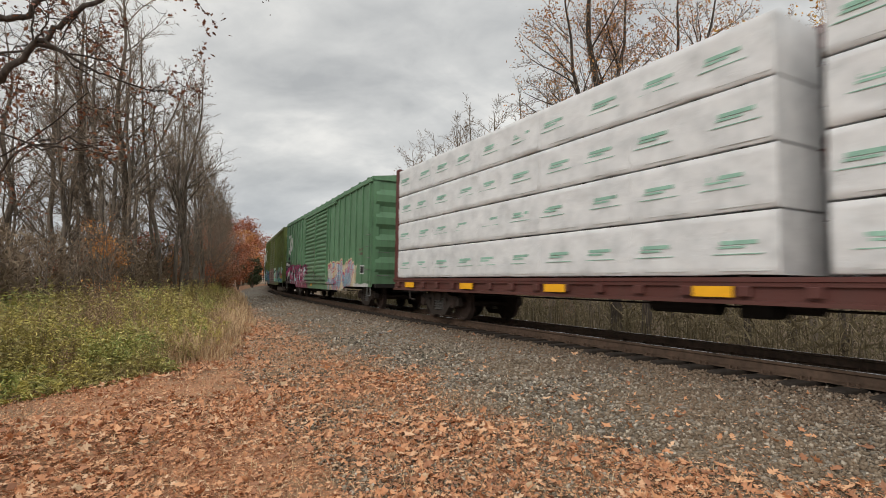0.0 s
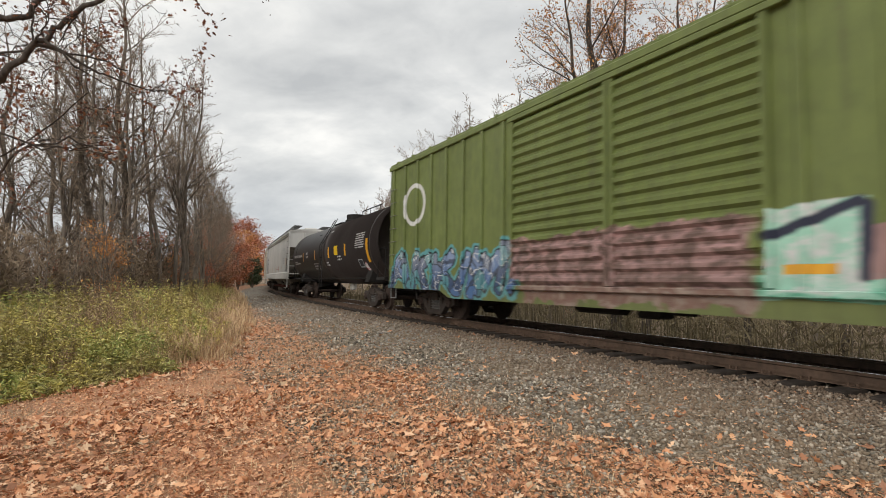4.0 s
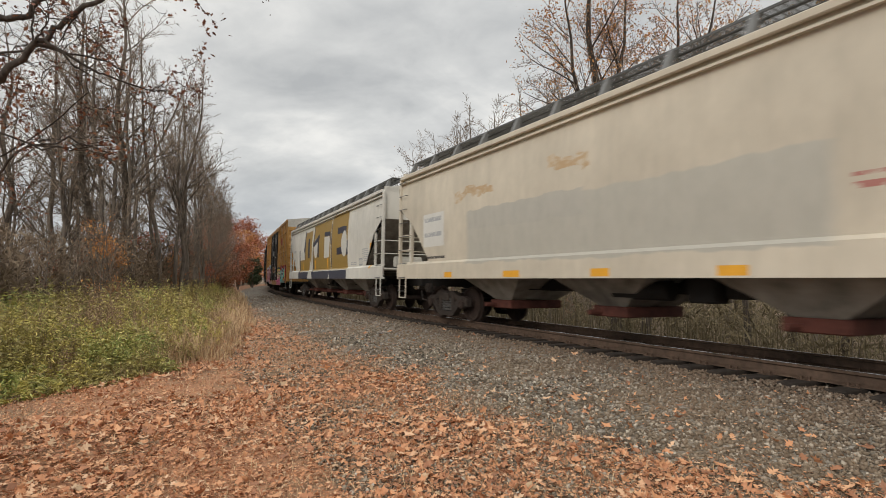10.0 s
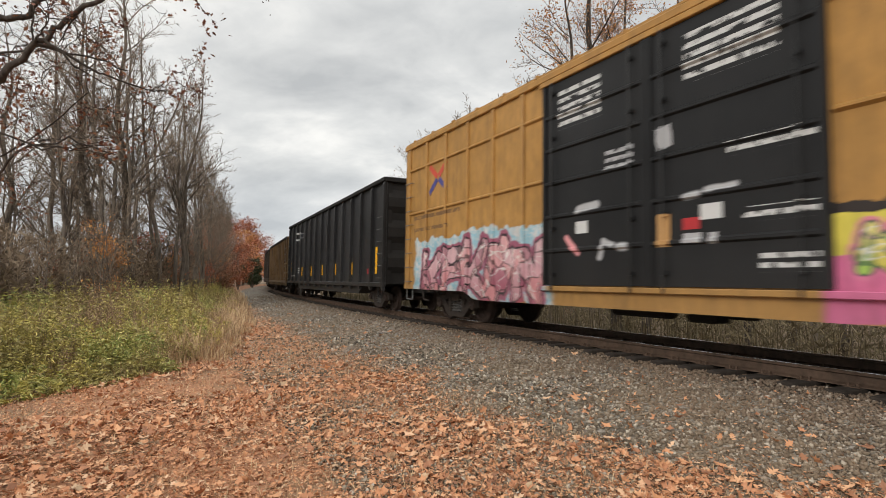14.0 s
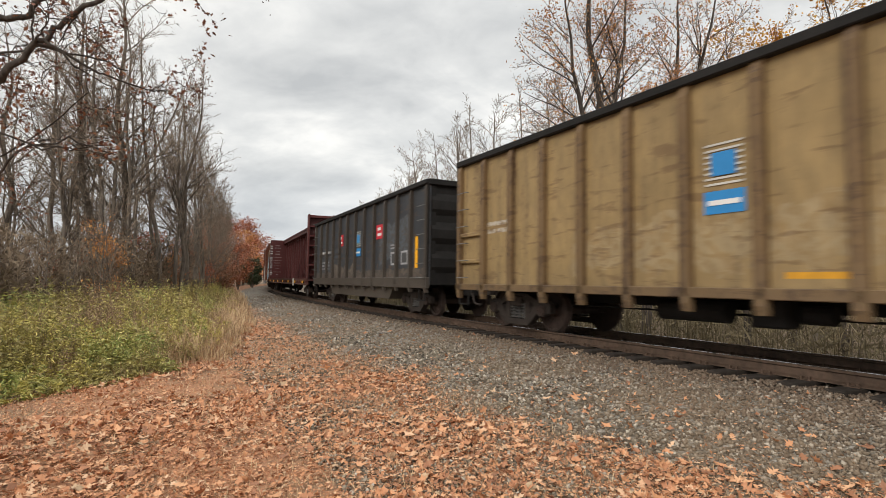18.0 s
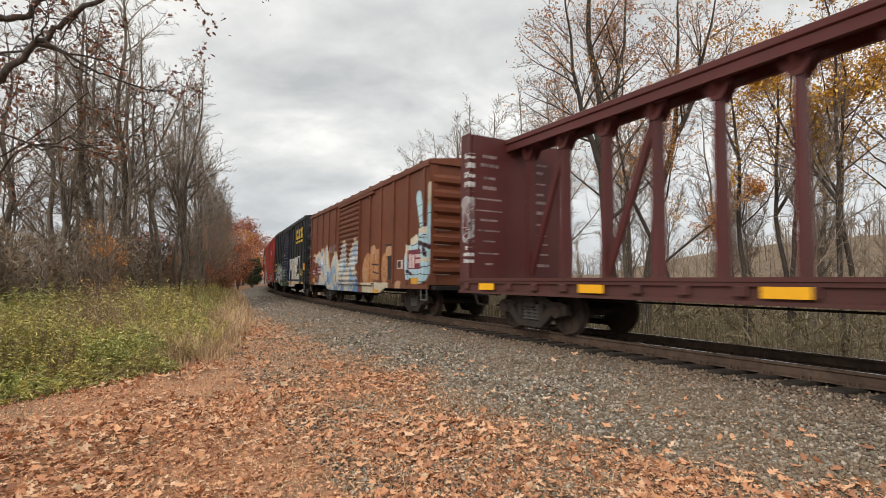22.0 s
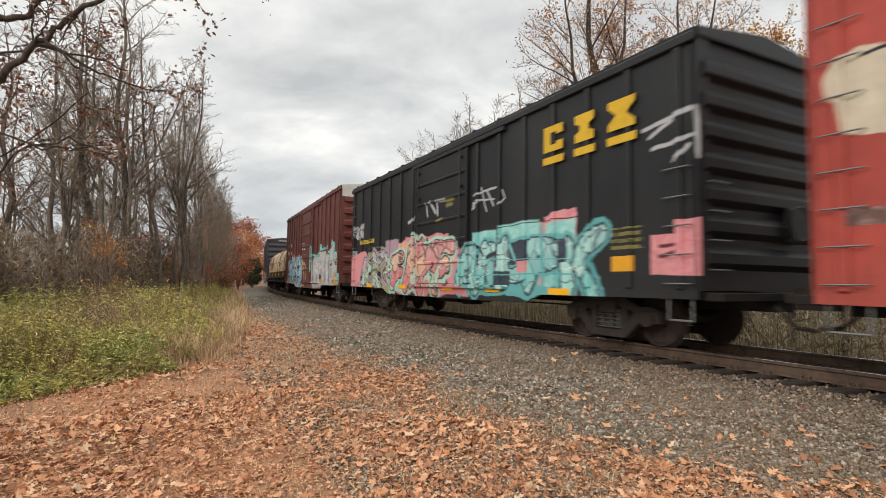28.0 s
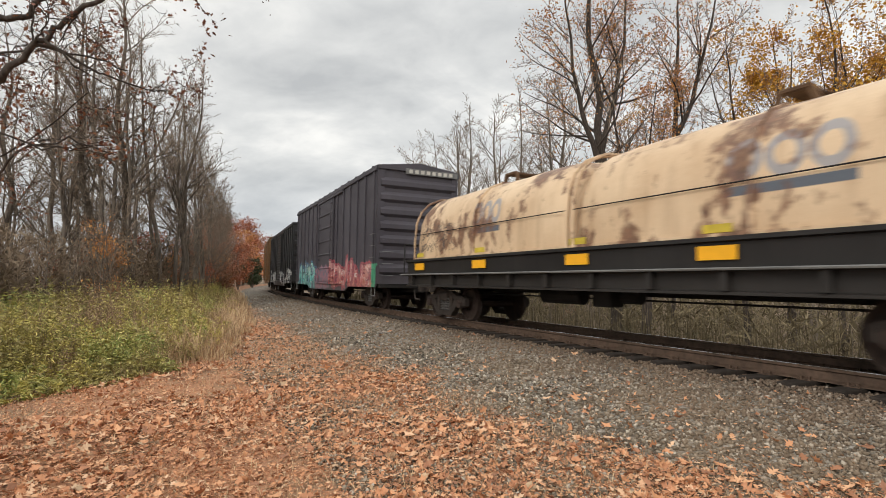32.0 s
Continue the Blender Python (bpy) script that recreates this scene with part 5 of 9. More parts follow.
SHARDS = [
    ("rect", -2.79, 2.47, 1.03, 1.97, (GRIMEP, DUSTY), 0.6), ("rect", 2.56, 9.34, 0.85, 1.17, (TEALG, MINT), 0.15), ("rect", 2.68, 3.73, 0.91, 2.00, (MINT, PALE), 0.25),
    ("rect", 3.73, 4.20, 1.10, 1.67, (DUSTY,), 0.2), ("rect", 4.20, 4.93, 0.93, 1.81, (SLATE,), 0.25), ("rect", 4.93, 5.77, 1.10, 2.11, (TEALG, MINT), 0.2),
    ("rect", 5.87, 6.52, 1.03, 1.92, (MINT, PALE), 0.3), ("rect", 6.52, 7.31, 0.84, 2.02, (TEALG, MINT), 0.3), ("rect", 7.34, 8.16, 1.22, 1.87, (DUSTY,), 0.15),
    ("disc", 8.22, 8.89, 1.32, 2.03, (MINT, PALE), 0.3), ("rect", 8.89, 9.36, 1.11, 1.88, (TEALG, MINT), 0.4), ("rect", 6.26, 6.91, 0.76, 1.10, (BLUEP,), 0.4)]
SHARDS += [
    ("rect", 8.64, 8.91, 1.16, 1.59, (BLUEP,), 0.3), ("rect", 8.15, 8.48, 0.89, 1.21, (BLUEP,), 0.3), ("stroke", 2.68, 3.66, 1.64, 1.96, (NAVY,), 0.065),
    ("stroke", 3.73, 3.70, 1.91, 1.14, (NAVY,), 0.065), ("stroke", 5.02, 5.10, 2.15, 1.10, (NAVY,), 0.080), ("stroke", 5.78, 5.75, 1.92, 1.10, (NAVY,), 0.050),
    ("stroke", 5.91, 6.52, 1.39, 1.48, (NAVY,), 0.095), ("stroke", 6.60, 7.00, 1.37, 1.98, (NAVY,), 0.065), ("stroke", 7.29, 7.29, 1.89, 1.20, (NAVY,), 0.055),
    ("stroke", 8.83, 9.16, 1.82, 1.49, (NAVY,), 0.065), ("stroke", 6.28, 6.44, 1.88, 1.59, (BLUEP,), 0.130), ("stroke", 6.92, 6.91, 1.89, 1.36, (MINT,), 0.095)]
SHARDS += [
    ("stroke", 8.16, 8.49, 1.72, 1.37, (REDP,), 0.080), ("stroke", 8.13, 8.19, 1.44, 1.78, (REDP,), 0.060), ("stroke", 7.33, 8.55, 1.18, 1.38, (PALE,), 0.010),
    ("rect", 8.26, 8.75, 1.13, 1.34, (ORNG,), 0), ("rect", 5.98, 6.52, 1.17, 1.28, (ORNG,), 0), ("rect", 2.85, 3.44, 1.17, 1.29, (ORNG,), 0),
    ("text", 8.19, 8.78, 2.02, 2.44, (FADEDG, 0.17), 0)]
GOLDS = [
    ("rect", -4.48, -2.31, 1.55, 3.75, (GP,), 0.1), ("rect", -5.85, -4.28, 1.55, 2.2, (GP,), 0.05), ("rect", -2.07, 1.80, 1.55, 3.95, (GP,), 0.05),
    ("rect", -5.63, -4.30, 2.23, 2.67, (WHT,), 0.05), ("stroke", -4.32, -4.56, 3.75, 2.72, (NAVY,), 0.110), ("stroke", -4.31, -4.38, 3.25, 2.27, (NAVY,), 0.095),
    ("stroke", -5.96, -5.91, 2.70, 1.57, (NAVY,), 0.130), ("rect", -3.52, -3.08, 2.28, 3.35, (NAVY,), 0.03), ("stroke", -2.27, -2.37, 3.84, 2.74, (WHT,), 0.155),
    ("stroke", -2.34, -2.58, 2.65, 1.47, (WHT,), 0.155), ("stroke", -1.92, -2.19, 3.76, 2.72, (NAVY,), 0.080), ("stroke", -2.20, -2.10, 2.63, 1.49, (NAVY,), 0.100)]
GOLDS += [
    ("disc", -1.98, -1.04, 2.21, 3.22, (WHT,), 0.05), ("stroke", -1.92, -0.80, 2.95, 3.27, (NAVY,), 0.130), ("rect", -1.08, -0.74, 2.22, 3.37, (NAVY,), 0.03),
    ("rect", 0.45, 1.51, 2.15, 3.17, (WHT,), 0.05), ("stroke", 1.49, 1.44, 2.96, 2.34, (WHT,), 0.095), ("stroke", 0.53, 1.53, 3.31, 3.27, (NAVY,), 0.105),
    ("stroke", 1.59, 1.72, 3.22, 2.84, (NAVY,), 0.065), ("stroke", 1.91, 1.94, 3.76, 1.51, (NAVY,), 0.065), ("stroke", 1.88, 1.93, 3.96, 3.73, (WHT,), 0.055),
    ("peak", -3.61, -2.16, 0.98, 2.14, (WHT,), 0.1), ("peak", 1.33, 1.88, 0.97, 1.42, (WHT,), 0.1)]
DOORBITS = [
    ("rect", -1.73, -1.43, 1.93, 2.15, (PALE,), 0), ("rect", 0.50, 0.77, 1.82, 1.99, (REDP,), 0), ("rect", 0.78, 1.11, 1.94, 2.16, (PALE,), 0),
    ("rect", 0.05, 0.28, 1.59, 2.08, (TANW,), 0), ("stroke", -1.16, -1.05, 1.50, 1.77, (GREYP,), 0.050), ("stroke", -1.05, -0.84, 1.77, 1.68, (GREYP,), 0.045),
    ("stroke", -0.69, -0.57, 1.64, 1.63, (GREYP,), 0.060), ("stroke", -1.67, -1.21, 2.37, 2.40, (GREYP,), 0.070), ("stroke", 0.86, 1.32, 2.37, 2.38, (GREYP,), 0.040),
    ("stroke", 0.57, 0.75, 2.31, 2.32, (GREYP,), 0.050), ("stroke", -1.98, -1.67, 1.88, 1.60, (PINKP,), 0.060), ("rect", 0.50, 0.79, 1.62, 1.77, (GREYP,), 0.05)]
DOORBITS += [
    ("rect", 0.90, 1.04, 1.60, 1.76, (GREYP,), 0.05), ("rect", 0.01, 0.33, 3.12, 3.41, (GREYP,), 0.3)]
PEACE = [
    ("stroke", 6.93, 7.23, 3.55, 2.63, (ICE,), 0.185), ("stroke", 7.73, 7.72, 3.70, 2.55, (ICE,), 0.155), ("rect", 6.97, 7.87, 1.33, 2.61, (ICE, ICEC), 0.1),
    ("disc", 6.09, 7.88, 0.96, 2.36, (ICE, ICEC), 0.12), ("disc", 5.87, 6.51, 1.10, 2.14, (ICE, ICEC), 0.1), ("stroke", 7.70, 7.70, 3.75, 3.33, (BONE,), 0.120),
    ("stroke", 7.07, 7.49, 2.54, 2.52, (BONE,), 0.085), ("stroke", 6.46, 6.82, 2.24, 2.34, (BONE,), 0.110), ("stroke", 6.09, 6.13, 2.03, 1.89, (BONE,), 0.135),
    ("stroke", 7.19, 7.69, 1.68, 1.69, (BONE,), 0.060), ("stroke", 6.84, 7.17, 3.27, 3.27, (INK,), 0.010), ("stroke", 6.90, 7.25, 2.91, 3.00, (INK,), 0.010)]
PEACE += [
    ("stroke", 6.98, 7.54, 2.62, 2.66, (INK,), 0.010), ("stroke", 7.03, 7.51, 2.37, 2.39, (INK,), 0.010), ("stroke", 7.53, 7.89, 2.96, 3.00, (INK,), 0.010),
    ("stroke", 7.56, 7.89, 3.35, 3.32, (INK,), 0.010), ("stroke", 6.45, 6.97, 2.12, 2.20, (INK,), 0.010), ("stroke", 7.13, 7.86, 1.42, 1.52, (INK,), 0.010),
    ("stroke", 6.08, 7.80, 1.25, 1.25, (INK,), 0.010), ("stroke", 6.97, 7.70, 2.20, 2.03, (STARM,), 0.065), ("stroke", 7.34, 7.48, 2.06, 1.82, (STARM,), 0.060),
    ("stroke", 7.00, 6.97, 2.23, 1.99, (STARM,), 0.045), ("stroke", 6.15, 6.44, 1.36, 1.26, (STARM,), 0.050), ("rect", 6.20, 7.11, 1.41, 1.99, (SIGNM,), 0)]
PEACE += [
    ("rect", 6.25, 6.46, 1.45, 1.87, (ROSE,), 0.02), ("rect", 6.49, 6.69, 1.44, 1.85, (ROSE,), 0.02), ("rect", 6.74, 7.10, 1.75, 1.85, (ROSE,), 0),
    ("rect", 6.74, 7.09, 1.58, 1.70, (ROSE,), 0), ("rect", 6.43, 6.97, 0.97, 1.16, (ORNG,), 0)]
FIGURES = [
    ("disc", 1.61, 3.11, 0.72, 2.09, (TERRA, SKINT), 0.12), ("rect", 2.75, 3.66, 1.10, 2.16, (TERRA, SKINT), 0.15), ("disc", 3.75, 4.48, 0.94, 2.01, (TERRA, SKINT), 0.1),
    ("disc", 2.57, 3.12, 1.99, 2.35, (SKINT,), 0.08), ("disc", 4.16, 4.80, 1.87, 2.24, (SKINT,), 0.08), ("rect", 4.38, 4.79, 1.10, 1.88, (INK,), 0.15),
    ("stroke", 4.16, 4.70, 2.28, 2.27, (INK,), 0.030), ("stroke", 2.75, 3.44, 1.65, 1.62, (INK,), 0.025), ("stroke", 2.97, 2.97, 2.00, 1.37, (INK,), 0.025),
    ("stroke", 2.90, 3.50, 1.37, 1.31, (INK,), 0.025), ("rect", 1.65, 4.48, 0.56, 0.99, (BONE,), 0.12), ("stroke", 2.90, 3.04, 1.10, 0.74, (GRIMEP,), 0.040)]
FIGURES += [
    ("rect", 2.97, 3.54, 0.62, 0.75, (ORNG,), 0), ("rect", 4.48, 4.98, 0.68, 0.81, (SIGNM,), 0), ("rect", 5.26, 5.77, 1.44, 1.72, (ROSE,), 0),
    ("rect", 5.32, 5.59, 1.48, 1.68, (INK,), 0), ("rect", 5.07, 5.56, 0.67, 1.03, (SKINT,), 0.3)]
SLABS = [
    ("rect", 1.33, 3.12, 0.59, 2.36, (BONEW, BONED), 0.08), ("rect", 2.99, 4.48, 0.64, 2.38, (BONEW, BONED), 0.08), ("rect", 4.38, 5.63, 0.63, 2.44, (BONEW, BONED), 0.08),
    ("stroke", 2.27, 2.28, 1.53, 1.11, (INK,), 0.155), ("stroke", 2.96, 2.92, 1.72, 1.12, (INK,), 0.170), ("stroke", 4.08, 4.02, 2.30, 1.09, (INK,), 0.140),
    ("stroke", 4.78, 5.41, 1.79, 1.86, (INK,), 0.135), ("stroke", 4.65, 5.45, 1.42, 1.58, (INK,), 0.130), ("stroke", 5.40, 5.37, 2.32, 1.91, (INK,), 0.070),
    ("stroke", 3.60, 3.56, 1.55, 1.12, (INK,), 0.070), ("stroke", 1.29, 4.26, 2.36, 2.37, (PALE,), 0.055), ("stroke", 4.26, 5.62, 2.42, 2.45, (PALE,), 0.040)]
SLABS += [
    ("rect", 1.15, 5.80, 0.96, 1.09, (NAVY,), 0), ("rect", 1.92, 2.48, 0.71, 0.90, (ORNG,), 0), ("rect", 4.18, 4.76, 0.70, 0.86, (ORNG,), 0),
    ("rect", 7.21, 7.66, 1.63, 1.96, (ORNG,), 0.1), ("text", 6.21, 6.89, 1.24, 1.70, (DULLG, 0.11), 0)]
SILVER = [
    ("rect", -5.55, -0.16, 0.64, 2.29, (PINEG,), 0.5), ("stroke", -3.37, -3.46, 2.81, 2.31, (PINEG,), 0.260), ("stroke", -2.28, -2.27, 2.76, 2.29, (PINEG,), 0.240),
    ("stroke", -4.69, -4.58, 2.65, 2.19, (PINEG,), 0.250), ("rect", -1.17, 0.02, 0.67, 1.41, (PINEG,), 0.2)]
CREAMS = [
    ("disc", -7.59, -6.84, 3.00, 3.67, (BONE,), 0.25), ("rect", -7.44, -6.71, 2.69, 3.13, (BONE,), 0.3), ("stroke", -6.66, -6.47, 3.14, 3.17, (BONE,), 0.075),
    ("rect", -6.54, -6.33, 2.73, 2.95, (BONE,), 0.1), ("rect", -6.58, -6.37, 2.38, 2.59, (BONE,), 0.1), ("stroke", -7.22, -6.94, 3.57, 3.59, (INK,), 0.020),
    ("stroke", -6.88, -6.85, 3.44, 3.05, (INK,), 0.015), ("stroke", -6.72, -6.60, 3.11, 3.04, (INK,), 0.010), ("stroke", -6.58, -6.66, 2.34, 2.08, (SLATE,), 0.035),
    ("rect", -6.88, -6.69, 1.21, 2.15, (AMBER,), 0), ("rect", -7.42, -7.01, 1.69, 1.88, (GRIMEP, DUSTY), 0.03), ("rect", -5.91, -5.35, 2.16, 2.43, (ROSE,), 0.12)]
CREAMS += [
    ("rect", -5.87, -5.44, 1.87, 2.12, (ROSE,), 0.1), ("rect", -5.94, -5.29, 1.50, 1.60, (ROSE,), 0.02), ("rect", -5.95, -5.29, 1.35, 1.43, (ROSE,), 0.02),
    ("rect", -6.62, -6.13, 1.86, 2.10, (FADER,), 0.3), ("rect", -6.63, -6.20, 1.48, 1.75, (FADER,), 0.4)]
MINTS = [
    ("rect", 1.48, 5.34, 0.81, 2.03, (PINKP, CORALP), 0.3), ("rect", 3.25, 5.35, 1.32, 2.29, (PINKP, CORALP), 0.3), ("rect", 4.44, 5.36, 1.70, 2.39, (PINKP, CORALP), 0.25),
    ("rect", 0.49, 1.52, 0.70, 1.90, (PINKP, CORALP), 0.4), ("rect", 1.63, 2.79, 0.88, 2.24, (AQUA, AQUAL), 0.12), ("rect", 2.84, 4.26, 0.86, 2.32, (AQUA, AQUAL), 0.12),
    ("rect", 4.46, 5.34, 0.83, 2.22, (AQUA, AQUAL), 0.12), ("rect", 1.42, 5.32, 0.73, 0.98, (AQUAD,), 0.2), ("stroke", 1.63, 2.75, 2.27, 2.28, (INK,), 0.015),
    ("stroke", 2.83, 4.24, 2.27, 2.27, (INK,), 0.010), ("stroke", 4.49, 5.37, 2.28, 2.23, (INK,), 0.010), ("stroke", 2.08, 2.22, 1.14, 1.53, (NAVY,), 0.070)]
MINTS += [("tag", 0.9, 5.9, 0.75, 2.1, (AQUA, AQUAL, AQUAD, NAVY), 0.3)]
MINTS += [
    ("stroke", 2.34, 2.76, 1.62, 1.72, (NAVY,), 0.055), ("rect", 3.24, 3.86, 1.43, 1.89, (NAVY,), 0.2), ("rect", 3.49, 3.87, 1.25, 1.49, (PINKP, CORALP), 0.1),
    ("rect", 2.59, 3.23, 0.94, 1.30, (NAVY,), 0.3), ("rect", 4.83, 5.07, 1.43, 1.85, (NAVY,), 0.1), ("stroke", 3.25, 3.44, 1.86, 1.53, (AQUA,), 0.035),
    ("stroke", 2.83, 2.81, 2.16, 1.37, (INK,), 0.020), ("stroke", 4.32, 4.41, 2.20, 0.89, (AQUAD,), 0.050), ("stroke", 1.82, 2.18, 1.99, 1.67, (INK,), 0.030),
    ("stroke", 1.67, 5.30, 1.59, 1.48, (AQUAD,), 0.010), ("stroke", 1.62, 5.30, 1.21, 1.22, (AQUAD,), 0.015)]
SCRAWL = [
    ("stroke", 1.69, 2.69, 3.15, 3.20, (GREYP,), 0.025), ("stroke", 2.07, 2.28, 3.29, 2.70, (GREYP,), 0.025), ("stroke", 1.83, 2.61, 3.00, 2.95, (GREYP,), 0.020),
    ("stroke", 2.33, 2.57, 3.16, 2.82, (GREYP,), 0.030), ("stroke", 2.92, 3.06, 3.09, 2.92, (GREYP,), 0.020), ("stroke", 3.06, 2.84, 2.92, 2.80, (GREYP,), 0.020),
    ("stroke", -0.88, -0.80, 3.25, 2.90, (GREYP,), 0.040), ("stroke", -0.65, -0.29, 3.30, 2.96, (GREYP,), 0.050), ("stroke", -0.22, -0.15, 3.27, 2.89, (GREYP,), 0.045),
    ("stroke", -0.08, 0.31, 3.25, 3.24, (GREYP,), 0.040), ("stroke", 0.37, 0.73, 3.20, 3.20, (DULLG,), 0.045), ("stroke", 0.37, 0.67, 3.07, 3.07, (DULLG,), 0.045)]
SCRAWL += [
    ("stroke", -0.15, 0.12, 2.71, 2.75, (DULLG,), 0.040), ("stroke", -2.24, -1.61, 2.84, 2.97, (GREYP,), 0.045), ("stroke", 1.64, 1.92, 2.81, 2.95, (GREYP,), 0.025),
    ("rect", 1.64, 1.78, 2.82, 2.99, (GREYP,), 0.1)]
MESS = [
    ("rect", -3.57, 0.55, 0.71, 2.36, (PINKP, CORALP), 0.5), ("rect", -5.94, -3.57, 0.60, 2.21, (OLIVEP,), 0.3), ("rect", -4.16, -2.92, 0.86, 2.42, (MAUVE,), 0.3),
    ("rect", -2.92, -1.77, 1.52, 2.26, (PEACH,), 0.3), ("rect", -2.22, -0.50, 0.71, 2.08, (CORAL,), 0.3), ("rect", -0.95, 0.55, 1.45, 2.26, (MINTP,), 0.4),
    ("rect", -3.56, -2.22, 0.76, 1.53, (AQUA, AQUAL), 0.3), ("stroke", -5.96, -4.43, 2.16, 2.13, (INK,), 0.070), ("stroke", -5.64, -4.53, 1.62, 1.21, (INK,), 0.110),
    ("stroke", -5.08, -4.92, 1.98, 0.96, (OLIVEL,), 0.140), ("stroke", -2.83, -2.53, 2.31, 2.39, (INK,), 0.065), ("stroke", -2.72, -1.85, 1.75, 1.09, (MAROONP,), 0.090)]
MESS += [
    ("stroke", -1.86, -1.94, 2.12, 0.89, (INK,), 0.055), ("stroke", -1.35, -0.64, 1.88, 1.61, (INK,), 0.065), ("stroke", -0.80, -0.36, 2.23, 1.46, (INK,), 0.065),
    ("stroke", -0.22, -0.15, 2.18, 1.45, (BONEW,), 0.065), ("stroke", 0.05, 0.67, 2.06, 2.14, (BONEW,), 0.055), ("stroke", 0.24, 0.49, 1.61, 2.07, (BONEW,), 0.050),
    ("stroke", -0.02, 0.43, 1.58, 0.93, (INK,), 0.100), ("stroke", -0.79, 0.30, 1.19, 1.10, (MINTP,), 0.095), ("stroke", -3.24, -3.09, 1.71, 1.88, (REDP,), 0.085),
    ("stroke", -7.98, -6.41, 1.38, 1.64, (PINKP,), 0.530), ("stroke", -3.34, -2.31, 1.09, 1.20, (INK,), 0.050), ("stroke", -1.10, 1.22, 0.90, 0.83, (CORAL,), 0.100)]
MESS += [("tag", -6.5, -3.4, 0.7, 2.0, (OLIVEP, MINTP, MAUVE, INK), 0.4), ("tag", -3.6, 0.6, 0.65, 2.3, (CORAL, PEACH, MINTP, INK), 0.4)]
PATCHR = [
    ("rect", 7.05, 8.02, 1.17, 1.80, (PINKP, CORALP), 0.1), ("rect", 7.47, 8.02, 1.59, 1.99, (PINKP, CORALP), 0.15), ("stroke", 7.22, 7.47, 1.61, 1.64, (MAROONP,), 0.030),
    ("stroke", 7.22, 7.47, 1.44, 1.52, (MAROONP,), 0.030), ("stroke", 6.92, 7.78, 3.45, 3.56, (GREYP,), 0.035), ("stroke", 7.09, 7.83, 3.10, 3.17, (GREYP,), 0.030),
    ("stroke", 7.84, 7.87, 3.55, 2.84, (GREYP,), 0.035), ("stroke", 7.03, 7.54, 3.29, 3.53, (GREYP,), 0.030), ("stroke", 7.48, 7.72, 2.86, 3.03, (GREYP,), 0.030),
    ("text", 6.22, 6.89, 1.55, 1.96, (DULLG, 0.11), 0), ("rect", 6.22, 6.70, 1.24, 1.49, (ORNG,), 0)]
FOAM = [
    ("rect", 1.79, 3.43, 0.66, 2.25, (FOG, FOGW), 0.1), ("rect", 3.37, 4.81, 0.72, 2.47, (FOG, FOGW), 0.12), ("rect", 4.77, 5.66, 0.77, 2.26, (FOG, FOGW), 0.12),
    ("rect", 5.62, 6.11, 0.79, 2.51, (FOG, FOGW), 0.12), ("rect", 6.07, 6.61, 0.81, 2.75, (FOG, FOGW), 0.12), ("rect", 6.59, 7.17, 0.83, 1.79, (FOG, FOGW), 0.1),
    ("stroke", 1.78, 2.74, 2.39, 2.26, (AQUA,), 0.060), ("stroke", 2.74, 3.44, 2.26, 2.51, (AQUA,), 0.070), ("stroke", 3.44, 4.78, 2.57, 2.60, (AQUA,), 0.055),
    ("stroke", 4.86, 5.11, 2.29, 2.23, (AQUA,), 0.040), ("stroke", 5.11, 5.79, 2.25, 2.44, (AQUA,), 0.045), ("stroke", 5.79, 6.07, 2.45, 2.58, (AQUA,), 0.045)]
FOAM += [
    ("disc", 5.95, 6.28, 2.60, 2.97, (AQUA, AQUAL), 0.1), ("stroke", 6.25, 6.54, 2.82, 2.74, (AQUA,), 0.065), ("stroke", 6.54, 6.56, 2.74, 2.28, (AQUA,), 0.060),
    ("disc", 6.59, 7.08, 1.99, 2.37, (AQUA, AQUAL), 0.2), ("disc", 3.56, 3.91, 2.59, 2.85, (AQUA, AQUAL), 0.1), ("disc", 4.97, 5.18, 2.50, 2.75, (AQUA, AQUAL), 0.1),
    ("rect", 7.13, 7.48, 0.85, 1.36, (AQUA, AQUAL), 0.3), ("rect", 5.60, 6.11, 0.66, 0.95, (AQUA, AQUAL), 0.2), ("rect", 1.86, 2.50, 0.96, 1.37, (AQUA, AQUAL), 0.1),
    ("stroke", 1.55, 1.55, 2.74, 1.67, (AQUA,), 0.175), ("rect", 6.89, 7.18, 1.37, 1.61, (AQUA, AQUAL), 0.1)]
FOAM += [("tag", 1.9, 5.6, 0.7, 2.1, (FOG, FOGW, FOG, FOGD), 0.4)]
FOAMB = [
    ("stroke", 2.64, 2.66, 2.24, 0.75, (FOGD,), 0.045), ("stroke", 3.28, 3.28, 2.43, 0.77, (FOGD,), 0.050), ("stroke", 4.03, 3.91, 2.45, 0.79, (FOGD,), 0.040),
    ("stroke", 4.78, 4.89, 2.31, 0.82, (FOGD,), 0.030), ("stroke", 5.61, 5.60, 2.33, 0.85, (FOGD,), 0.035), ("stroke", 4.40, 4.77, 1.17, 1.38, (FOGB,), 0.090),
    ("stroke", 5.11, 5.42, 1.92, 1.76, (FOGB,), 0.075), ("stroke", 3.14, 2.89, 1.43, 1.18, (FOGB,), 0.115), ("disc", 3.48, 3.86, 1.07, 1.35, (MAROONP,), 0.03),
    ("rect", 3.46, 4.02, 0.96, 1.10, (ORNG,), 0), ("rect", 5.62, 6.23, 1.88, 2.00, (FOGD,), 0.1), ("rect", 5.77, 6.10, 1.72, 1.85, (INK,), 0.2)]
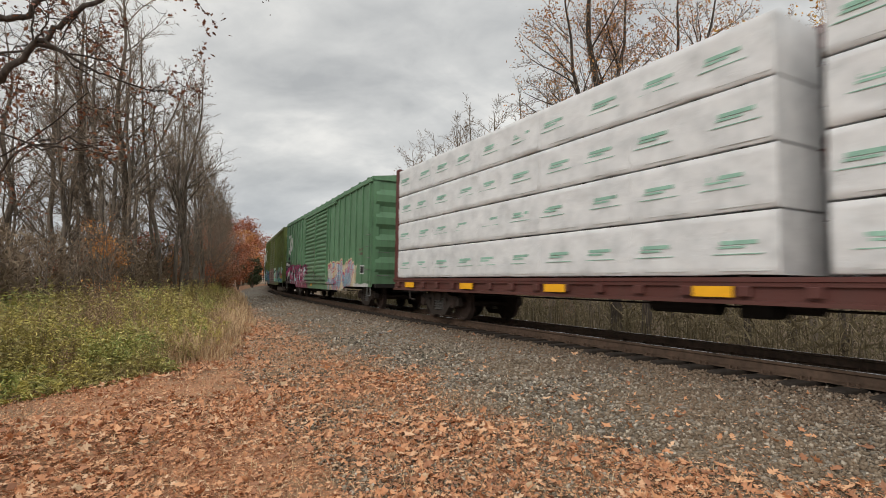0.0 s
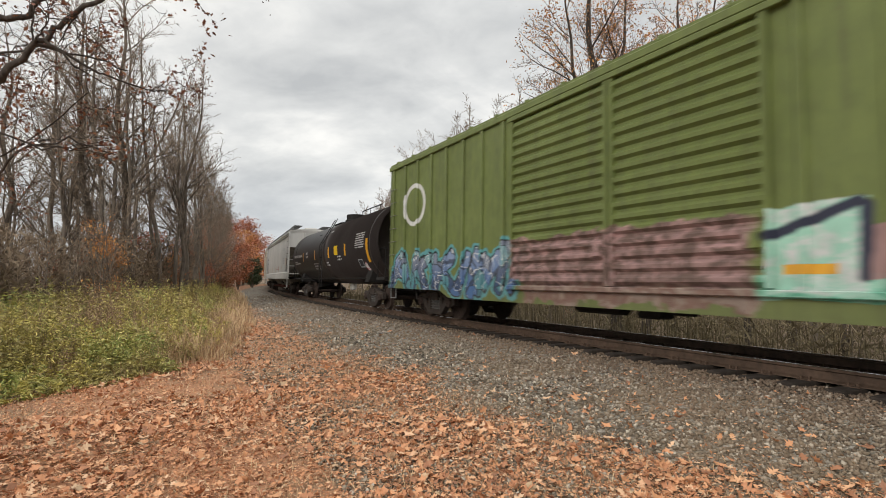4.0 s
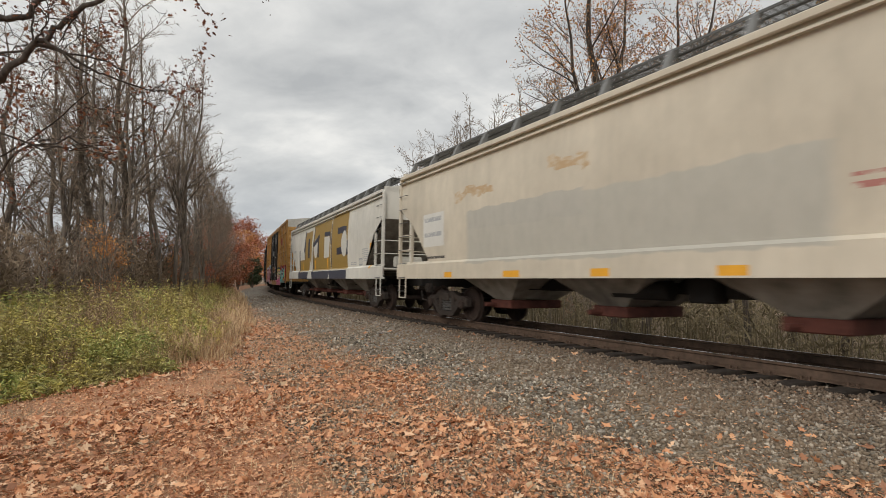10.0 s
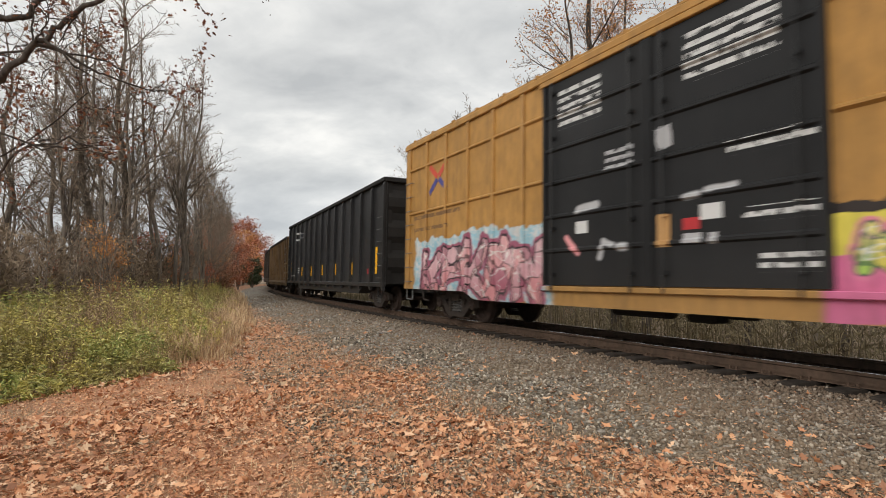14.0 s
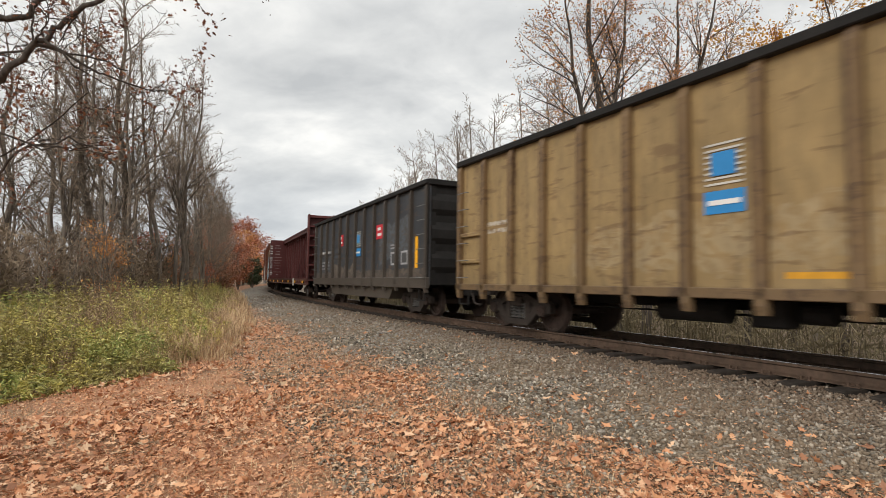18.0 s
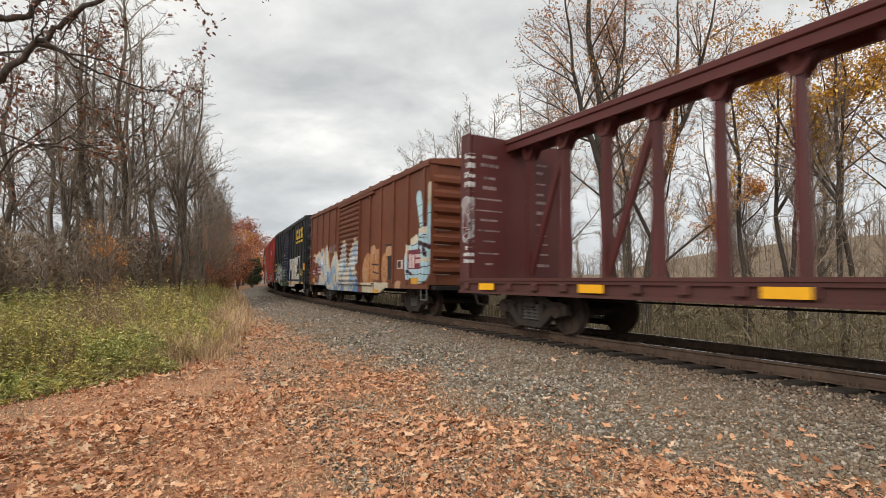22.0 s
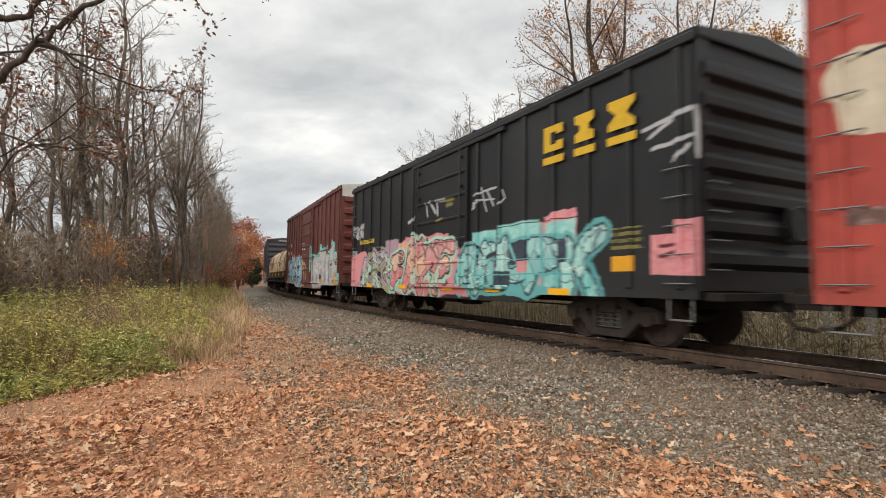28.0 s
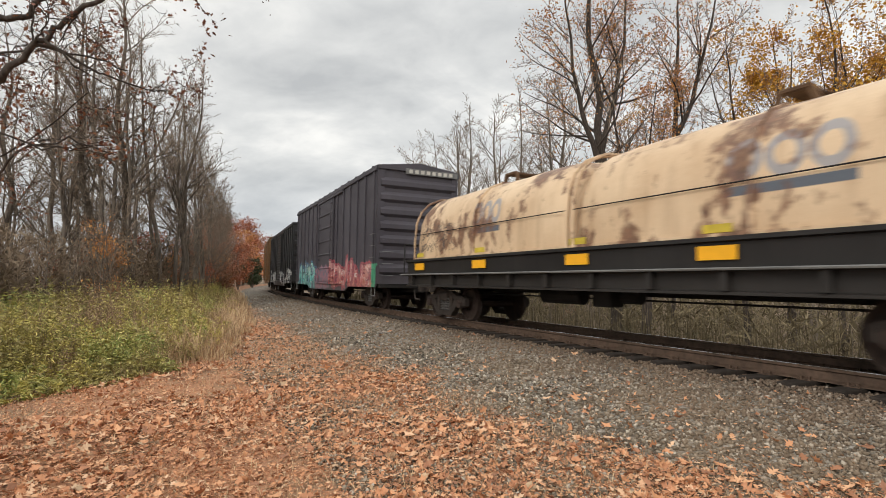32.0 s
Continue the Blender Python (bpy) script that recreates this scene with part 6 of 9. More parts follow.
FOAMB += [
    ("stroke", 5.63, 6.40, 1.58, 1.58, (INK,), 0.015), ("rect", 5.66, 6.28, 1.16, 1.53, (FOGD,), 0.3), ("rect", 6.66, 7.17, 1.70, 1.95, (PALE,), 0.02),
    ("rect", 6.74, 7.03, 1.73, 1.92, (INK,), 0.02), ("rect", 6.65, 7.13, 1.22, 1.40, (ORNGD,), 0), ("rect", 6.64, 7.20, 0.86, 1.09, (ORNG,), 0),
    ("rect", 6.27, 6.61, 0.93, 1.10, (DUSTY,), 0.2)]
FROST = [
    ("rect", -5.37, -3.63, 0.69, 2.53, (ICEB, ICEC), 0.12), ("rect", -3.68, -1.90, 0.63, 2.47, (ICEB, ICEC), 0.12), ("rect", -1.94, -1.24, 0.66, 2.03, (ICEB, ICEC), 0.15),
    ("stroke", -5.37, -3.72, 2.63, 2.57, (RUSTO,), 0.070), ("stroke", -3.72, -3.48, 2.57, 2.18, (RUSTO,), 0.060), ("stroke", -3.48, -2.87, 2.18, 2.51, (RUSTO,), 0.055),
    ("stroke", -2.91, -1.91, 2.54, 2.47, (RUSTO,), 0.045), ("stroke", -1.89, -1.37, 2.13, 2.08, (RUSTO,), 0.035), ("stroke", -4.87, -5.11, 2.42, 1.84, (PINED,), 0.100),
    ("stroke", -4.04, -4.15, 2.48, 1.89, (PINED,), 0.105), ("stroke", -4.15, -3.83, 1.89, 1.56, (PINED,), 0.050), ("stroke", -2.55, -2.45, 2.38, 1.96, (PINED,), 0.090)]
FROST += [("tag", -6.3, -1.5, 0.7, 2.35, (ICEB, ICEC, ICEB, PINED), 0.3)]
FROST += [
    ("stroke", -2.49, -3.00, 1.93, 1.70, (PINED,), 0.095), ("stroke", -3.72, -2.85, 1.90, 1.24, (PINED,), 0.045), ("stroke", -5.31, -4.69, 1.10, 1.43, (PINED,), 0.060),
    ("stroke", -4.35, -3.45, 1.26, 1.25, (PINED,), 0.045), ("stroke", -4.46, -4.25, 1.18, 0.78, (PINED,), 0.055), ("stroke", -3.36, -3.10, 1.17, 0.82, (PINED,), 0.045),
    ("stroke", -2.69, -2.11, 1.24, 1.17, (PINED,), 0.060), ("stroke", -1.79, -1.48, 0.98, 1.34, (PINED,), 0.030), ("disc", -2.10, -1.78, 1.16, 1.54, (RUSTO,), 0.2),
    ("disc", -1.97, -1.76, 0.69, 1.01, (RUSTO,), 0.05), ("disc", -3.83, -3.53, 0.69, 1.10, (RUSTO,), 0.05), ("disc", -6.30, -5.83, 0.93, 1.21, (RUSTO,), 0.05)]
FROST += [
    ("stroke", -6.16, -6.12, 2.38, 1.47, (ICEB,), 0.120), ("stroke", -6.60, -6.23, 2.43, 2.44, (PINED,), 0.055), ("stroke", -6.04, -5.93, 2.37, 1.33, (PINED,), 0.050),
    ("stroke", -6.23, -5.58, 1.29, 1.23, (PINED,), 0.060), ("stroke", -5.58, -5.55, 1.46, 0.74, (ICEB,), 0.125)]
UMBER = [
    ("rect", -1.37, -0.94, 1.89, 2.21, (STRAWP,), 0.15), ("stroke", -1.14, -0.71, 1.66, 1.74, (STRAWP,), 0.065), ("stroke", -0.71, -0.44, 1.69, 0.93, (STRAWP,), 0.070),
    ("stroke", -1.16, -1.26, 1.61, 0.99, (MAROONP,), 0.065), ("stroke", -1.09, -0.89, 1.33, 1.10, (MAROONP,), 0.075), ("stroke", -0.29, -0.19, 1.75, 1.10, (STRAWP,), 0.045),
    ("rect", -0.84, -0.36, 1.89, 2.07, (STRAWP,), 0.2), ("stroke", -0.12, 0.01, 1.88, 1.10, (STRAWP,), 0.045), ("stroke", -0.43, -0.25, 1.31, 1.50, (MAROONP,), 0.030),
    ("rect", -1.08, -0.62, 0.69, 0.81, (ORNG,), 0), ("rect", -2.57, -2.03, 0.68, 0.79, (ORNG,), 0), ("rect", -4.37, -3.83, 0.97, 1.08, (ORNG,), 0)]
UMBER += [
    ("rect", -6.86, -6.30, 0.82, 1.07, (ORNG,), 0), ("rect", -2.22, -1.86, 2.86, 2.98, (PALE,), 0.03), ("rect", -2.23, -1.87, 2.58, 2.69, (PALE,), 0.03),
    ("rect", -1.38, -1.04, 2.80, 2.91, (PALE,), 0.03), ("rect", -0.83, -0.51, 2.76, 2.86, (PALE,), 0.03), ("stroke", -1.40, -0.64, 3.12, 3.18, (PALE,), 0.015),
    ("stroke", -0.86, -0.18, 2.49, 2.51, (PALE,), 0.010), ("rect", -6.72, -6.39, 3.19, 3.42, (ROSE,), 0.02), ("rect", -5.82, -5.43, 3.18, 3.40, (ROSE,), 0.02),
    ("rect", -6.80, -6.36, 2.70, 2.92, (ROSE,), 0.02), ("rect", -5.79, -5.43, 2.69, 2.89, (ROSE,), 0.02), ("rect", -5.09, -4.77, 2.71, 2.90, (ROSE,), 0.02)]
UMBER += [
    ("rect", -4.29, -3.94, 2.69, 2.97, (ROSE,), 0), ("rect", -4.25, -3.97, 2.72, 2.94, (MAROONP,), 0), ("rect", -0.29, -0.19, 1.80, 1.97, (PALE,), 0.02),
    ("rect", -6.79, -6.34, 1.63, 2.32, (DUSTY,), 0.02), ("rect", -1.85, -1.63, 2.49, 2.56, (PALE,), 0.02)]
P = {}
P["lumber"] = car_paint("oxide_red_flat_car", (0.10, 0.026, 0.022), 0.3)
P["green"] = car_paint("green_boxcar_paint", GREEN, 0.12, pieces=[
    ("blob", 2.9, 7.7, 0.62, 1.75, (CREAM, (0.6, 0.56, 0.5)), 0.95), ("tag", 3.0, 7.2, 0.62, 1.98, ((0.22, 0.35, 0.45), (0.26, 0.36, 0.45), CREAM, (0.42, 0.05, 0.12)), 0.3),
    ("blob", -9.4, -1.9, 0.5, 1.95, (INK, MAG), 0.5), ("tag", -9.2, -2.3, 0.72, 1.9, (MAG, (0.45, 0.60, 0.66), (0.32, 0.03, 0.10), INK), 0.4),
    ("rect", -9.55, -7.75, 0.6, 2.25, (INK,), 0.15), ("rect", -9.3, -8.9, 2.0, 2.2, (PALE,), 0), ("rect", -8.6, -8.1, 2.35, 2.55, (INK,), 0), ("rect", -8.75, -8.3, 1.95, 2.1, (PALE,), 0), ("stroke", -9.3, -8.1, 1.45, 1.75, (MAG,), 0.16), ("stroke", -8.9, -8.6, 1.2, 1.65, (PALE,), 0.1), ("stroke", -8.5, -8.2, 1.3, 1.6, (PALE,), 0.1), ("stroke", -0.05, -0.1, 1.0, 2.6, (GRIMEP,), 0.12), ("blob", -1.5, 1.4, 1.5, 2.1, (GREEN, (0.17, 0.24, 0.15)), 0.8), ("ring", -8.78, -7.34, 2.68, 4.02, (PALE,), 0.0), ("peak", -8.48, -7.64, 2.88, 3.4, (PALE,), 0.03), ("peak", -8.40, -7.72, 3.12, 3.66, (PALE,), 0.03), ("peak", -8.32, -7.8, 3.4, 3.92, (PALE,), 0.02), ("rect", -8.15, -7.97, 2.78, 3.0, (PALE,), 0),
    ("blob", -2.6, 2.4, 0.98, 1.35, ((0.07, 0.09, 0.06), GREEN), 0.8), ("rect", 8.18, 8.72, 1.30, 1.64, (PALE,), 0), ("rect", 8.22, 8.68, 1.35, 1.59, (INK,), 0),
    ("text", 7.95, 8.5, 1.95, 2.3, (GRIMEP, 0.17), 0), ("blob", 7.4, 9.3, 0.7, 0.95, (PALE,), 0.25), ("rect", -1.2, -0.7, 0.75, 0.9, (ORNG,), 0)])
P["olive"] = car_paint("olive_boxcar_paint", OLIVE, 0.2, pieces=[
    ("tag", -9.4, -2.4, 0.62, 2.0, ((0.06, 0.15, 0.34), (0.03, 0.07, 0.16), (0.10, 0.33, 0.36), INK), 0.45), ("ring", -8.49, -7.01, 2.7, 3.98, (PALE,), 0), ("blob", -2.3, 2.5, 0.7, 1.9, ((0.22, 0.12, 0.1), (0.34, 0.26, 0.22)), 0.9),
    ("text", 7.7, 8.4, 2.05, 2.5, (FADEDG, 0.17), 0)] + SHARDS)
strips = [("rect", x - 0.11, x + 0.11, 2.12, 2.62, (ORNG,), 0) for x in (-5.2, -2.1, 1.04, 4.02)] + [("rect", 7.02, 7.28, 1.75, 2.65, (ORNG,), 0)]
P["tank"] = car_paint("tank_brown_black", (0.025, 0.017, 0.0148), 0.05, rough=0.5, spec=0.35, grime=0.2, side=-0.4, pieces=strips + [
    ("rect", 2.12, 2.75, 2.2, 2.62, ((0.8, 0.5, 0.02),), 0), ("text", -8.0, -5.5, 2.25, 2.55, (PALE, 0.32), 0), ("text", -7.9, -6.3, 1.95, 2.15, (PALE, 0.12), 0),
    ("text", -4.4, -3.9, 2.2, 2.6, (PALE, 0.2), 0), ("text", -2.6, -1.3, 1.55, 1.95, (GREYP, 0.14), 0), ("text", 0.35, 0.85, 1.7, 1.95, (GREYP, 0.12), 0), ("text", 5.6, 6.75, 2.3, 2.95, (PALE, 0.09), 0),
    ("text", 2.6, 3.3, 1.9, 2.15, (PALE, 0.13), 0), ("disc", 6.35, 6.73, 1.4, 1.77, (PALE, REDP), 0), ("rect", 5.7, 6.28, 1.58, 1.9, (GREY,), 0), ("rect", 5.75, 6.23, 1.62, 1.86, (INK,), 0), ("text", 0.2, 0.9, 3.34, 3.5, (GREYP, 0.12), 0)])
P["hop1"] = car_paint("light_grey_hopper", (0.58, 0.57, 0.54), 0.04, grime=0.16, side=-1.3, pieces=[("rect", x - 0.08, x + 0.08, 1.64, 2.11, (TANW,), 0) for x in (0.13, -2.73, -5.68, -7.4, 2.9, 5.6)] + [
    ("rect", 8.34, 8.54, 1.64, 2.6, (TANW,), 0), ("text", -8.1, -7.0, 2.35, 2.6, (INK, 0.26), 0), ("text", -8.1, -7.1, 2.75, 3.0, (INK, 0.26), 0), ("text", -8.0, -7.1, 2.0, 2.2, (GREY, 0.1), 0), ("rect", 1.05, 3.4, 1.84, 1.90, ((0.42, 0.22, 0.20),), 0), ("rect", 1.05, 3.4, 1.98, 2.02, ((0.42, 0.22, 0.20),), 0),
    ("text", 6.5, 7.2, 2.15, 2.65, (GREY, 0.12), 0), ("text", 5.9, 7.6, 3.1, 3.35, (GREY, 0.14), 0), ("rect", -0.4, 0.7, 2.25, 2.3, (GREY,), 0), ("text", 2.0, 3.4, 1.68, 1.76, (GREY, 0.1), 0)])
P["hop2"] = car_paint("beige_hopper", (0.57, 0.51, 0.41), 0.14, (0.36, 0.24, 0.13), grime=0.16, side=-1.3, pieces=[
    ("rect", -5.7, 2.4, 1.5, 2.72, ((0.44, 0.42, 0.365),), 0.22), ("rect", -5.7, -1.6, 2.3, 2.8, ((0.43, 0.41, 0.36),), 0.25), ("blob", -2.6, -1.4, 3.2, 3.5, ((0.46, 0.32, 0.18), (0.55, 0.47, 0.36)), 0.9), ("blob", -6.4, -4.6, 3.15, 3.4, ((0.46, 0.32, 0.18), (0.55, 0.47, 0.36)), 0.9),
    ("rect", -8.15, -6.9, 2.02, 2.95, ((0.62, 0.61, 0.57),), 0.02), ("text", -8.05, -7.05, 2.62, 2.85, (GREY, 0.22), 0), ("text", -8.05, -7.05, 2.2, 2.42, (GREY, 0.22), 0), ("text", -8.1, -6.9, 1.62, 1.75, (INK, 0.14), 0), ("rect", 6.8, 7.4, 1.62, 1.9, (INK,), 0), ("text", 6.86, 7.34, 1.66, 1.86, (PALE, 0.1), 0), ("text", 5.3, 6.3, 1.6, 1.85, (INK, 0.13), 0),
    ("text", 2.6, 4.2, 2.05, 2.3, ((0.4, 0.15, 0.13), 0.14), 0)] + [("rect", x - w, x + w, 1.16, 1.3, (ORNG,), 0) for x, w in ((8.5, 0.46), (6.0, 0.22), (3.4, 0.25), (1.2, 0.22), (-1.2, 0.22), (-3.8, 0.3), (-6.6, 0.2))])
gold = [("rect", 1.98, 4.8, 1.55, 4.0, (GP,), 0.06), ("rect", 3.03, 4.2, 3.12, 3.42, (NAVY,), 0.12), ("rect", 4.15, 4.55, 2.75, 3.4, (NAVY,), 0.2), ("rect", 2.96, 3.9, 2.2, 2.52, (NAVY,), 0.08), ("rect", 4.55, 4.85, 2.15, 2.75, (NAVY,), 0.3), ("disc", 3.75, 4.68, 2.1, 3.2, (WHT,), 0.12),
        ("rect", -6.2, 4.75, 0.95, 1.5, (NAVY,), 0.05), ("text", 6.95, 7.67, 1.75, 2.3, (GREY, 0.075), 0), ("rect", 6.44, 6.91, 1.64, 1.93, (GREY,), 0), ("rect", 6.5, 6.85, 1.7, 1.87, (WHT,), 0), ("rect", 7.84, 8.02, 1.5, 2.45, (ORNG,), 0)]
P["hop3"] = car_paint("white_hopper_gold_panels", (0.62, 0.60, 0.54), 0.03, grime=0.16, side=-1.3, pieces=gold + GOLDS + [
    ("text", -7.97, -7.21, 2.62, 2.86, (GREY, 0.24), 0), ("text", -7.97, -7.21, 2.1, 2.32, (GREY, 0.22), 0), ("text", -8.0, -6.9, 1.68, 1.8, (GREY, 0.06), 0), ("text", 5.3, 6.1, 1.65, 1.8, (GREY, 0.075), 0)] + [("rect", x - 0.08, x + 0.08, 1.62, 2.1, (ORNG,), 0) for x in (-8.0, -5.0, -1.6, 1.2)])
P["yellow"] = car_paint("yellow_boxcar", (0.45, 0.238, 0.064), 0.12, pieces=[
    ("blob", 5.0, 9.2, 0.6, 2.12, ((0.16, 0.02, 0.025), REDP), 0.45), ("tag", 5.3, 8.4, 0.62, 2.0, (TURQ, (0.15, 0.5, 0.47), (0.20, 0.55, 0.52), (0.16, 0.02, 0.025)), 0.45),
    ("blob", 2.3, 5.2, 1.75, 2.0, (INK,), 0.5), ("rect", 2.3, 5.3, 1.35, 1.85, (YEL,), 0.2), ("rect", 2.3, 5.4, 0.62, 1.38, ((0.68, 0.16, 0.33),), 0.12), ("tag", 2.6, 5.2, 1.1, 1.7, (YEL, (0.4, 0.6, 0.12), (0.68, 0.2, 0.33), (0.03, 0.1, 0.06)), 0.2),
    ("blob", -8.6, -2.4, 0.62, 2.25, (SKYB, PALE), 0.75), ("tag", -8.0, -2.7, 0.62, 2.05, (PINK, (0.62, 0.32, 0.36), (0.35, 0.06, 0.12), INK), 0.55),
    ("rect", 8.15, 8.45, 1.2, 1.7, (ORNG,), 0), ("rect", 7.75, 8.45, 1.0, 1.14, (ORNG,), 0), ("rect", 6.45, 6.95, 1.32, 1.62, (PALE,), 0), ("rect", 6.5, 6.9, 1.37, 1.57, (INK,), 0),
    ("blob", 6.3, 6.75, 2.15, 2.5, (INK,), 0.25), ("text", 5.6, 7.4, 2.55, 2.75, ((0.22, 0.11, 0.04), 0.22), 0),
    ("rect", 5.1, 5.5, 3.64, 4.15, ((0.25, 0.035, 0.03),), 0.06), ("rect", 5.62, 6.02, 3.64, 4.15, ((0.25, 0.035, 0.03),), 0.06), ("rect", 6.14, 6.55, 3.64, 4.15, ((0.25, 0.035, 0.03),), 0.06),
    ("text", -8.7, -6.0, 2.75, 2.95, ((0.18, 0.1, 0.05), 0.22), 0), ("text", -8.7, -6.6, 2.4, 2.6, ((0.18, 0.1, 0.05), 0.22), 0), ("rect", 5.05, 6.0, 4.52, 4.58, ((0.2, 0.1, 0.03),), 0)])
P["plug_black"] = car_paint("black_plug_door", (0.009, 0.009, 0.0095), 0.03, grime=0.08, spec=0.3, pieces=[
    ("text", 0.55, 1.9, 3.95, 4.75, (PALE, 0.15), 0), ("text", -2.2, -1.1, 3.95, 4.75, (PALE, 0.15), 0), ("text", 1.2, 2.3, 2.75, 2.95, (PALE, 0.13), 0), ("text", 1.4, 2.3, 1.85, 2.05, (PALE, 0.13), 0), ("text", 1.6, 2.3, 1.2, 1.45, (PALE, 0.12), 0),
    ("text", -1.0, -0.4, 2.9, 3.3, (GREYP, 0.13), 0)] + DOORBITS)
P["black"] = car_paint("black_gondola", (0.014, 0.0138, 0.0145), 0.08, grime=0.15, rough=0.45, spec=0.35, side=-1.44, pieces=[
    ("text", -7.0, -6.1, 3.75, 3.98, (PALE, 0.26), 0), ("text", -7.0, -6.1, 3.35, 3.58, (PALE, 0.26), 0), ("rect", -5.55, -5.1, 3.55, 3.85, (GREY,), 0), ("rect", -5.5, -5.15, 3.6, 3.8, (INK,), 0), ("text", -7.6, -7.1, 1.45, 1.8, (PALE, 0.16), 0), ("text", -6.7, -6.1, 1.4, 1.8, (PALE, 0.13), 0), ("rect", -8.4, -7.4, 1.29, 1.33, (PALE,), 0), ("rect", 7.7, 7.95, 1.3, 1.5, (REDP,), 0)])
P["tan"] = car_paint("tan_gondola", (0.33, 0.225, 0.10), 0.5, (0.12, 0.065, 0.035), side=-1.44, scrape=0.5, pieces=[
    ("blob", -3.0, 2.0, 1.3, 2.1, ((0.36, 0.27, 0.15), (0.3, 0.2, 0.09)), 0.9), ("blob", 4.85, 5.8, 1.35, 1.95, ((0.40, 0.32, 0.2), (0.3, 0.2, 0.09)), 0.4), ("text", -5.9, -4.8, 2.1, 2.45, ((0.5, 0.45, 0.38), 0.17), 0), ("rect", 0.8, 1.7, 1.12, 1.2, (ORNG,), 0), ("rect", 5.3, 6.0, 1.12, 1.22, (ORNG,), 0)])
P["gray"] = car_paint("grimy_grey_gondola", (0.045, 0.049, 0.056), 0.32, (0.10, 0.062, 0.04), side=-1.44, scrape=0.5, pieces=[
    ("blob", 2.9, 5.9, 1.7, 3.0, ((0.10, 0.115, 0.13), (0.075, 0.07, 0.068)), 1.2), ("rect", -6.1, -5.3, 2.2, 2.48, (INK,), 0), ("rect", -5.0, -4.05, 2.2, 2.48, (INK,), 0), ("text", -6.05, -4.1, 2.24, 2.44, (PALE, 0.2), 0), ("text", -5.7, -4.3, 1.5, 1.95, (GREY, 0.15), 0), ("blob", -3.5, -0.1, 1.35, 1.7, ((0.17, 0.14, 0.11), (0.08, 0.07, 0.065)), 0.9),
    ("rect", 3.99, 4.50, 1.58, 2.02, (GREYP,), 0), ("rect", 4.05, 4.44, 1.64, 1.96, ((0.06, 0.06, 0.06),), 0), ("rect", 4.91, 5.45, 1.58, 2.02, (GREYP,), 0), ("rect", 4.97, 5.39, 1.64, 1.96, ((0.06, 0.06, 0.06),), 0), ("text", 3.95, 4.55, 2.08, 2.28, (GREY, 0.1), 0), ("rect", -7.0, 6.9, 0.9, 1.42, ((0.13, 0.105, 0.085), (0.07, 0.06, 0.055)), 0.4)])
P["gray_trim"] = car_paint("rusty_brown_framing", (0.056, 0.045, 0.036), 0.4, (0.085, 0.05, 0.03))
P["tan_trim"] = car_paint("tan_rusted_framing", (0.17, 0.105, 0.048), 0.8, (0.075, 0.045, 0.028), scrape=0.6)
P["cbeam"] = car_paint("maroon_centre_beam", (0.092, 0.021, 0.019), 0.2, side=-1.3, pieces=[
    ("text", -10.9, -10.25, 1.45, 2.1, (PALE, 0.16), 0), ("text", -10.9, -10.25, 3.3, 4.3, (PALE, 0.24), 0), ("tag", -10.95, -10.2, 2.2, 3.2, ((0.10, 0.022, 0.025), PALE, (0.10, 0.022, 0.025), (0.4, 0.4, 0.4)), 0.2),
    ("blob", -9.5, 9.5, 2.0, 2.45, ((0.10, 0.022, 0.025), (0.3, 0.24, 0.24)), 0.8)])
BASE_BROWN = (0.158, 0.047, 0.021)
P["brown"] = car_paint("rust_brown_boxcar", BASE_BROWN, 0.15, pieces=[
    ("blob", -5.0, -4.3, 2.35, 2.6, (GRIMEP, DUSTY), 0.3), ("blob", -3.6, -2.4, 2.35, 2.62, (GRIMEP, DUSTY), 0.3), ("blob", -6.3, 1.2, 0.5, 1.15, ((0.10, 0.24, 0.47), (0.13, 0.29, 0.52)), 0.45), ("tag", -6.2, 1.1, 0.75, 2.5, ((0.16, 0.29, 0.45), (0.42, 0.52, 0.58), (0.62, 0.5, 0.34), (0.64, 0.53, 0.38)), 0.3), ("blob", -6.2, -5.6, 0.9, 1.9, ((0.14, 0.03, 0.03), (0.3, 0.2, 0.13)), 0.3), ("rect", -6.95, -6.2, 1.25, 1.62, (SIGNM,), 0.05), ("rect", -6.95, -6.3, 1.85, 2.45, (SIGNM, BASE_BROWN), 0.1), ("text", -6.9, -6.3, 1.9, 2.4, (ROSE, 0.25), 0), ("text", -6.85, -6.3, 1.3, 1.58, (PALE, 0.13), 0), ("rect", -5.9, -5.1, 1.3, 1.75, (SIGNM,), 0.04), ("text", -5.85, -5.15, 1.35, 1.7, (PALE, 0.15), 0), ("rect", -6.95, -6.4, 0.97, 1.14, (ORNG,), 0)] + FIGURES + PEACE)
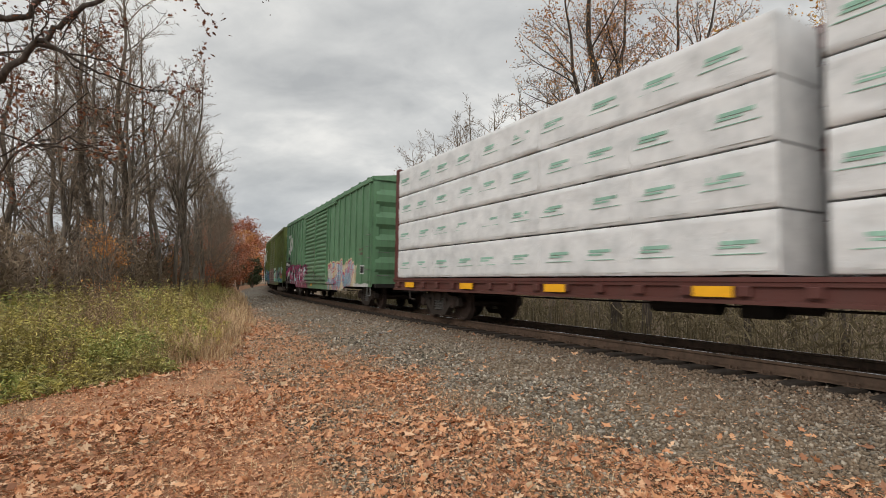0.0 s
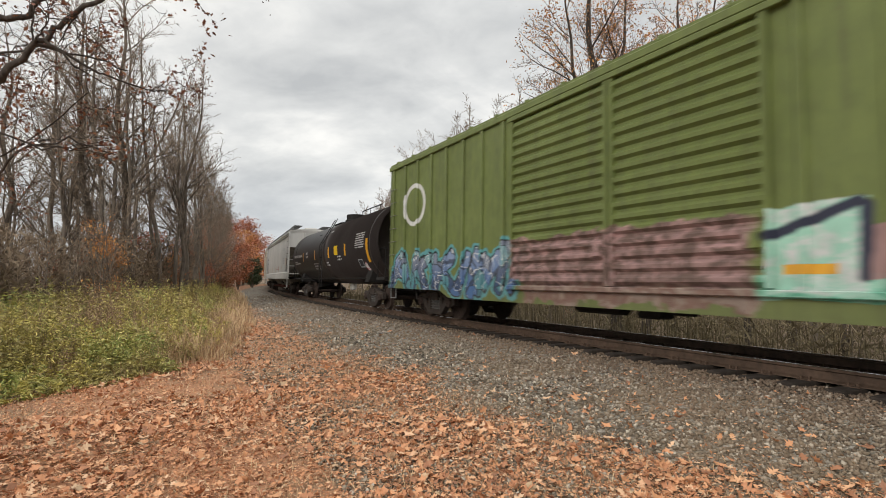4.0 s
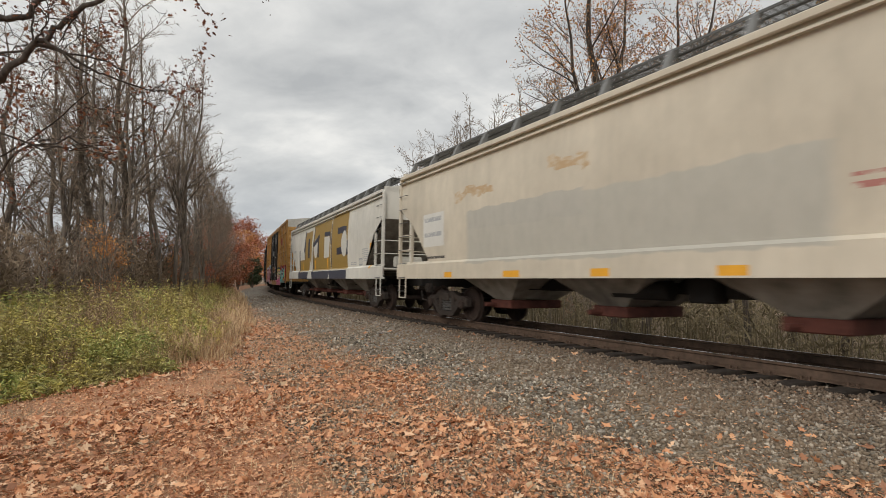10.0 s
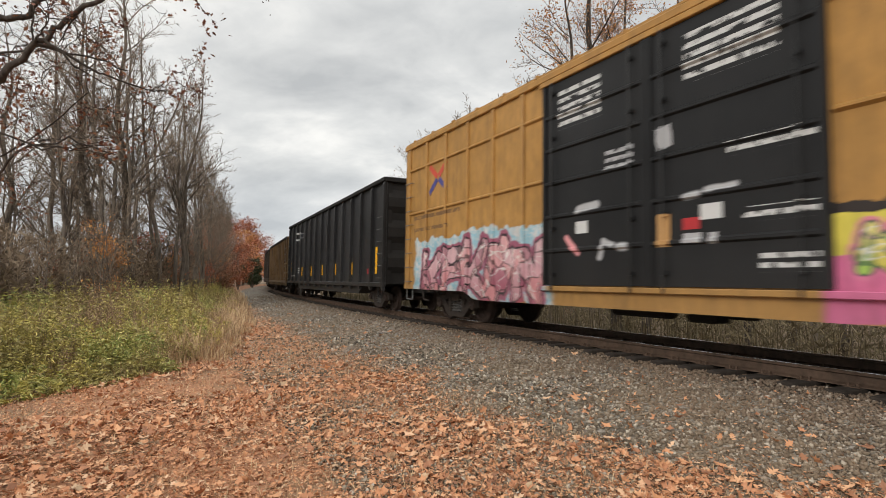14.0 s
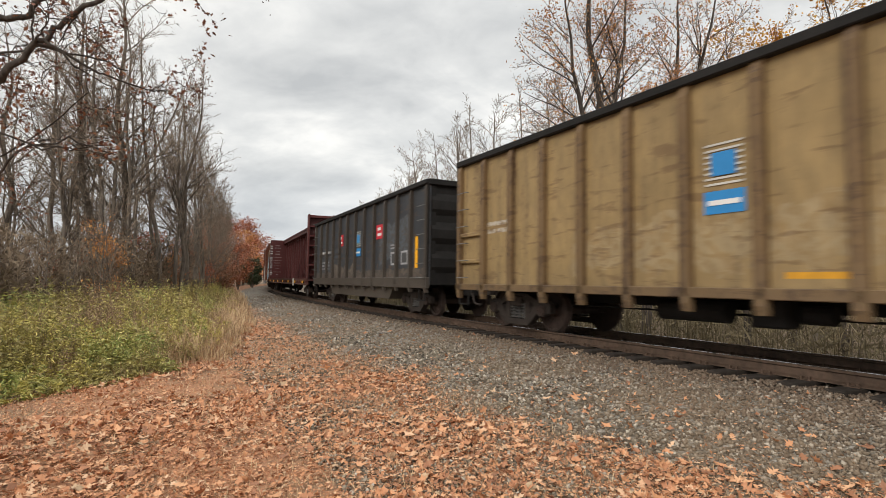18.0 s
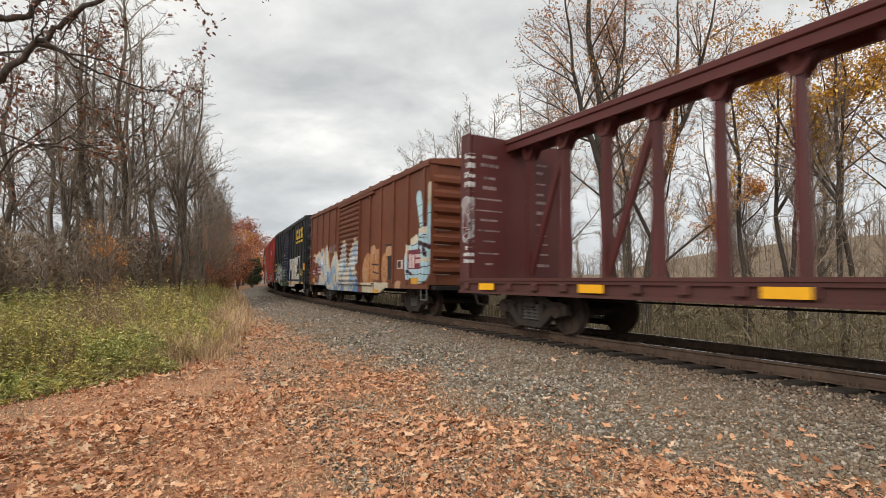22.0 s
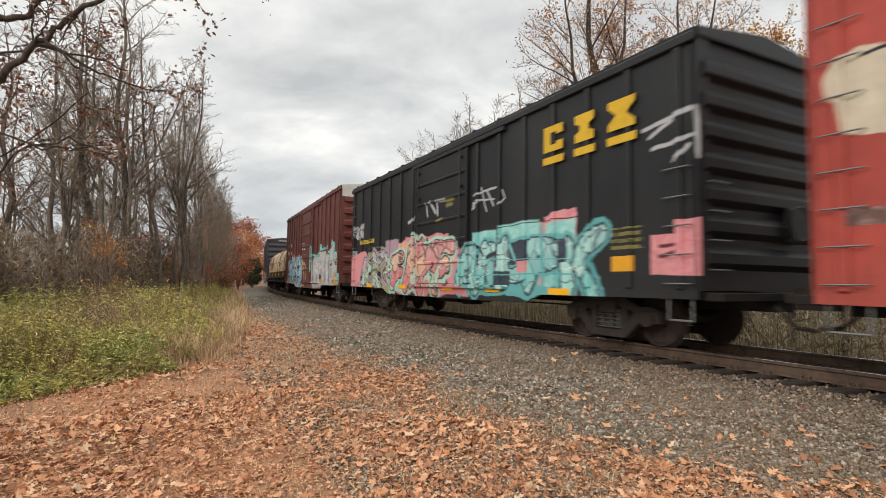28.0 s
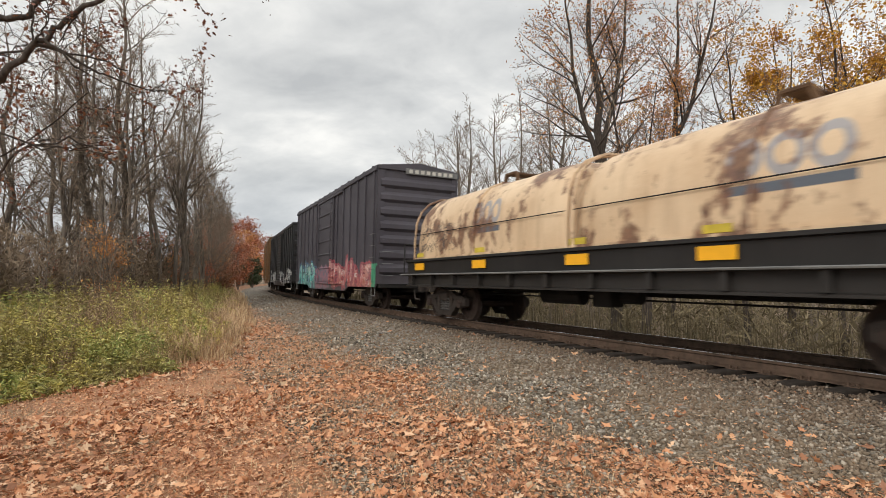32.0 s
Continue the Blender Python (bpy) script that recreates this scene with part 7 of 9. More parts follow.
P["charcoal"] = car_paint("charcoal_boxcar", (0.0155, 0.0163, 0.0185), 0.06, spec=0.35, grime=0.2, pieces=SILVER + [
    ("tag", -6.2, -1.4, 0.62, 2.3, ((0.36, 0.36, 0.36), (0.6, 0.6, 0.6), (0.26, 0.26, 0.27), INK), 0.7), ("blob", -2.6, 0.2, 0.62, 1.7, ((0.03, 0.16, 0.08), (0.02, 0.09, 0.05)), 0.7),
    ("rect", 7.18, 7.62, 1.64, 2.0, (ORNG, (0.6, 0.1, 0.03)), 0), ("text", 5.95, 6.7, 1.3, 1.75, ((0.6, 0.4, 0.02), 0.13), 0), ("text", -7.3, -6.0, 2.05, 2.3, ((0.6, 0.45, 0.02), 0.24), 0), ("text", -7.4, -5.7, 1.6, 1.85, ((0.6, 0.45, 0.02), 0.22), 0), 
    ("rect", -7.7, 7.7, 0.86, 0.97, (NAVY,), 0)] + SLABS)
P["blue_door"] = car_paint("blue_door", (0.018, 0.027, 0.072), 0.1, pieces=[("blob", -1.9, -0.6, 0.9, 1.9, ((0.4, 0.4, 0.4), (0.03, 0.16, 0.08)), 0.8), ("rect", -1.6, -1.2, 2.75, 2.9, (PALE,), 0.3)])
P["red"] = car_paint("red_boxcar", (0.42, 0.066, 0.048), 0.06, grime=0.4, pieces=[
    ("blob", -5.6, -0.6, 0.62, 1.3, (PALE, (0.3, 0.28, 0.27)), 0.5), ("tag", -5.1, -0.9, 0.66, 2.05, ((0.26, 0.26, 0.27), (0.50, 0.50, 0.50), (0.20, 0.36, 0.35), INK), 0.6), 
    ("rect", -4.6, -4.0, 2.1, 2.3, ((0.6, 0.35, 0.3),), 0.1), ("rect", -0.6, 0.0, 1.4, 2.0, ((0.16, 0.07, 0.05),), 0),
    ("text", 5.0, 6.2, 3.2, 3.6, (PALE, 0.2), 0), ("tag", 3.2, 6.8, 0.66, 1.6, ((0.5, 0.45, 0.42), (0.42, 0.066, 0.048), INK, INK), 0.6)] + CREAMS)
P["black_box"] = car_paint("black_boxcar", (0.010, 0.0105, 0.012), 0.05, spec=0.35, grime=0.12, pieces=[
    ("blob", -7.9, -6.2, 0.62, 1.45, (PINK, (0.5, 0.2, 0.3)), 0.6),
    ("text", -6.9, -5.3, 2.3, 2.6, ((0.55, 0.40, 0.05), 0.28), 0), ("blob", -7.7, -7.1, 1.6, 2.2, ((0.4, 0.4, 0.41), (0.12, 0.12, 0.13)), 0.5), ("blob", -7.7, -6.5, 2.7, 3.2, ((0.5, 0.5, 0.5), (0.014, 0.0145, 0.016)), 0.7)] + MINTS + MESS + SCRAWL + PATCHR)
P["maroon"] = car_paint("maroon_boxcar", (0.135, 0.038, 0.03), 0.25, pieces=FOAM + FOAMB + FROST + UMBER)
P["coil"] = car_paint("dark_coil_car", (0.015, 0.0135, 0.013), 0.2, grime=0.3)
k = Nodes("cream_hood", 0.55)
hx, hy, hz = k.xyz()
hf = k.noise(10.0, 6, 0.65)
c = k.mix(k.step(k.noise(0.8, 4), 0.35, 0.7), (0.55, 0.385, 0.235), (0.70, 0.53, 0.35))
c = k.mix(k.math("MULTIPLY", k.step(k.noise(1.0, 5, 0.6, stretch=(3.5, 3.5, 0.3)), 0.5, 0.72), 0.5), c, (0.32, 0.19, 0.10))
near_ = k.step(hy, -0.4, -0.5)
for xa, xb in ((3.1, 4.7), (-3.6, -2.4)):           # faded painted shapes over a bar
    mid = (xa + xb) / 2
    inx = k.step(k.math("ABSOLUTE", k.math("SUBTRACT", hx, mid)), (xb - xa) / 2 + 0.02, (xb - xa) / 2)
    c = k.mix(k.math("MULTIPLY", k.math("MULTIPLY", near_, inx), k.step(k.math("ABSOLUTE", k.math("SUBTRACT", hz, 2.3)), 0.075, 0.06)), c, (0.10, 0.115, 0.14))
    cur = k.math("ABSOLUTE", k.math("SUBTRACT", k.math("FRACT", k.math("MULTIPLY", k.math("SUBTRACT", hx, xa), 3 / (xb - xa))), 0.5))
    ry_ = k.math("MULTIPLY", k.math("SUBTRACT", hz, 2.72), 3.4)
    rad = k.math("SQRT", k.math("ADD", k.math("MULTIPLY", k.math("MULTIPLY", cur, cur), 4.4), k.math("MULTIPLY", ry_, ry_)))
    c = k.mix(k.math("MULTIPLY", k.math("MULTIPLY", k.math("MULTIPLY", near_, inx), k.step(k.math("ABSOLUTE", k.math("SUBTRACT", rad, 0.78)), 0.26, 0.2)), 0.75), c, (0.22, 0.25, 0.30))
low_ = k.noise(0.55, 2, 0.5, dist=0.4)
pat = k.math("ADD", k.math("MULTIPLY", low_, 0.6), k.math("MULTIPLY", k.noise(3.2, 5, 0.62, stretch=(1.0, 1.0, 0.7)), 0.55))
c = k.mix(k.math("MULTIPLY", k.step(pat, 0.575, 0.64), 0.92), c, k.ramp(hf, [(0.3, (0.07, 0.035, 0.022)), (0.7, (0.24, 0.11, 0.06))]))
ends = k.step(k.math("ADD", k.math("ABSOLUTE", hx), k.math("MULTIPLY", k.noise(2.4, 5, 0.6), 1.6)), 7.0, 8.1)
c = k.mix(k.math("MULTIPLY", ends, 0.75), c, (0.15, 0.075, 0.045))
scrawl = k.step(k.math("ABSOLUTE", k.math("SUBTRACT", k.noise(1.5, 2, 0.5, dist=1.8, stretch=(1.0, 0.0, 1.4)), 0.5)), 0.022, 0.014)
on_tail = k.math("MULTIPLY", k.math("MULTIPLY", near_, k.step(hx, -4.2, -4.6)), k.math("MULTIPLY", k.step(hz, 1.85, 1.95), k.step(hz, 2.75, 2.6)))
c = k.mix(k.math("MULTIPLY", k.math("MULTIPLY", scrawl, on_tail), 0.85), c, (0.05, 0.045, 0.045))     # a line sprayed over the rear hood
k.bump(k.noise(2.6, 5, 0.6), 0.35, 0.05)
P["hood"] = k.colour(c)
P["dark"] = car_paint("violet_grey_boxcar", (0.066, 0.060, 0.072), 0.08, pieces=[
    ("tag", 0.8, 7.4, 0.66, 1.95, ((0.48, 0.13, 0.12), (0.55, 0.22, 0.18), (0.42, 0.1, 0.12), (0.2, 0.06, 0.08)), 0.7), ("rect", 7.3, 7.7, 0.7, 1.7, ((0.08, 0.34, 0.2),), 0.3), ("tag", -6.6, -2.2, 0.66, 2.0, ((0.08, 0.30, 0.28), TURQ, (0.10, 0.2, 0.3), INK), 0.6), ("blob", -2.2, 0.8, 0.66, 1.7, ((0.35, 0.16, 0.2), (0.12, 0.16, 0.2)), 0.8)])
P["last_black"] = car_paint("black_boxcar_tail", (0.028, 0.028, 0.03), 0.05, pieces=[("tag", 1.0, 7.4, 0.66, 1.9, (PALE, PALE, INK, INK), 0.6), ("tag", -7.0, -2.0, 0.66, 1.9, (PALE, GREY, INK, INK), 0.6)])
P["last"] = car_paint("brown_last_car", (0.2, 0.11, 0.05), 0.2)
M["blockyellow"] = plain("painted_yellow", (0.60, 0.37, 0.025), 0.55, 0, 0.12, 6, 0.05)
M["redplate"] = plain("red_sign", (0.55, 0.03, 0.045), 0.4, 0, 0.08, 6, 0)
M["blueplate"] = plain("blue_sign", (0.03, 0.22, 0.50), 0.4, 0, 0.08, 6, 0)
M["brownpaint"] = plain("faded_brown_letters", (0.19, 0.095, 0.035), 0.6, 0, 0.2, 6, 0)
M["crossred"] = plain("cross_red", (0.55, 0.08, 0.05), 0.5, 0, 0.1, 6, 0)
M["crossblue"] = plain("cross_blue", (0.07, 0.07, 0.24), 0.5, 0, 0.1, 6, 0)

centre_beam("maroon centre-beam flat car loaded with wrapped lumber", -167.0, -144.6, 4.68, P["lumber"], [(-10.9, 0.90), (1.47, 10.9)], 0.24)
boxcar("green double-door boxcar with graffiti along its lower side", -142.64, -123.4, 4.76, P["green"], 22, [(-2.75, 0.05), (0.1, 2.75)], "corrugated", end_n=4, trim=None)
boxcar("olive-green double-door boxcar with blue graffiti", -121.68, -102.5, 4.76, P["olive"], 22, [(-2.75, 0.05), (0.1, 2.75)], "corrugated", end_n=4, trim=None)
tank_car("black-brown tank car with yellow reflector strips", -101.3, -84.2, P["tank"])
hopper("light grey covered hopper with white sill", -82.28, -62.1, 4.6, P["hop1"])
hopper("beige covered hopper stained with rust", -60.94, -41.1, 4.6, P["hop2"])
hopper("white covered hopper with large gold painted panels", -39.76, -21.0, 4.5, P["hop3"])
car_yellow = boxcar("yellow high-cube boxcar with black plug doors and graffiti", -19.43, -0.85, 5.15, P["yellow"], 17, [(-2.62, -0.12, P["plug_black"]), (-0.1, 2.42, P["plug_black"])], "plug", end_n=6, bands=(3.05, 4.36), fascia="white")
car_coal = gondola("black high-sided coal gondola", 1.0, 20.6, 4.62, P["black"], P["black"], 15, belly=0.4)
car_tan = gondola("tan rusty high-sided gondola", 22.17, 36.5, 4.1, P["tan"], P["tan_trim"], 14)
car_grey = gondola("grimy grey bathtub gondola", 38.2, 52.4, 4.0, P["gray"], P["gray_trim"], 13, belly=0.5, post_w=0.14, skirt=0.22)
centre_beam("empty maroon centre-beam flat car", 54.23, 76.45, 4.76, P["cbeam"], None, 0.38)
boxcar("rust-brown boxcar with large pale-blue graffiti", 78.1, 93.45, 4.45, P["brown"], 13, [(-1.7, 1.34)], "corrugated", end_n=7)
car_blue_door = boxcar("charcoal boxcar with a blue door and white graffiti", 94.85, 110.35, 4.65, P["charcoal"], 15, [(-1.85, 1.17, P["blue_door"])], "corrugated", end_n=5, reflect=(7.0, 3.9, -0.6, 1.6, -4.0, -7.2))
boxcar("red boxcar with pale graffiti", 112.1, 127.63, 4.6, P["red"], 15, [(-2.0, 1.76)], "corrugated", end_n=5)
car_black_box = boxcar("black boxcar with pink and turquoise graffiti", 129.03, 144.75, 4.65, P["black_box"], 17, [(-1.62, 1.5)], "plug", end_n=7, reflect=(4.9, 0.4, -2.6, 2.6, -5.6))
boxcar("maroon high-cube boxcar with white and blue graffiti", 146.49, 161.8, 5.15, P["maroon"], 17, [(-1.7, 1.8)], "plug", end_n=7, fascia="white")
coil_car("coil car under dented cream hoods", 163.3, 178.7, P["coil"], P["hood"])
boxcar("violet-grey high-cube boxcar with red and green graffiti", 180.9, 196.3, 5.12, P["dark"], 15, [(-1.5, 1.6)], "plug", end_n=7, fascia="sign")
boxcar("black boxcar with white graffiti", 198.0, 213.5, 4.7, P["last_black"], 15, [(-1.5, 1.5)], "corrugated", end_n=5)
boxcar("light brown boxcar at the tail of the view", 215.0, 230.5, 5.0, P["last"], 15, [(-1.5, 1.5)], "corrugated", end_n=5)


# signs and large painted shapes that stand apart on the sides
for car, xs, z0, z1 in ((car_blue_door, ((4.45, 5.1), (5.4, 6.0), (6.25, 6.95)), 3.28, 4.12), (car_black_box, ((4.5, 5.06), (5.4, 5.88), (6.22, 6.8)), 3.34, 4.08)):
    for i, (xa, xb) in enumerate(xs):
        prof = (((0, 0), (1, 0), (1, 0.36), (0.66, 0.36), (0.66, 0.26), (0.36, 0.26), (0.36, 0.74), (0.66, 0.74), (0.66, 0.64), (1, 0.64), (1, 1), (0, 1)), ((0, 0), (1, 0), (1, 0.3), (0.74, 0.4), (0.74, 0.6), (1, 0.7), (1, 1), (0, 1), (0, 0.7), (0.26, 0.6), (0.26, 0.4), (0, 0.3)), ((0, 0), (1, 0), (1, 0.22), (0.7, 0.5), (1, 0.78), (1, 1), (0, 1), (0, 0.78), (0.3, 0.5), (0, 0.22)))[i]
        bm = bmesh.new()
        prism(bm, [(xa + (xb - xa) * u, z0 + 0.24 + (z1 - z0 - 0.24) * v) for u, v in prof], -1.664, -1.658, "y")
        part("painted_block", bm, M["blockyellow"], car, "yellow painted shape")
        add_plate(car, "painted_bar", xa - 0.02, xb + 0.02, z0, z0 + 0.14, -1.658, M["blockyellow"], "yellow painted bar")
for xc, hw in ((2.86, 0.38), (-2.27, 0.36)):
    add_plate(car_grey, "sign", xc - hw, xc + hw, 2.55, 3.06, -1.50, M["redplate"], "red sign with white marks")
    for i in range(2):
        add_plate(car_grey, "sign_mark", xc - 0.24, xc + 0.2 - 0.1 * i, 2.66 + 0.2 * i, 2.76 + 0.2 * i, -1.507, M["white"])
for car, xc in ((car_grey, 0.32), (car_tan, 0.03)):
    add_plate(car, "sign", xc - 0.3, xc + 0.3, 2.02, 2.34, -1.50, M["blueplate"], "blue sign with a white bar")
    add_plate(car, "sign_mark", xc - 0.24, xc + 0.24, 2.14, 2.21, -1.507, M["white"])
    for i in range(8):
        add_plate(car, "sign_bar", xc - 0.28, xc + 0.28, 2.42 + i * 0.08, 2.45 + i * 0.08, -1.5, M["dull_white"])
    add_plate(car, "sign_shape", xc - 0.18, xc + 0.18, 2.55, 2.88, -1.509, M["blueplate"])
for x in (6.19,):
    add_plate(car_grey, "reflector", x - 0.1, x + 0.1, 1.45, 2.4, -1.50, M["yellow"], "yellow reflective strip")
for x in (-8.87, -5.26, -2.55, 0.15, 2.9, 5.6, 8.8):
    add_plate(car_coal, "reflector", x - 0.1, x + 0.1, 1.3, 2.26 if abs(x) > 8 else 1.8, -1.50, M["yellow"], "yellow reflective strip")
lettering(car_yellow, "RAILCAR POOLING EXPERTS", 6.0, 3.32, 0.21, -1.604, M["brownpaint"], "painted_words")
for ang, mat in ((38, "crossblue"), (-38, "crossred")):
    for sgn in (-1, 1):
        bm = bmesh.new()
        box(bm, 0.06, 0.62, -0.006, 0.0, -0.075, 0.075)
        pc = part("painted_cross", bm, M[mat] if sgn > 0 else M["crossred" if mat == "crossblue" else "crossblue"], car_yellow)
        pc.matrix_basis = pose(-7.2, -1.606, 3.9, 0, (ang if sgn > 0 else ang + 180), 0)

# ---- ties, ballast stones, fallen leaves ----
tie_me = bmesh.new()
box(tie_me, -0.115, 0.115, -1.32, 1.3, -0.36, -0.176, 0.012)
tie_me = mesh_of("railway_tie", tie_me, M["tie"])
plate_me = bmesh.new()
box(plate_me, -0.09, 0.09, -0.17, 0.17, -0.180, -0.166, 0.003)
for sx in (-0.05, 0.05):
    for sy in (-0.11, 0.11):
        box(plate_me, sx - 0.012, sx + 0.012, sy - 0.02, sy + 0.02, -0.166, -0.128)
plate_me = mesh_of("tie_plate", plate_me, M["rail"])
rt = random.Random(5)
for i in range(130):
    s = 2.0 + i * 0.497
    t_ob = new("railway_tie", tie_me)
    t_ob.matrix_basis = track_pose(s + rt.uniform(-0.02, 0.02), rt.uniform(-0.03, 0.03)) @ pose(0, 0, -0.004, 0, 0, rt.uniform(-0.6, 0.6))
    tagged(t_ob, "dark creosoted wooden tie bedded in ballast", "railway tie", "ties under the rails")
    for q in (-0.753, 0.753):
        pl = part("tie_plate", plate_me, None, t_ob)
        pl.location = (0, q, 0)

rng = np.random.default_rng(11)
C_ARR = np.array((CX, CY))


def lat_np(xy):
    return RAD - np.hypot(xy[:, 0] - CX, xy[:, 1] - CY)


def gz_np(xy):
    return np.array([ground_z(float(a), float(b)) for a, b in xy])


def rot_np(n, tilt):
    """Random small tilts and full turns, as n 3x3 matrices."""
    az, ti, tz = rng.uniform(0, 2 * np.pi, n), rng.normal(0, tilt, n), rng.uniform(0, 2 * np.pi, n)
    ca, sa, ct, st, cb, sb = np.cos(az), np.sin(az), np.cos(ti), np.sin(ti), np.cos(tz), np.sin(tz)
    z1 = np.stack([np.stack([ca, -sa, 0 * ca], -1), np.stack([sa, ca, 0 * ca], -1), np.stack([0 * ca, 0 * ca, 1 + 0 * ca], -1)], 1)
    x1 = np.stack([np.stack([1 + 0 * ct, 0 * ct, 0 * ct], -1), np.stack([0 * ct, ct, -st], -1), np.stack([0 * ct, st, ct], -1)], 1)
    z2 = np.stack([np.stack([cb, -sb, 0 * ca], -1), np.stack([sb, cb, 0 * ca], -1), np.stack([0 * ca, 0 * ca, 1 + 0 * ca], -1)], 1)
    return z1 @ x1 @ z2


def scatter_mesh(name, base, faces, pos, size, tilt, material, smooth=False, jitter=0.0, flat=1.0):
    n, m = len(pos), len(base)
    v = np.repeat(np.array(base)[None], n, 0)
    if jitter:
        v = v * (1 + rng.normal(0, jitter, (n, m, 1))) + rng.normal(0, jitter * 0.3, (n, m, 3))
    v = np.einsum("nij,nmj->nmi", rot_np(n, tilt), v * np.asarray(size)[:, None, None] * np.array((1, 1, flat)))
    v = v + np.asarray(pos)[:, None, :]
    me = bpy.data.meshes.new(name)
    fl = np.array([len(f) for f in faces])
    idx = np.concatenate([np.array(f) for f in faces])
    loops = (idx[None] + (np.arange(n) * m)[:, None]).ravel()
    me.vertices.add(n * m)
    me.vertices.foreach_set("co", v.ravel())
    me.loops.add(len(loops))
    me.loops.foreach_set("vertex_index", loops)
    starts = np.concatenate([[0], np.cumsum(np.tile(fl, n))[:-1]])
    me.polygons.add(n * len(faces))
    me.polygons.foreach_set("loop_start", starts)
    me.materials.append(material)
    me.update(calc_edges=True)
    me.validate()
    if smooth:
        me.shade_smooth()
    return me


def wedge_points(n, y0, y1, power=1.0, half=0.9):
    """Points on the ground ahead of the eye, thinning with distance."""
    y = y0 * (y1 / y0) ** (rng.uniform(0, 1, n) ** power)
    x = rng.uniform(-half, half, n) * (y + 1.0)
    return np.stack([x, y], -1)


k = Nodes("ballast_stone", 0.85)
rnd = k.random(True)
c = k.ramp(rnd, [(0.0, (0.03, 0.024, 0.018)), (0.3, (0.10, 0.08, 0.057)), (0.6, (0.19, 0.152, 0.107)), (0.85, (0.36, 0.31, 0.24)), (1.0, (0.70, 0.64, 0.54))])
px, py, pz = k.xyz(k.n.new("ShaderNodeNewGeometry").outputs["Position"])
c = k.mix(k.math("MULTIPLY", k.step(k.noise(0.5, 4, co=k.n.new("ShaderNodeNewGeometry").outputs["Position"]), 0.36, 0.6), 0.6), c, (0.24, 0.165, 0.105))
dx_, dy_ = k.math("SUBTRACT", px, CX), k.math("SUBTRACT", py, CY)
ln_ = k.math("SUBTRACT", RAD, k.math("SQRT", k.math("ADD", k.math("MULTIPLY", dx_, dx_), k.math("MULTIPLY", dy_, dy_))))
c = k.mix(k.math("MULTIPLY", k.step(ln_, -3.4, -1.2), 0.7), c, (0.14, 0.092, 0.062))
M["stone"] = k.colour(c)
octa = [(1, 0, 0), (-1, 0, 0), (0, 0.8, 0), (0, -0.8, 0), (0.1, 0.1, 0.65), (0, 0, -0.65)]
octf = [(0, 2, 4), (2, 1, 4), (1, 3, 4), (3, 0, 4), (2, 0, 5), (1, 2, 5), (3, 1, 5), (0, 3, 5)]
xy = wedge_points(185000, 3.0, 45.0, 0.9)
la = lat_np(xy)
edge_n = np.array([noise.noise((a * 0.55, b * 0.55, 3.3)) + 0.5 * noise.noise((a * 1.7, b * 1.7, 8.1)) for a, b in xy])
keep = (la < 2.6) & (la > -4.7 + 1.1 * edge_n) & ~((np.abs(la) < 1.28) & (rng.uniform(0, 1, len(xy)) < 0.35))
thin = (la > -7.0) & (la <= -4.4) & (rng.uniform(0, 1, len(xy)) < 0.5)
xy = xy[keep | thin]
size = (0.010 + 0.022 * rng.uniform(0, 1, len(xy)) ** 1.3) * (1 + 0.03 * xy[:, 1])
la = lat_np(xy)
heap = 0.02 * np.exp(-((la + 1.3) / 0.22) ** 2)          # stones banked up against the tie ends
pos = np.column_stack([xy, gz_np(xy) + size * 0.22 + heap])
structure("ballast", scatter_mesh("ballast", octa, octf, pos, size, 1.2, M["stone"], jitter=0.2), None, "crushed grey-brown stone ballast along the track", "ballast", "stuff")

k = Nodes("fallen_oak_leaf", 0.75)
rnd = k.random(True)
c = k.ramp(rnd, [(0.0, (0.22, 0.09, 0.045)), (0.22, (0.44, 0.18, 0.08)), (0.5, (0.64, 0.29, 0.13)), (0.75, (0.73, 0.39, 0.20)), (0.92, (0.78, 0.52, 0.33)), (1.0, (0.46, 0.34, 0.2))])
c = k.mix(0.25, c, k.mix(k.noise(60.0, 4), (0.1, 0.05, 0.03), (0.7, 0.4, 0.25)))
M["leaf"] = k.colour(c)
lobes = [(-0.5, 0.0), (-0.30, 0.10), (-0.22, 0.30), (-0.08, 0.12), (0.06, 0.36), (0.14, 0.12), (0.30, 0.24), (0.32, 0.08), (0.52, 0.0)]
outline = lobes + [(x, -y) for x, y in lobes[-2:0:-1]]
leaf_v = [(x, y, 0.10 * (x * x) * 4 * 0.5 + 0.22 * abs(y) - 0.04) for x, y in outline] + [(-0.2, 0, -0.02), (0.05, 0, -0.03), (0.28, 0, 0.0)]
L = len(outline)
leaf_f = [(0, 1, L), (1, 2, L), (2, 3, L), (3, L + 1, L), (3, 4, L + 1), (4, 5, L + 1), (5, L + 2, L + 1), (5, 6, L + 2), (6, 7, L + 2), (7, 8, L + 2)]
leaf_f += [tuple(reversed([(L - q) % L if q < L else q for q in f])) for f in leaf_f]


def leaf_zone(xy):
    la_ = lat_np(xy)
    en = np.array([noise.noise((a * 0.45, b * 0.45, 1.1)) + 0.6 * noise.noise((a * 1.4, b * 1.4, 5.1)) for a, b in xy])
    return la_, en


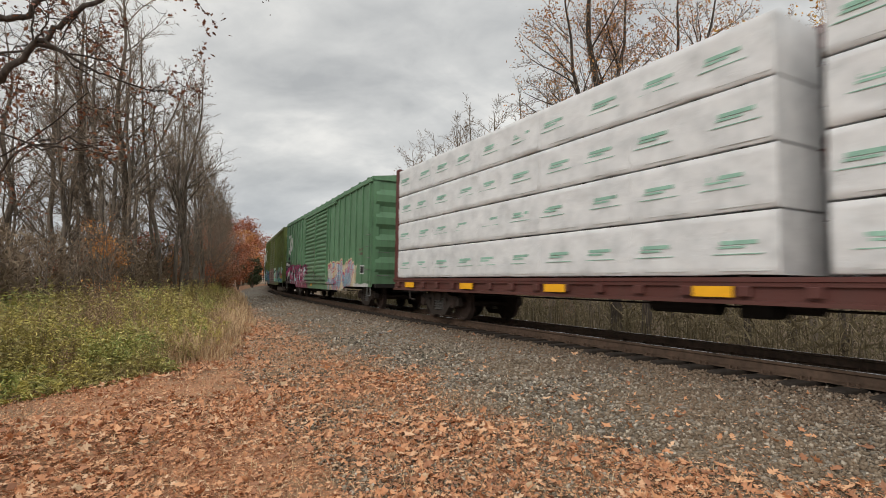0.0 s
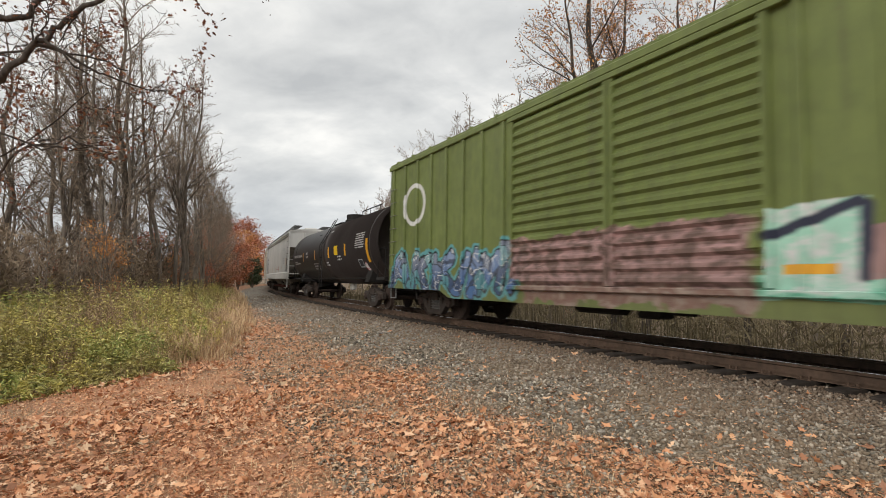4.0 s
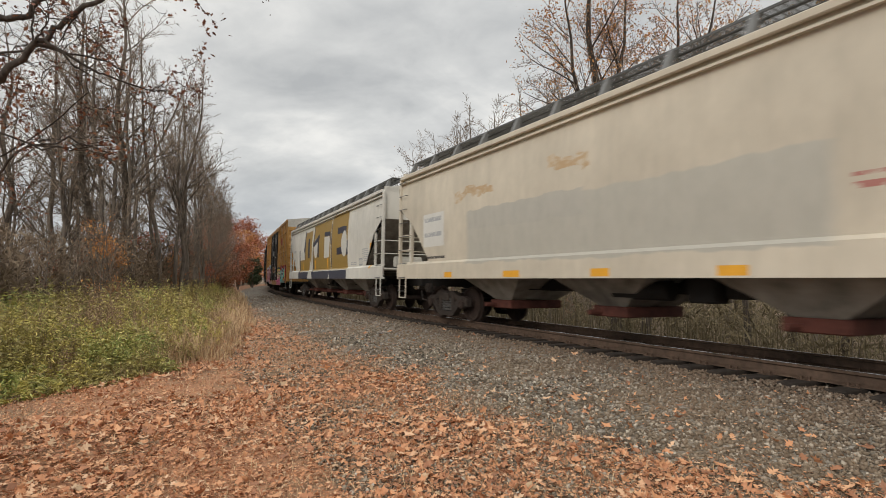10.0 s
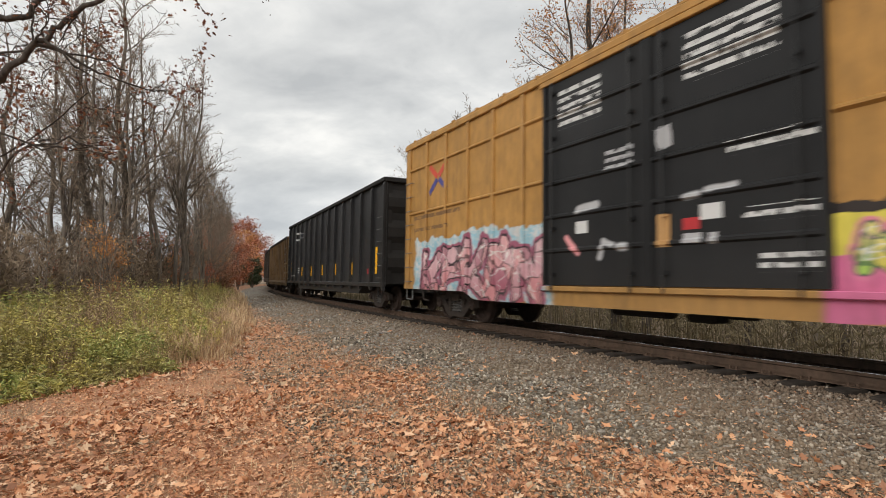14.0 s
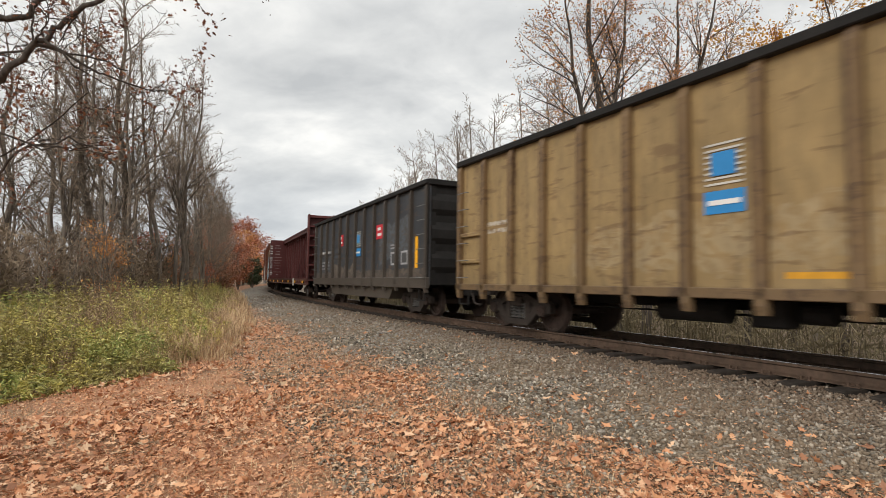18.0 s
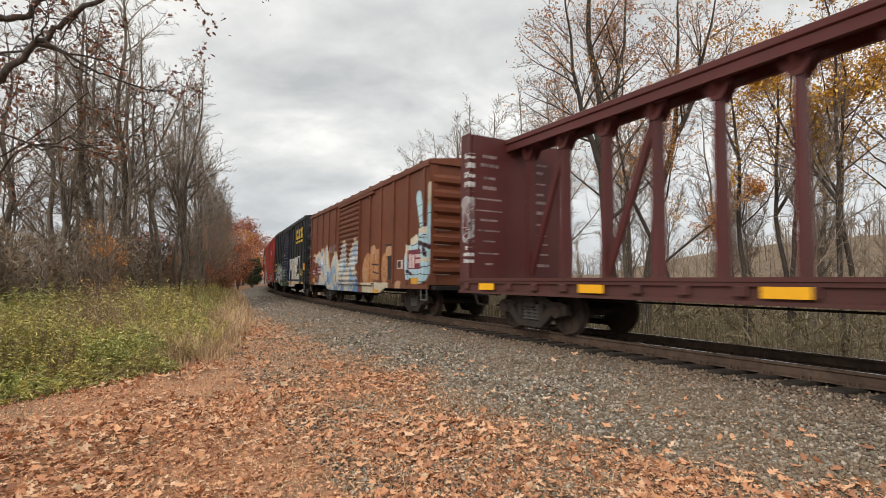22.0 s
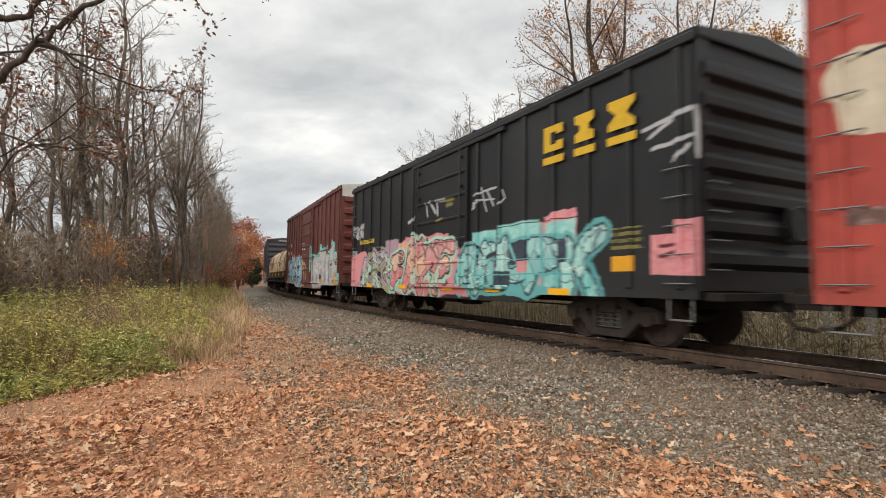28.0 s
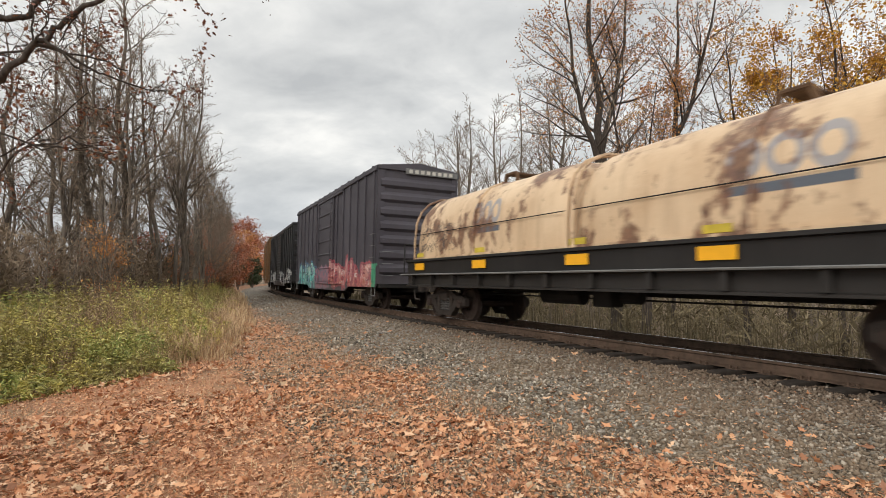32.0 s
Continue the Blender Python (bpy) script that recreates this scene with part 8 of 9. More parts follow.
star_v = [(0.5 * (1 if i % 2 else 0.42) * math.cos(math.pi * i / 4) * 1.15, 0.5 * (1 if i % 2 else 0.42) * math.sin(math.pi * i / 4) * 0.8, 0.09 * (i % 2)) for i in range(8)]
star_f = [(0, 1, 2), (2, 3, 4), (4, 5, 6), (6, 7, 0), (0, 2, 4), (0, 4, 6)]
for nm, y0, y1, count, lv_, lf_, label in (("fallen_leaves", 2.6, 5.6, 17000, leaf_v, leaf_f, "orange-brown fallen oak leaves strewn over the ground"), ("far_fallen_leaves", 5.6, 42.0, 130000, star_v, star_f, "orange-brown fallen leaves lying beside the gravel")):
    xy = wedge_points(count, y0, y1, 0.85)
    la, en = leaf_zone(xy)
    edge = -4.35 + 0.5 * np.clip((8.0 - xy[:, 1]) / 2, 0, 1)
    dens = np.clip((edge - la + 1.3 * en) / 0.9, 0, 1) * np.clip(0.62 + 1.5 * en - 0.25 * np.clip(1 - np.abs(la + 5.3) / 0.9, 0, 1), 0.07, 1) * np.clip((13.0 + la) / 2.5, 0, 1)
    dens = np.maximum(dens, 0.02 * (la < -1.5) + 0.05 * (la < -3.0)) * np.clip(1.25 - xy[:, 1] / 60, 0.3, 1)
    xy = xy[rng.uniform(0, 1, len(xy)) < dens]
    size = (0.032 + 0.105 * rng.uniform(0, 1, len(xy)) ** 2.1) * (1 + 0.012 * xy[:, 1])
    pos = np.column_stack([xy, gz_np(xy) + rng.uniform(0.008, 0.06, len(xy))])
    structure(nm, scatter_mesh(nm, lv_, lf_, pos, size, 0.6, M["leaf"], jitter=0.13), None, label, "fallen leaves", "stuff")
# crumbled leaf and bark between them, thinly over the stones too
xy = wedge_points(150000, 2.6, 20.0, 0.9)
la, en = leaf_zone(xy)
dens = np.maximum(np.clip((-3.9 - la + 1.2 * en) / 1.0, 0, 0.8), 0.05 * (la < -1.6)) * np.clip((13.0 + la) / 2.5, 0, 1)
xy = xy[rng.uniform(0, 1, len(xy)) < dens]
structure("leaf_crumbs", scatter_mesh("leaf_crumbs", [(-0.5, 0, 0), (0, 0.26, 0.12), (0.5, 0.05, 0), (0.05, -0.3, 0.1)], [(0, 2, 1), (0, 3, 2)], np.column_stack([xy, gz_np(xy) + rng.uniform(0.01, 0.035, len(xy))]), rng.uniform(0.012, 0.05, len(xy)), 0.6, M["leaf"], jitter=0.15), None, "crumbled brown leaf litter over soil and stones", "leaf litter", "stuff")

# ---- dry grass and weeds of the meadow ----
def blade_field(xy, h, w, bend, segs=3):
    """Bent tapering blades as one mesh."""
    n = len(xy)
    z = gz_np(xy) - 0.02
    az, la_ = rng.uniform(0, 2 * np.pi, n), rng.uniform(0.05, 1.0, n) * bend
    d = np.stack([np.cos(az), np.sin(az)], -1)
    side = np.stack([-np.sin(az + rng.uniform(-1, 1, n)), np.cos(az)], -1)
    vs = np.zeros((n, segs * 2 + 1, 3))
    for i in range(segs + 1):
        u = i / segs
        c_ = np.column_stack([xy + d * (la_ * h * u * u)[:, None], z + h * (u - 0.25 * la_ * u * u)])
        if i == segs:
            vs[:, -1] = c_
        else:
            ww = (w * (1 - 0.7 * u))[:, None]
            off = np.column_stack([side * ww, np.zeros(n)])
            vs[:, 2 * i], vs[:, 2 * i + 1] = c_ - off, c_ + off
    fs = [(2 * i, 2 * i + 1, 2 * i + 3, 2 * i + 2) for i in range(segs - 1)] + [(2 * segs - 2, 2 * segs - 1, 2 * segs)]
    return vs, fs


def bundle(name, vs, fs, material):
    n, m = vs.shape[:2]
    me = bpy.data.meshes.new(name)
    fl = np.array([len(f) for f in fs])
    idx = np.concatenate([np.array(f) for f in fs])
    loops = (idx[None] + (np.arange(n) * m)[:, None]).ravel()
    me.vertices.add(n * m)
    me.vertices.foreach_set("co", vs.ravel())
    me.loops.add(len(loops))
    me.loops.foreach_set("vertex_index", loops)
    me.polygons.add(n * len(fs))
    me.polygons.foreach_set("loop_start", np.concatenate([[0], np.cumsum(np.tile(fl, n))[:-1]]))
    me.materials.append(material)
    me.update(calc_edges=True)
    me.validate()
    return me


k = Nodes("dry_straw_grass", 0.8)
M["straw"] = k.colour(k.ramp(k.random(True), [(0.0, (0.26, 0.15, 0.08)), (0.35, (0.50, 0.33, 0.18)), (0.75, (0.70, 0.52, 0.32)), (1.0, (0.46, 0.33, 0.17))]))
k = Nodes("green_weed_leaf", 0.65)
pos_n = k.n.new("ShaderNodeNewGeometry").outputs["Position"]
c = k.ramp(k.random(True), [(0.0, (0.15, 0.19, 0.05)), (0.35, (0.31, 0.38, 0.10)), (0.7, (0.52, 0.53, 0.16)), (1.0, (0.72, 0.60, 0.24))])
c2 = k.ramp(k.random(True), [(0.0, (0.22, 0.17, 0.07)), (0.5, (0.38, 0.32, 0.11)), (1.0, (0.52, 0.46, 0.14))])
M["weed"] = k.colour(k.mix(k.step(k.noise(0.75, 3, co=pos_n), 0.42, 0.56), c, c2))
k = Nodes("goldenrod", 0.7)
M["gold_weed"] = k.colour(k.ramp(k.random(True), [(0.0, (0.38, 0.32, 0.08)), (0.5, (0.62, 0.53, 0.14)), (1.0, (0.80, 0.68, 0.26))]))
k = Nodes("dead_weed_leaf", 0.8)
M["dead_weed"] = k.colour(k.ramp(k.random(True), [(0.0, (0.16, 0.10, 0.065)), (0.5, (0.34, 0.215, 0.13)), (1.0, (0.52, 0.38, 0.24))]))
k = Nodes("brown_dead_stem", 0.85)
M["stem"] = k.colour(k.ramp(k.random(True), [(0.0, (0.12, 0.075, 0.045)), (0.6, (0.25, 0.165, 0.095)), (1.0, (0.36, 0.26, 0.16))]))


def meadow_mask(xy):
    """1 inside the weeds; the edge runs past the leaf strip and then along the gravel."""
    x, y = xy[:, 0], xy[:, 1]
    e = np.interp(y, [4.5, 6.2, 7.7, 8.5, 9.5, 11.0, 13.0, 15.7, 22.0, 40.0, 60.0, 90.0], [-8.6, -7.4, -6.2, -5.2, -4.75, -4.55, -4.9, -5.7, -7.9, -14.6, -22.8, -35.8])
    wob_ = np.array([noise.noise((a * 0.8, b * 0.8, 2.2)) for a, b in xy]) * 0.45
    return e + wob_ - x


def meadow_points(n, y0=5.5, y1=80.0, wide=9.0, power=0.9):
    y = y0 * (y1 / y0) ** (rng.uniform(0, 1, n) ** power)
    x = -0.9 * (y + 0.5) + rng.uniform(0, 1, n) * (0.9 * (y + 0.5))
    xy_ = np.stack([x, y], -1)
    d = meadow_mask(xy_)
    keep_ = (d > 0) & (d < wide + 0.25 * y)
    return xy_[keep_], d[keep_]


# straw along the edge, thick, thinning inwards
xy, d = meadow_points(170000)
tuft = np.array([noise.noise((a * 1.7, b * 1.7, 7.7)) for a, b in xy])
p = 1.6 * np.exp(-((d - 0.2) / 1.15) ** 2) * np.clip((xy[:, 1] - 8.6) / 2.5, 0.05, 1) * np.clip(0.75 + 1.1 * tuft, 0.15, 1.2) + 0.07
sel = rng.uniform(0, 1, len(xy)) < p
xy, d, tuft = xy[sel], d[sel], tuft[sel]
h = rng.uniform(0.25, 1.0, len(xy)) ** 1.2 * np.clip(0.25 + d / 1.1, 0.2, 1.0) * np.clip((xy[:, 1] - 5.5) / 6, 0.2, 1.0) * np.clip(0.85 + 0.9 * tuft, 0.35, 1.3)
vs, fs = blade_field(xy, h, 0.0025 + 0.00035 * xy[:, 1], 0.8)
structure("dry_grass", bundle("dry_grass", vs, fs, M["straw"]), None, "tall dry straw-coloured grass at the edge of the gravel", "grass", "stuff")
# short dead grass among the fallen leaves
xy = wedge_points(40000, 2.8, 30.0, 0.9)
la, en = leaf_zone(xy)
xy = xy[(la < -4.0 + 0.8 * en) & (la > -11) & (rng.uniform(0, 1, len(xy)) < np.clip(0.6 - en, 0.2, 0.9))]
vs, fs = blade_field(xy, rng.uniform(0.03, 0.14, len(xy)), 0.002 + 0.0003 * xy[:, 1], 1.3)
structure("short_grass", bundle("short_grass", vs, fs, M["straw"]), None, "short dead grass between the fallen leaves", "grass", "stuff")

# weeds: upright leafy stalks of several kinds, uneven in height, in drifts
clump_xy, clump_d = meadow_points(21000, 6.0, 60.0)
pick = (clump_d > 0.75) | ((clump_d > 0.1) & (clump_xy[:, 1] < 9.5))
clump_xy, clump_d = clump_xy[pick], clump_d[pick]
kind_n = np.array([noise.noise((a * 0.42, b * 0.42, 6.6)) + 0.5 * noise.noise((a * 1.3, b * 1.3, 2.1)) for a, b in clump_xy]) + rng.normal(0, 0.12, len(clump_xy)) + 0.16 * np.exp(-((clump_d - 0.8) / 0.6) ** 2) * (clump_xy[:, 1] > 10)
wl_v = [(-0.5, 0, -0.03), (-0.05, 0.085, 0.03), (0.5, 0, -0.1), (-0.05, -0.085, 0.03)]
wl_f = [(0, 2, 1), (0, 3, 2)]
for nm, lo, hi, mat, per, lsz, label in (("green_weeds", -9, 0.03, "weed", 30, (0.06, 0.15), "green and yellowing leafy weeds in the meadow"), ("gold_weeds", 0.03, 0.19, "gold_weed", 34, (0.05, 0.11), "yellow-green goldenrod gone to seed"), ("dead_weeds", 0.19, 9, "dead_weed", 26, (0.03, 0.08), "brown dead weeds in the meadow")):
    q = (kind_n >= lo) & (kind_n < hi)
    cxy, cd = clump_xy[q], clump_d[q]
    ch = rng.uniform(0.55, 1.0, len(cxy)) * np.clip(0.12 + cd / 2.3, 0.12, 1.25)
    ch = ch * np.clip(0.95 + 0.9 * np.array([noise.noise((a * 0.6, b * 0.6, 9.4)) + 0.5 * noise.noise((a * 1.9, b * 1.9, 4.4)) for a, b in cxy]), 0.35, 1.5)
    cr = rng.uniform(0.05, 0.13, len(cxy)) * (1 + 0.02 * cxy[:, 1])
    ln = rng.normal(0, 0.13, (len(cxy), 2))
    cz = gz_np(cxy)
    ps, sz = [], []
    for j in range(per):
        u = rng.uniform(0.08, 1, len(cxy)) ** (0.55 if mat != "weed" else 0.8)
        rad = cr * np.sqrt(rng.uniform(0, 1, len(cxy))) * (1.25 - 0.6 * u)
        az = rng.uniform(0, 2 * np.pi, len(cxy))
        ps.append(np.column_stack([cxy[:, 0] + ln[:, 0] * ch * u + rad * np.cos(az), cxy[:, 1] + ln[:, 1] * ch * u + rad * np.sin(az), cz + ch * u]))
        sz.append(rng.uniform(*lsz, len(cxy)) * (1.1 - 0.45 * u) * (1 + 0.03 * cxy[:, 1]))
    structure(nm, scatter_mesh(nm, wl_v, wl_f, np.concatenate(ps), np.concatenate(sz), 0.75, M[mat], jitter=0.12), None, label, "weeds", "stuff")
    st = cxy + rng.normal(0, 0.04, cxy.shape)
    vs, fs = blade_field(st, ch * rng.uniform(0.8, 1.15, len(st)), 0.003 + 0.0003 * st[:, 1], 0.3)
    structure(nm + "_stems", bundle(nm + "_stems", vs, fs, M["stem"]), None, "thin brown stems of " + label, "weeds", "stuff")
# ---- trees ----
k = Nodes("grey_brown_bark", 0.9)
nb_ = k.noise(7.0, 6, 0.65, stretch=(1, 1, 0.25))
k.bump(nb_, 0.6, 0.03)
M["bark"] = k.colour(k.ramp(nb_, [(0.3, (0.066, 0.052, 0.04)), (0.55, (0.165, 0.134, 0.105)), (0.75, (0.29, 0.24, 0.195))]))
k = Nodes("dark_ridged_bark", 0.9)
nb_ = k.noise(9.0, 6, 0.65, stretch=(2.0, 2.0, 0.5))
k.bump(nb_, 0.6, 0.03)
M["dark_bark"] = k.colour(k.ramp(nb_, [(0.3, (0.022, 0.016, 0.012)), (0.55, (0.058, 0.044, 0.034)), (0.75, (0.12, 0.095, 0.075))]))
k = Nodes("twig_bark", 0.9)
M["twig"] = k.colour(k.ramp(k.random(True), [(0.0, (0.10, 0.077, 0.056)), (0.6, (0.225, 0.172, 0.128)), (1.0, (0.36, 0.28, 0.21))]))


k = Nodes("grey_brown_undergrowth", 0.9)
M["under"] = k.colour(k.ramp(k.random(True), [(0.0, (0.10, 0.07, 0.045)), (0.6, (0.21, 0.15, 0.10)), (1.0, (0.33, 0.25, 0.17))]))
k = Nodes("olive_brown_reed", 0.9)
M["reed"] = k.colour(k.ramp(k.random(True), [(0.0, (0.065, 0.05, 0.026)), (0.6, (0.145, 0.115, 0.062)), (1.0, (0.25, 0.20, 0.115))]))
k = Nodes("brown_brush", 0.9)
M["brush"] = k.colour(k.ramp(k.random(True), [(0.0, (0.10, 0.07, 0.045)), (0.6, (0.21, 0.155, 0.10)), (1.0, (0.33, 0.26, 0.17))]))


def leaf_mat(name, stops):
    k_ = Nodes(name, 0.7)
    return k_.colour(k_.ramp(k_.random(True), stops))


M["rust_leaf"] = leaf_mat("rusty_hanging_leaf", [(0.0, (0.09, 0.032, 0.02)), (0.5, (0.20, 0.07, 0.034)), (1.0, (0.32, 0.14, 0.06))])
M["orange_leaf"] = leaf_mat("orange_leaf", [(0.0, (0.36, 0.13, 0.035)), (0.5, (0.56, 0.23, 0.06)), (1.0, (0.68, 0.36, 0.10))])
M["yellow_leaf"] = leaf_mat("yellow_leaf", [(0.0, (0.50, 0.24, 0.02)), (0.6, (0.66, 0.34, 0.03)), (1.0, (0.74, 0.46, 0.08))])
M["red_leaf"] = leaf_mat("red_leaf", [(0.0, (0.22, 0.055, 0.025)), (0.6, (0.38, 0.11, 0.045)), (1.0, (0.47, 0.19, 0.075))])


class Wood:
    """Collects tapered limbs as raw vertices and faces."""

    def __init__(self):
        self.v, self.f = [], []

    def spike(self, p, q, r):
        """A twig that runs to a point."""
        b = len(self.v)
        d = (q - p).normalized()
        a = d.orthogonal().normalized() * r
        c = d.cross(a)
        self.v += [p + a, p - a * 0.5 + c * 0.87, p - a * 0.5 - c * 0.87, q]
        self.f += [(b, b + 1, b + 3), (b + 1, b + 2, b + 3), (b + 2, b, b + 3)]

    def limb(self, pts, rad, n):
        base = len(self.v)
        for i, (p, r) in enumerate(zip(pts, rad)):
            d = (pts[min(i + 1, len(pts) - 1)] - pts[max(i - 1, 0)])
            d = d.normalized() if d.length > 1e-6 else Vector((0, 0, 1))
            a = d.cross(Vector((0.31, 0.95, 0.05)))
            a = a.normalized() if a.length > 1e-3 else d.orthogonal().normalized()
            b = d.cross(a)
            for j in range(n):
                t = 2 * math.pi * j / n
                self.v.append(p + (a * math.cos(t) + b * math.sin(t)) * r)
        for i in range(len(pts) - 1):
            for j in range(n):
                jj = (j + 1) % n
                self.f.append((base + i * n + j, base + i * n + jj, base + (i + 1) * n + jj, base + (i + 1) * n + j))


def hang_leaves(tips, rg, material, count, size, patches, loose):
    """Leaves that hang on, most of them in patches about some of the tips."""
    tp = np.array([tuple(t_) for t_ in tips])
    near = []
    for _ in range(patches):
        c_ = tp[rg.randrange(len(tp))]
        near.append(tp[np.argsort(((tp - c_) ** 2).sum(1))[:max(4, len(tp) // 28)]])
    ps, sz = [], []
    for _ in range(count):
        g_ = near[rg.randrange(patches)] if rg.random() > loose else tp
        q = g_[rg.randrange(len(g_))]
        ps.append([c_ + rg.gauss(0, 0.16) for c_ in q])
        sz.append(size * rg.uniform(0.6, 1.3))
    lv_ = [(-0.5, 0, 0), (-0.05, 0.3, 0.06), (0.5, 0, -0.05), (-0.05, -0.3, 0.06)]
    return scatter_mesh("leaves", lv_, [(0, 1, 2), (0, 2, 3)], np.array(ps), np.array(sz), 1.1, material, jitter=0.12)


def limbed_tree(seed, lines, counts=(24, 8, 5), angle=(0.5, 1.05), lift=0.07, leaves=None, leaf_n=0, leaf_size=0.1, patches=20, loose=0.3):
    """A tree of main stems that rise through the crown; branches, boughs and twigs leave them all the way up.
    lines: (points, foot radius, top radius, where branching starts, reach of the branches)."""
    rg = random.Random(seed)
    trunk, crown, tips = Wood(), Wood(), []

    def turned(d, ang, az):
        a = d.orthogonal().normalized()
        return (d * math.cos(ang) + (a * math.cos(az) + d.cross(a) * math.sin(az)) * math.sin(ang)).normalized()

    def sprout(pts, rad, reach, level, start):
        m = len(pts) - 1
        n = counts[level - 1]
        for i in range(n):
            u = start + (0.99 - start) * (i + rg.random()) / n
            a = min(int(u * m), m - 1)
            p = pts[a].lerp(pts[a + 1], u * m - a)
            d = turned((pts[a + 1] - pts[a]).normalized(), rg.uniform(*angle), rg.uniform(0, 6.28))
            length = reach * (1.1 - 0.75 * u if level == 1 else 1.0 - 0.45 * u) * rg.uniform(0.55, 1.1)
            segs, sides = ((5, 4), (2, 3), (1, 3))[level - 1]
            path = [p]
            for _ in range(segs):
                d = (d + Vector((rg.gauss(0, 0.13), rg.gauss(0, 0.13), rg.gauss(0, 0.08) + lift))).normalized()
                path.append(path[-1] + d * (length / segs))
            r = max(0.0045, min(rad[min(a, len(rad) - 1)] * 0.5, 0.006 + 0.012 * length))
            rr = [max(0.006, r * (1 - 0.8 * k_ / segs)) for k_ in range(segs + 1)]
            if level < 3:
                (trunk if r > 0.03 else crown).limb(path, rr, sides)
                sprout(path, rr, length * 0.55, level + 1, 0.12)
            else:
                crown.spike(path[0], path[-1], 0.011)
                tips.append(path[-1])

    for pts, r0, r1, start, reach in lines:
        pts = [Vector(p) for p in pts]
        fine = []
        for p, q in zip(pts, pts[1:]):
            for i in range(3):
                fine.append(p.lerp(q, i / 3) + Vector((rg.gauss(0, r0 * 0.22), rg.gauss(0, r0 * 0.22), 0)))
        fine.append(pts[-1])
        n = len(fine) - 1
        rad = [r1 + (r0 - r1) * (1 - i / n) ** 0.85 * (1.3 if i == 0 and pts[0].z < 0.3 else 1) for i in range(n + 1)]
        trunk.limb(fine, rad, 8)
        sprout(fine, rad, reach, 1, start)
    lm = hang_leaves(tips, rg, leaves, leaf_n, leaf_size, patches, loose) if leaves else None
    return raw_mesh("trunk", trunk.v, trunk.f, M["bark"], True), raw_mesh("twigs", crown.v, crown.f, M["twig"]), lm


def rising(seed, H, r0, stems=1, start=0.25, reach=0.3, spread=0.08):
    """Lines of one to three stems that stand close and climb almost straight."""
    rg = random.Random(seed)
    out = []
    for st in range(stems):
        a = rg.uniform(0, 6.28)
        tilt = spread * rg.uniform(0.3, 1.0) * (1 if stems > 1 else 0.4)
        h = H * (1 if st == 0 else rg.uniform(0.75, 0.97))
        pts = [Vector((math.cos(a) * r0 * (stems > 1), math.sin(a) * r0 * (stems > 1), -0.3))]
        for i in range(1, 6):
            u = i / 5
            pts.append(Vector((math.cos(a) * tilt * h * u + rg.gauss(0, 0.012 * h), math.sin(a) * tilt * h * u + rg.gauss(0, 0.012 * h), h * u)))
        out.append((pts, r0 * (1 if stems == 1 else 0.78), 0.012, start, h * reach))
        if rg.random() < 0.8:                  # a fork part way up
            k_ = rg.choice((2, 3))
            b = rg.uniform(0, 6.28)
            q = pts[k_]
            w = rg.uniform(0.1, 0.22) * h
            out.append(([q, q + Vector((math.cos(b) * w * 0.5, math.sin(b) * w * 0.5, h * 0.16)), q + Vector((math.cos(b) * w, math.sin(b) * w, h * 0.4))], r0 * 0.5, 0.012, 0.2, h * reach * 0.7))
    return out


def plant_tree(meshes, x, y, label, group, turn=0.0, scale=1.0, z=None, lean=(0, 0), name="tree"):
    t = thing(name, label, "tree", group)
    zz_ = ground_z(x, y) if z is None else z
    t.matrix_basis = Matrix.LocRotScale((x, y, zz_), Euler((radians(lean[0]), radians(lean[1]), radians(turn))), (scale,) * 3)
    part("trunk", meshes[0], None, t)
    part("crown", meshes[1], None, t, "bare grey-brown twigs")
    if meshes[2]:
        part("leaves", meshes[2], None, t, "remaining autumn leaves")
    return t


BARE = [limbed_tree(20 + i, rising(120 + i, 14.0, 0.15 + 0.02 * (i % 3), (1, 2, 1, 2, 2, 1)[i], (0.22, 0.2, 0.26, 0.2, 0.24, 0.2)[i], (0.36, 0.3, 0.38, 0.28, 0.3, 0.36)[i]), (24, 9, 8) if i in (0, 2, 5) else (14, 9, 7),
                    leaves=M["rust_leaf"] if i in (0, 3) else None, leaf_n=350, leaf_size=0.12, patches=9) for i in range(6)]
THIN = [limbed_tree(40 + i, rising(140 + i, 13.0, 0.10, 1 + i % 2, 0.12, 0.32), (26 - 9 * (i % 2), 10, 8), lift=0.12) for i in range(4)]
SAPLING = [limbed_tree(60 + i, rising(160 + i, 5.5, 0.03, 2, 0.12, 0.34, 0.22), (6, 5, 5), leaves=M["rust_leaf"] if i == 1 else (M["orange_leaf"] if i == 3 else None), leaf_n=(0, 200, 0, 1100)[i], leaf_size=0.1, patches=14) for i in range(4)]
TB, TS = (0.5, 1.0), 0.05
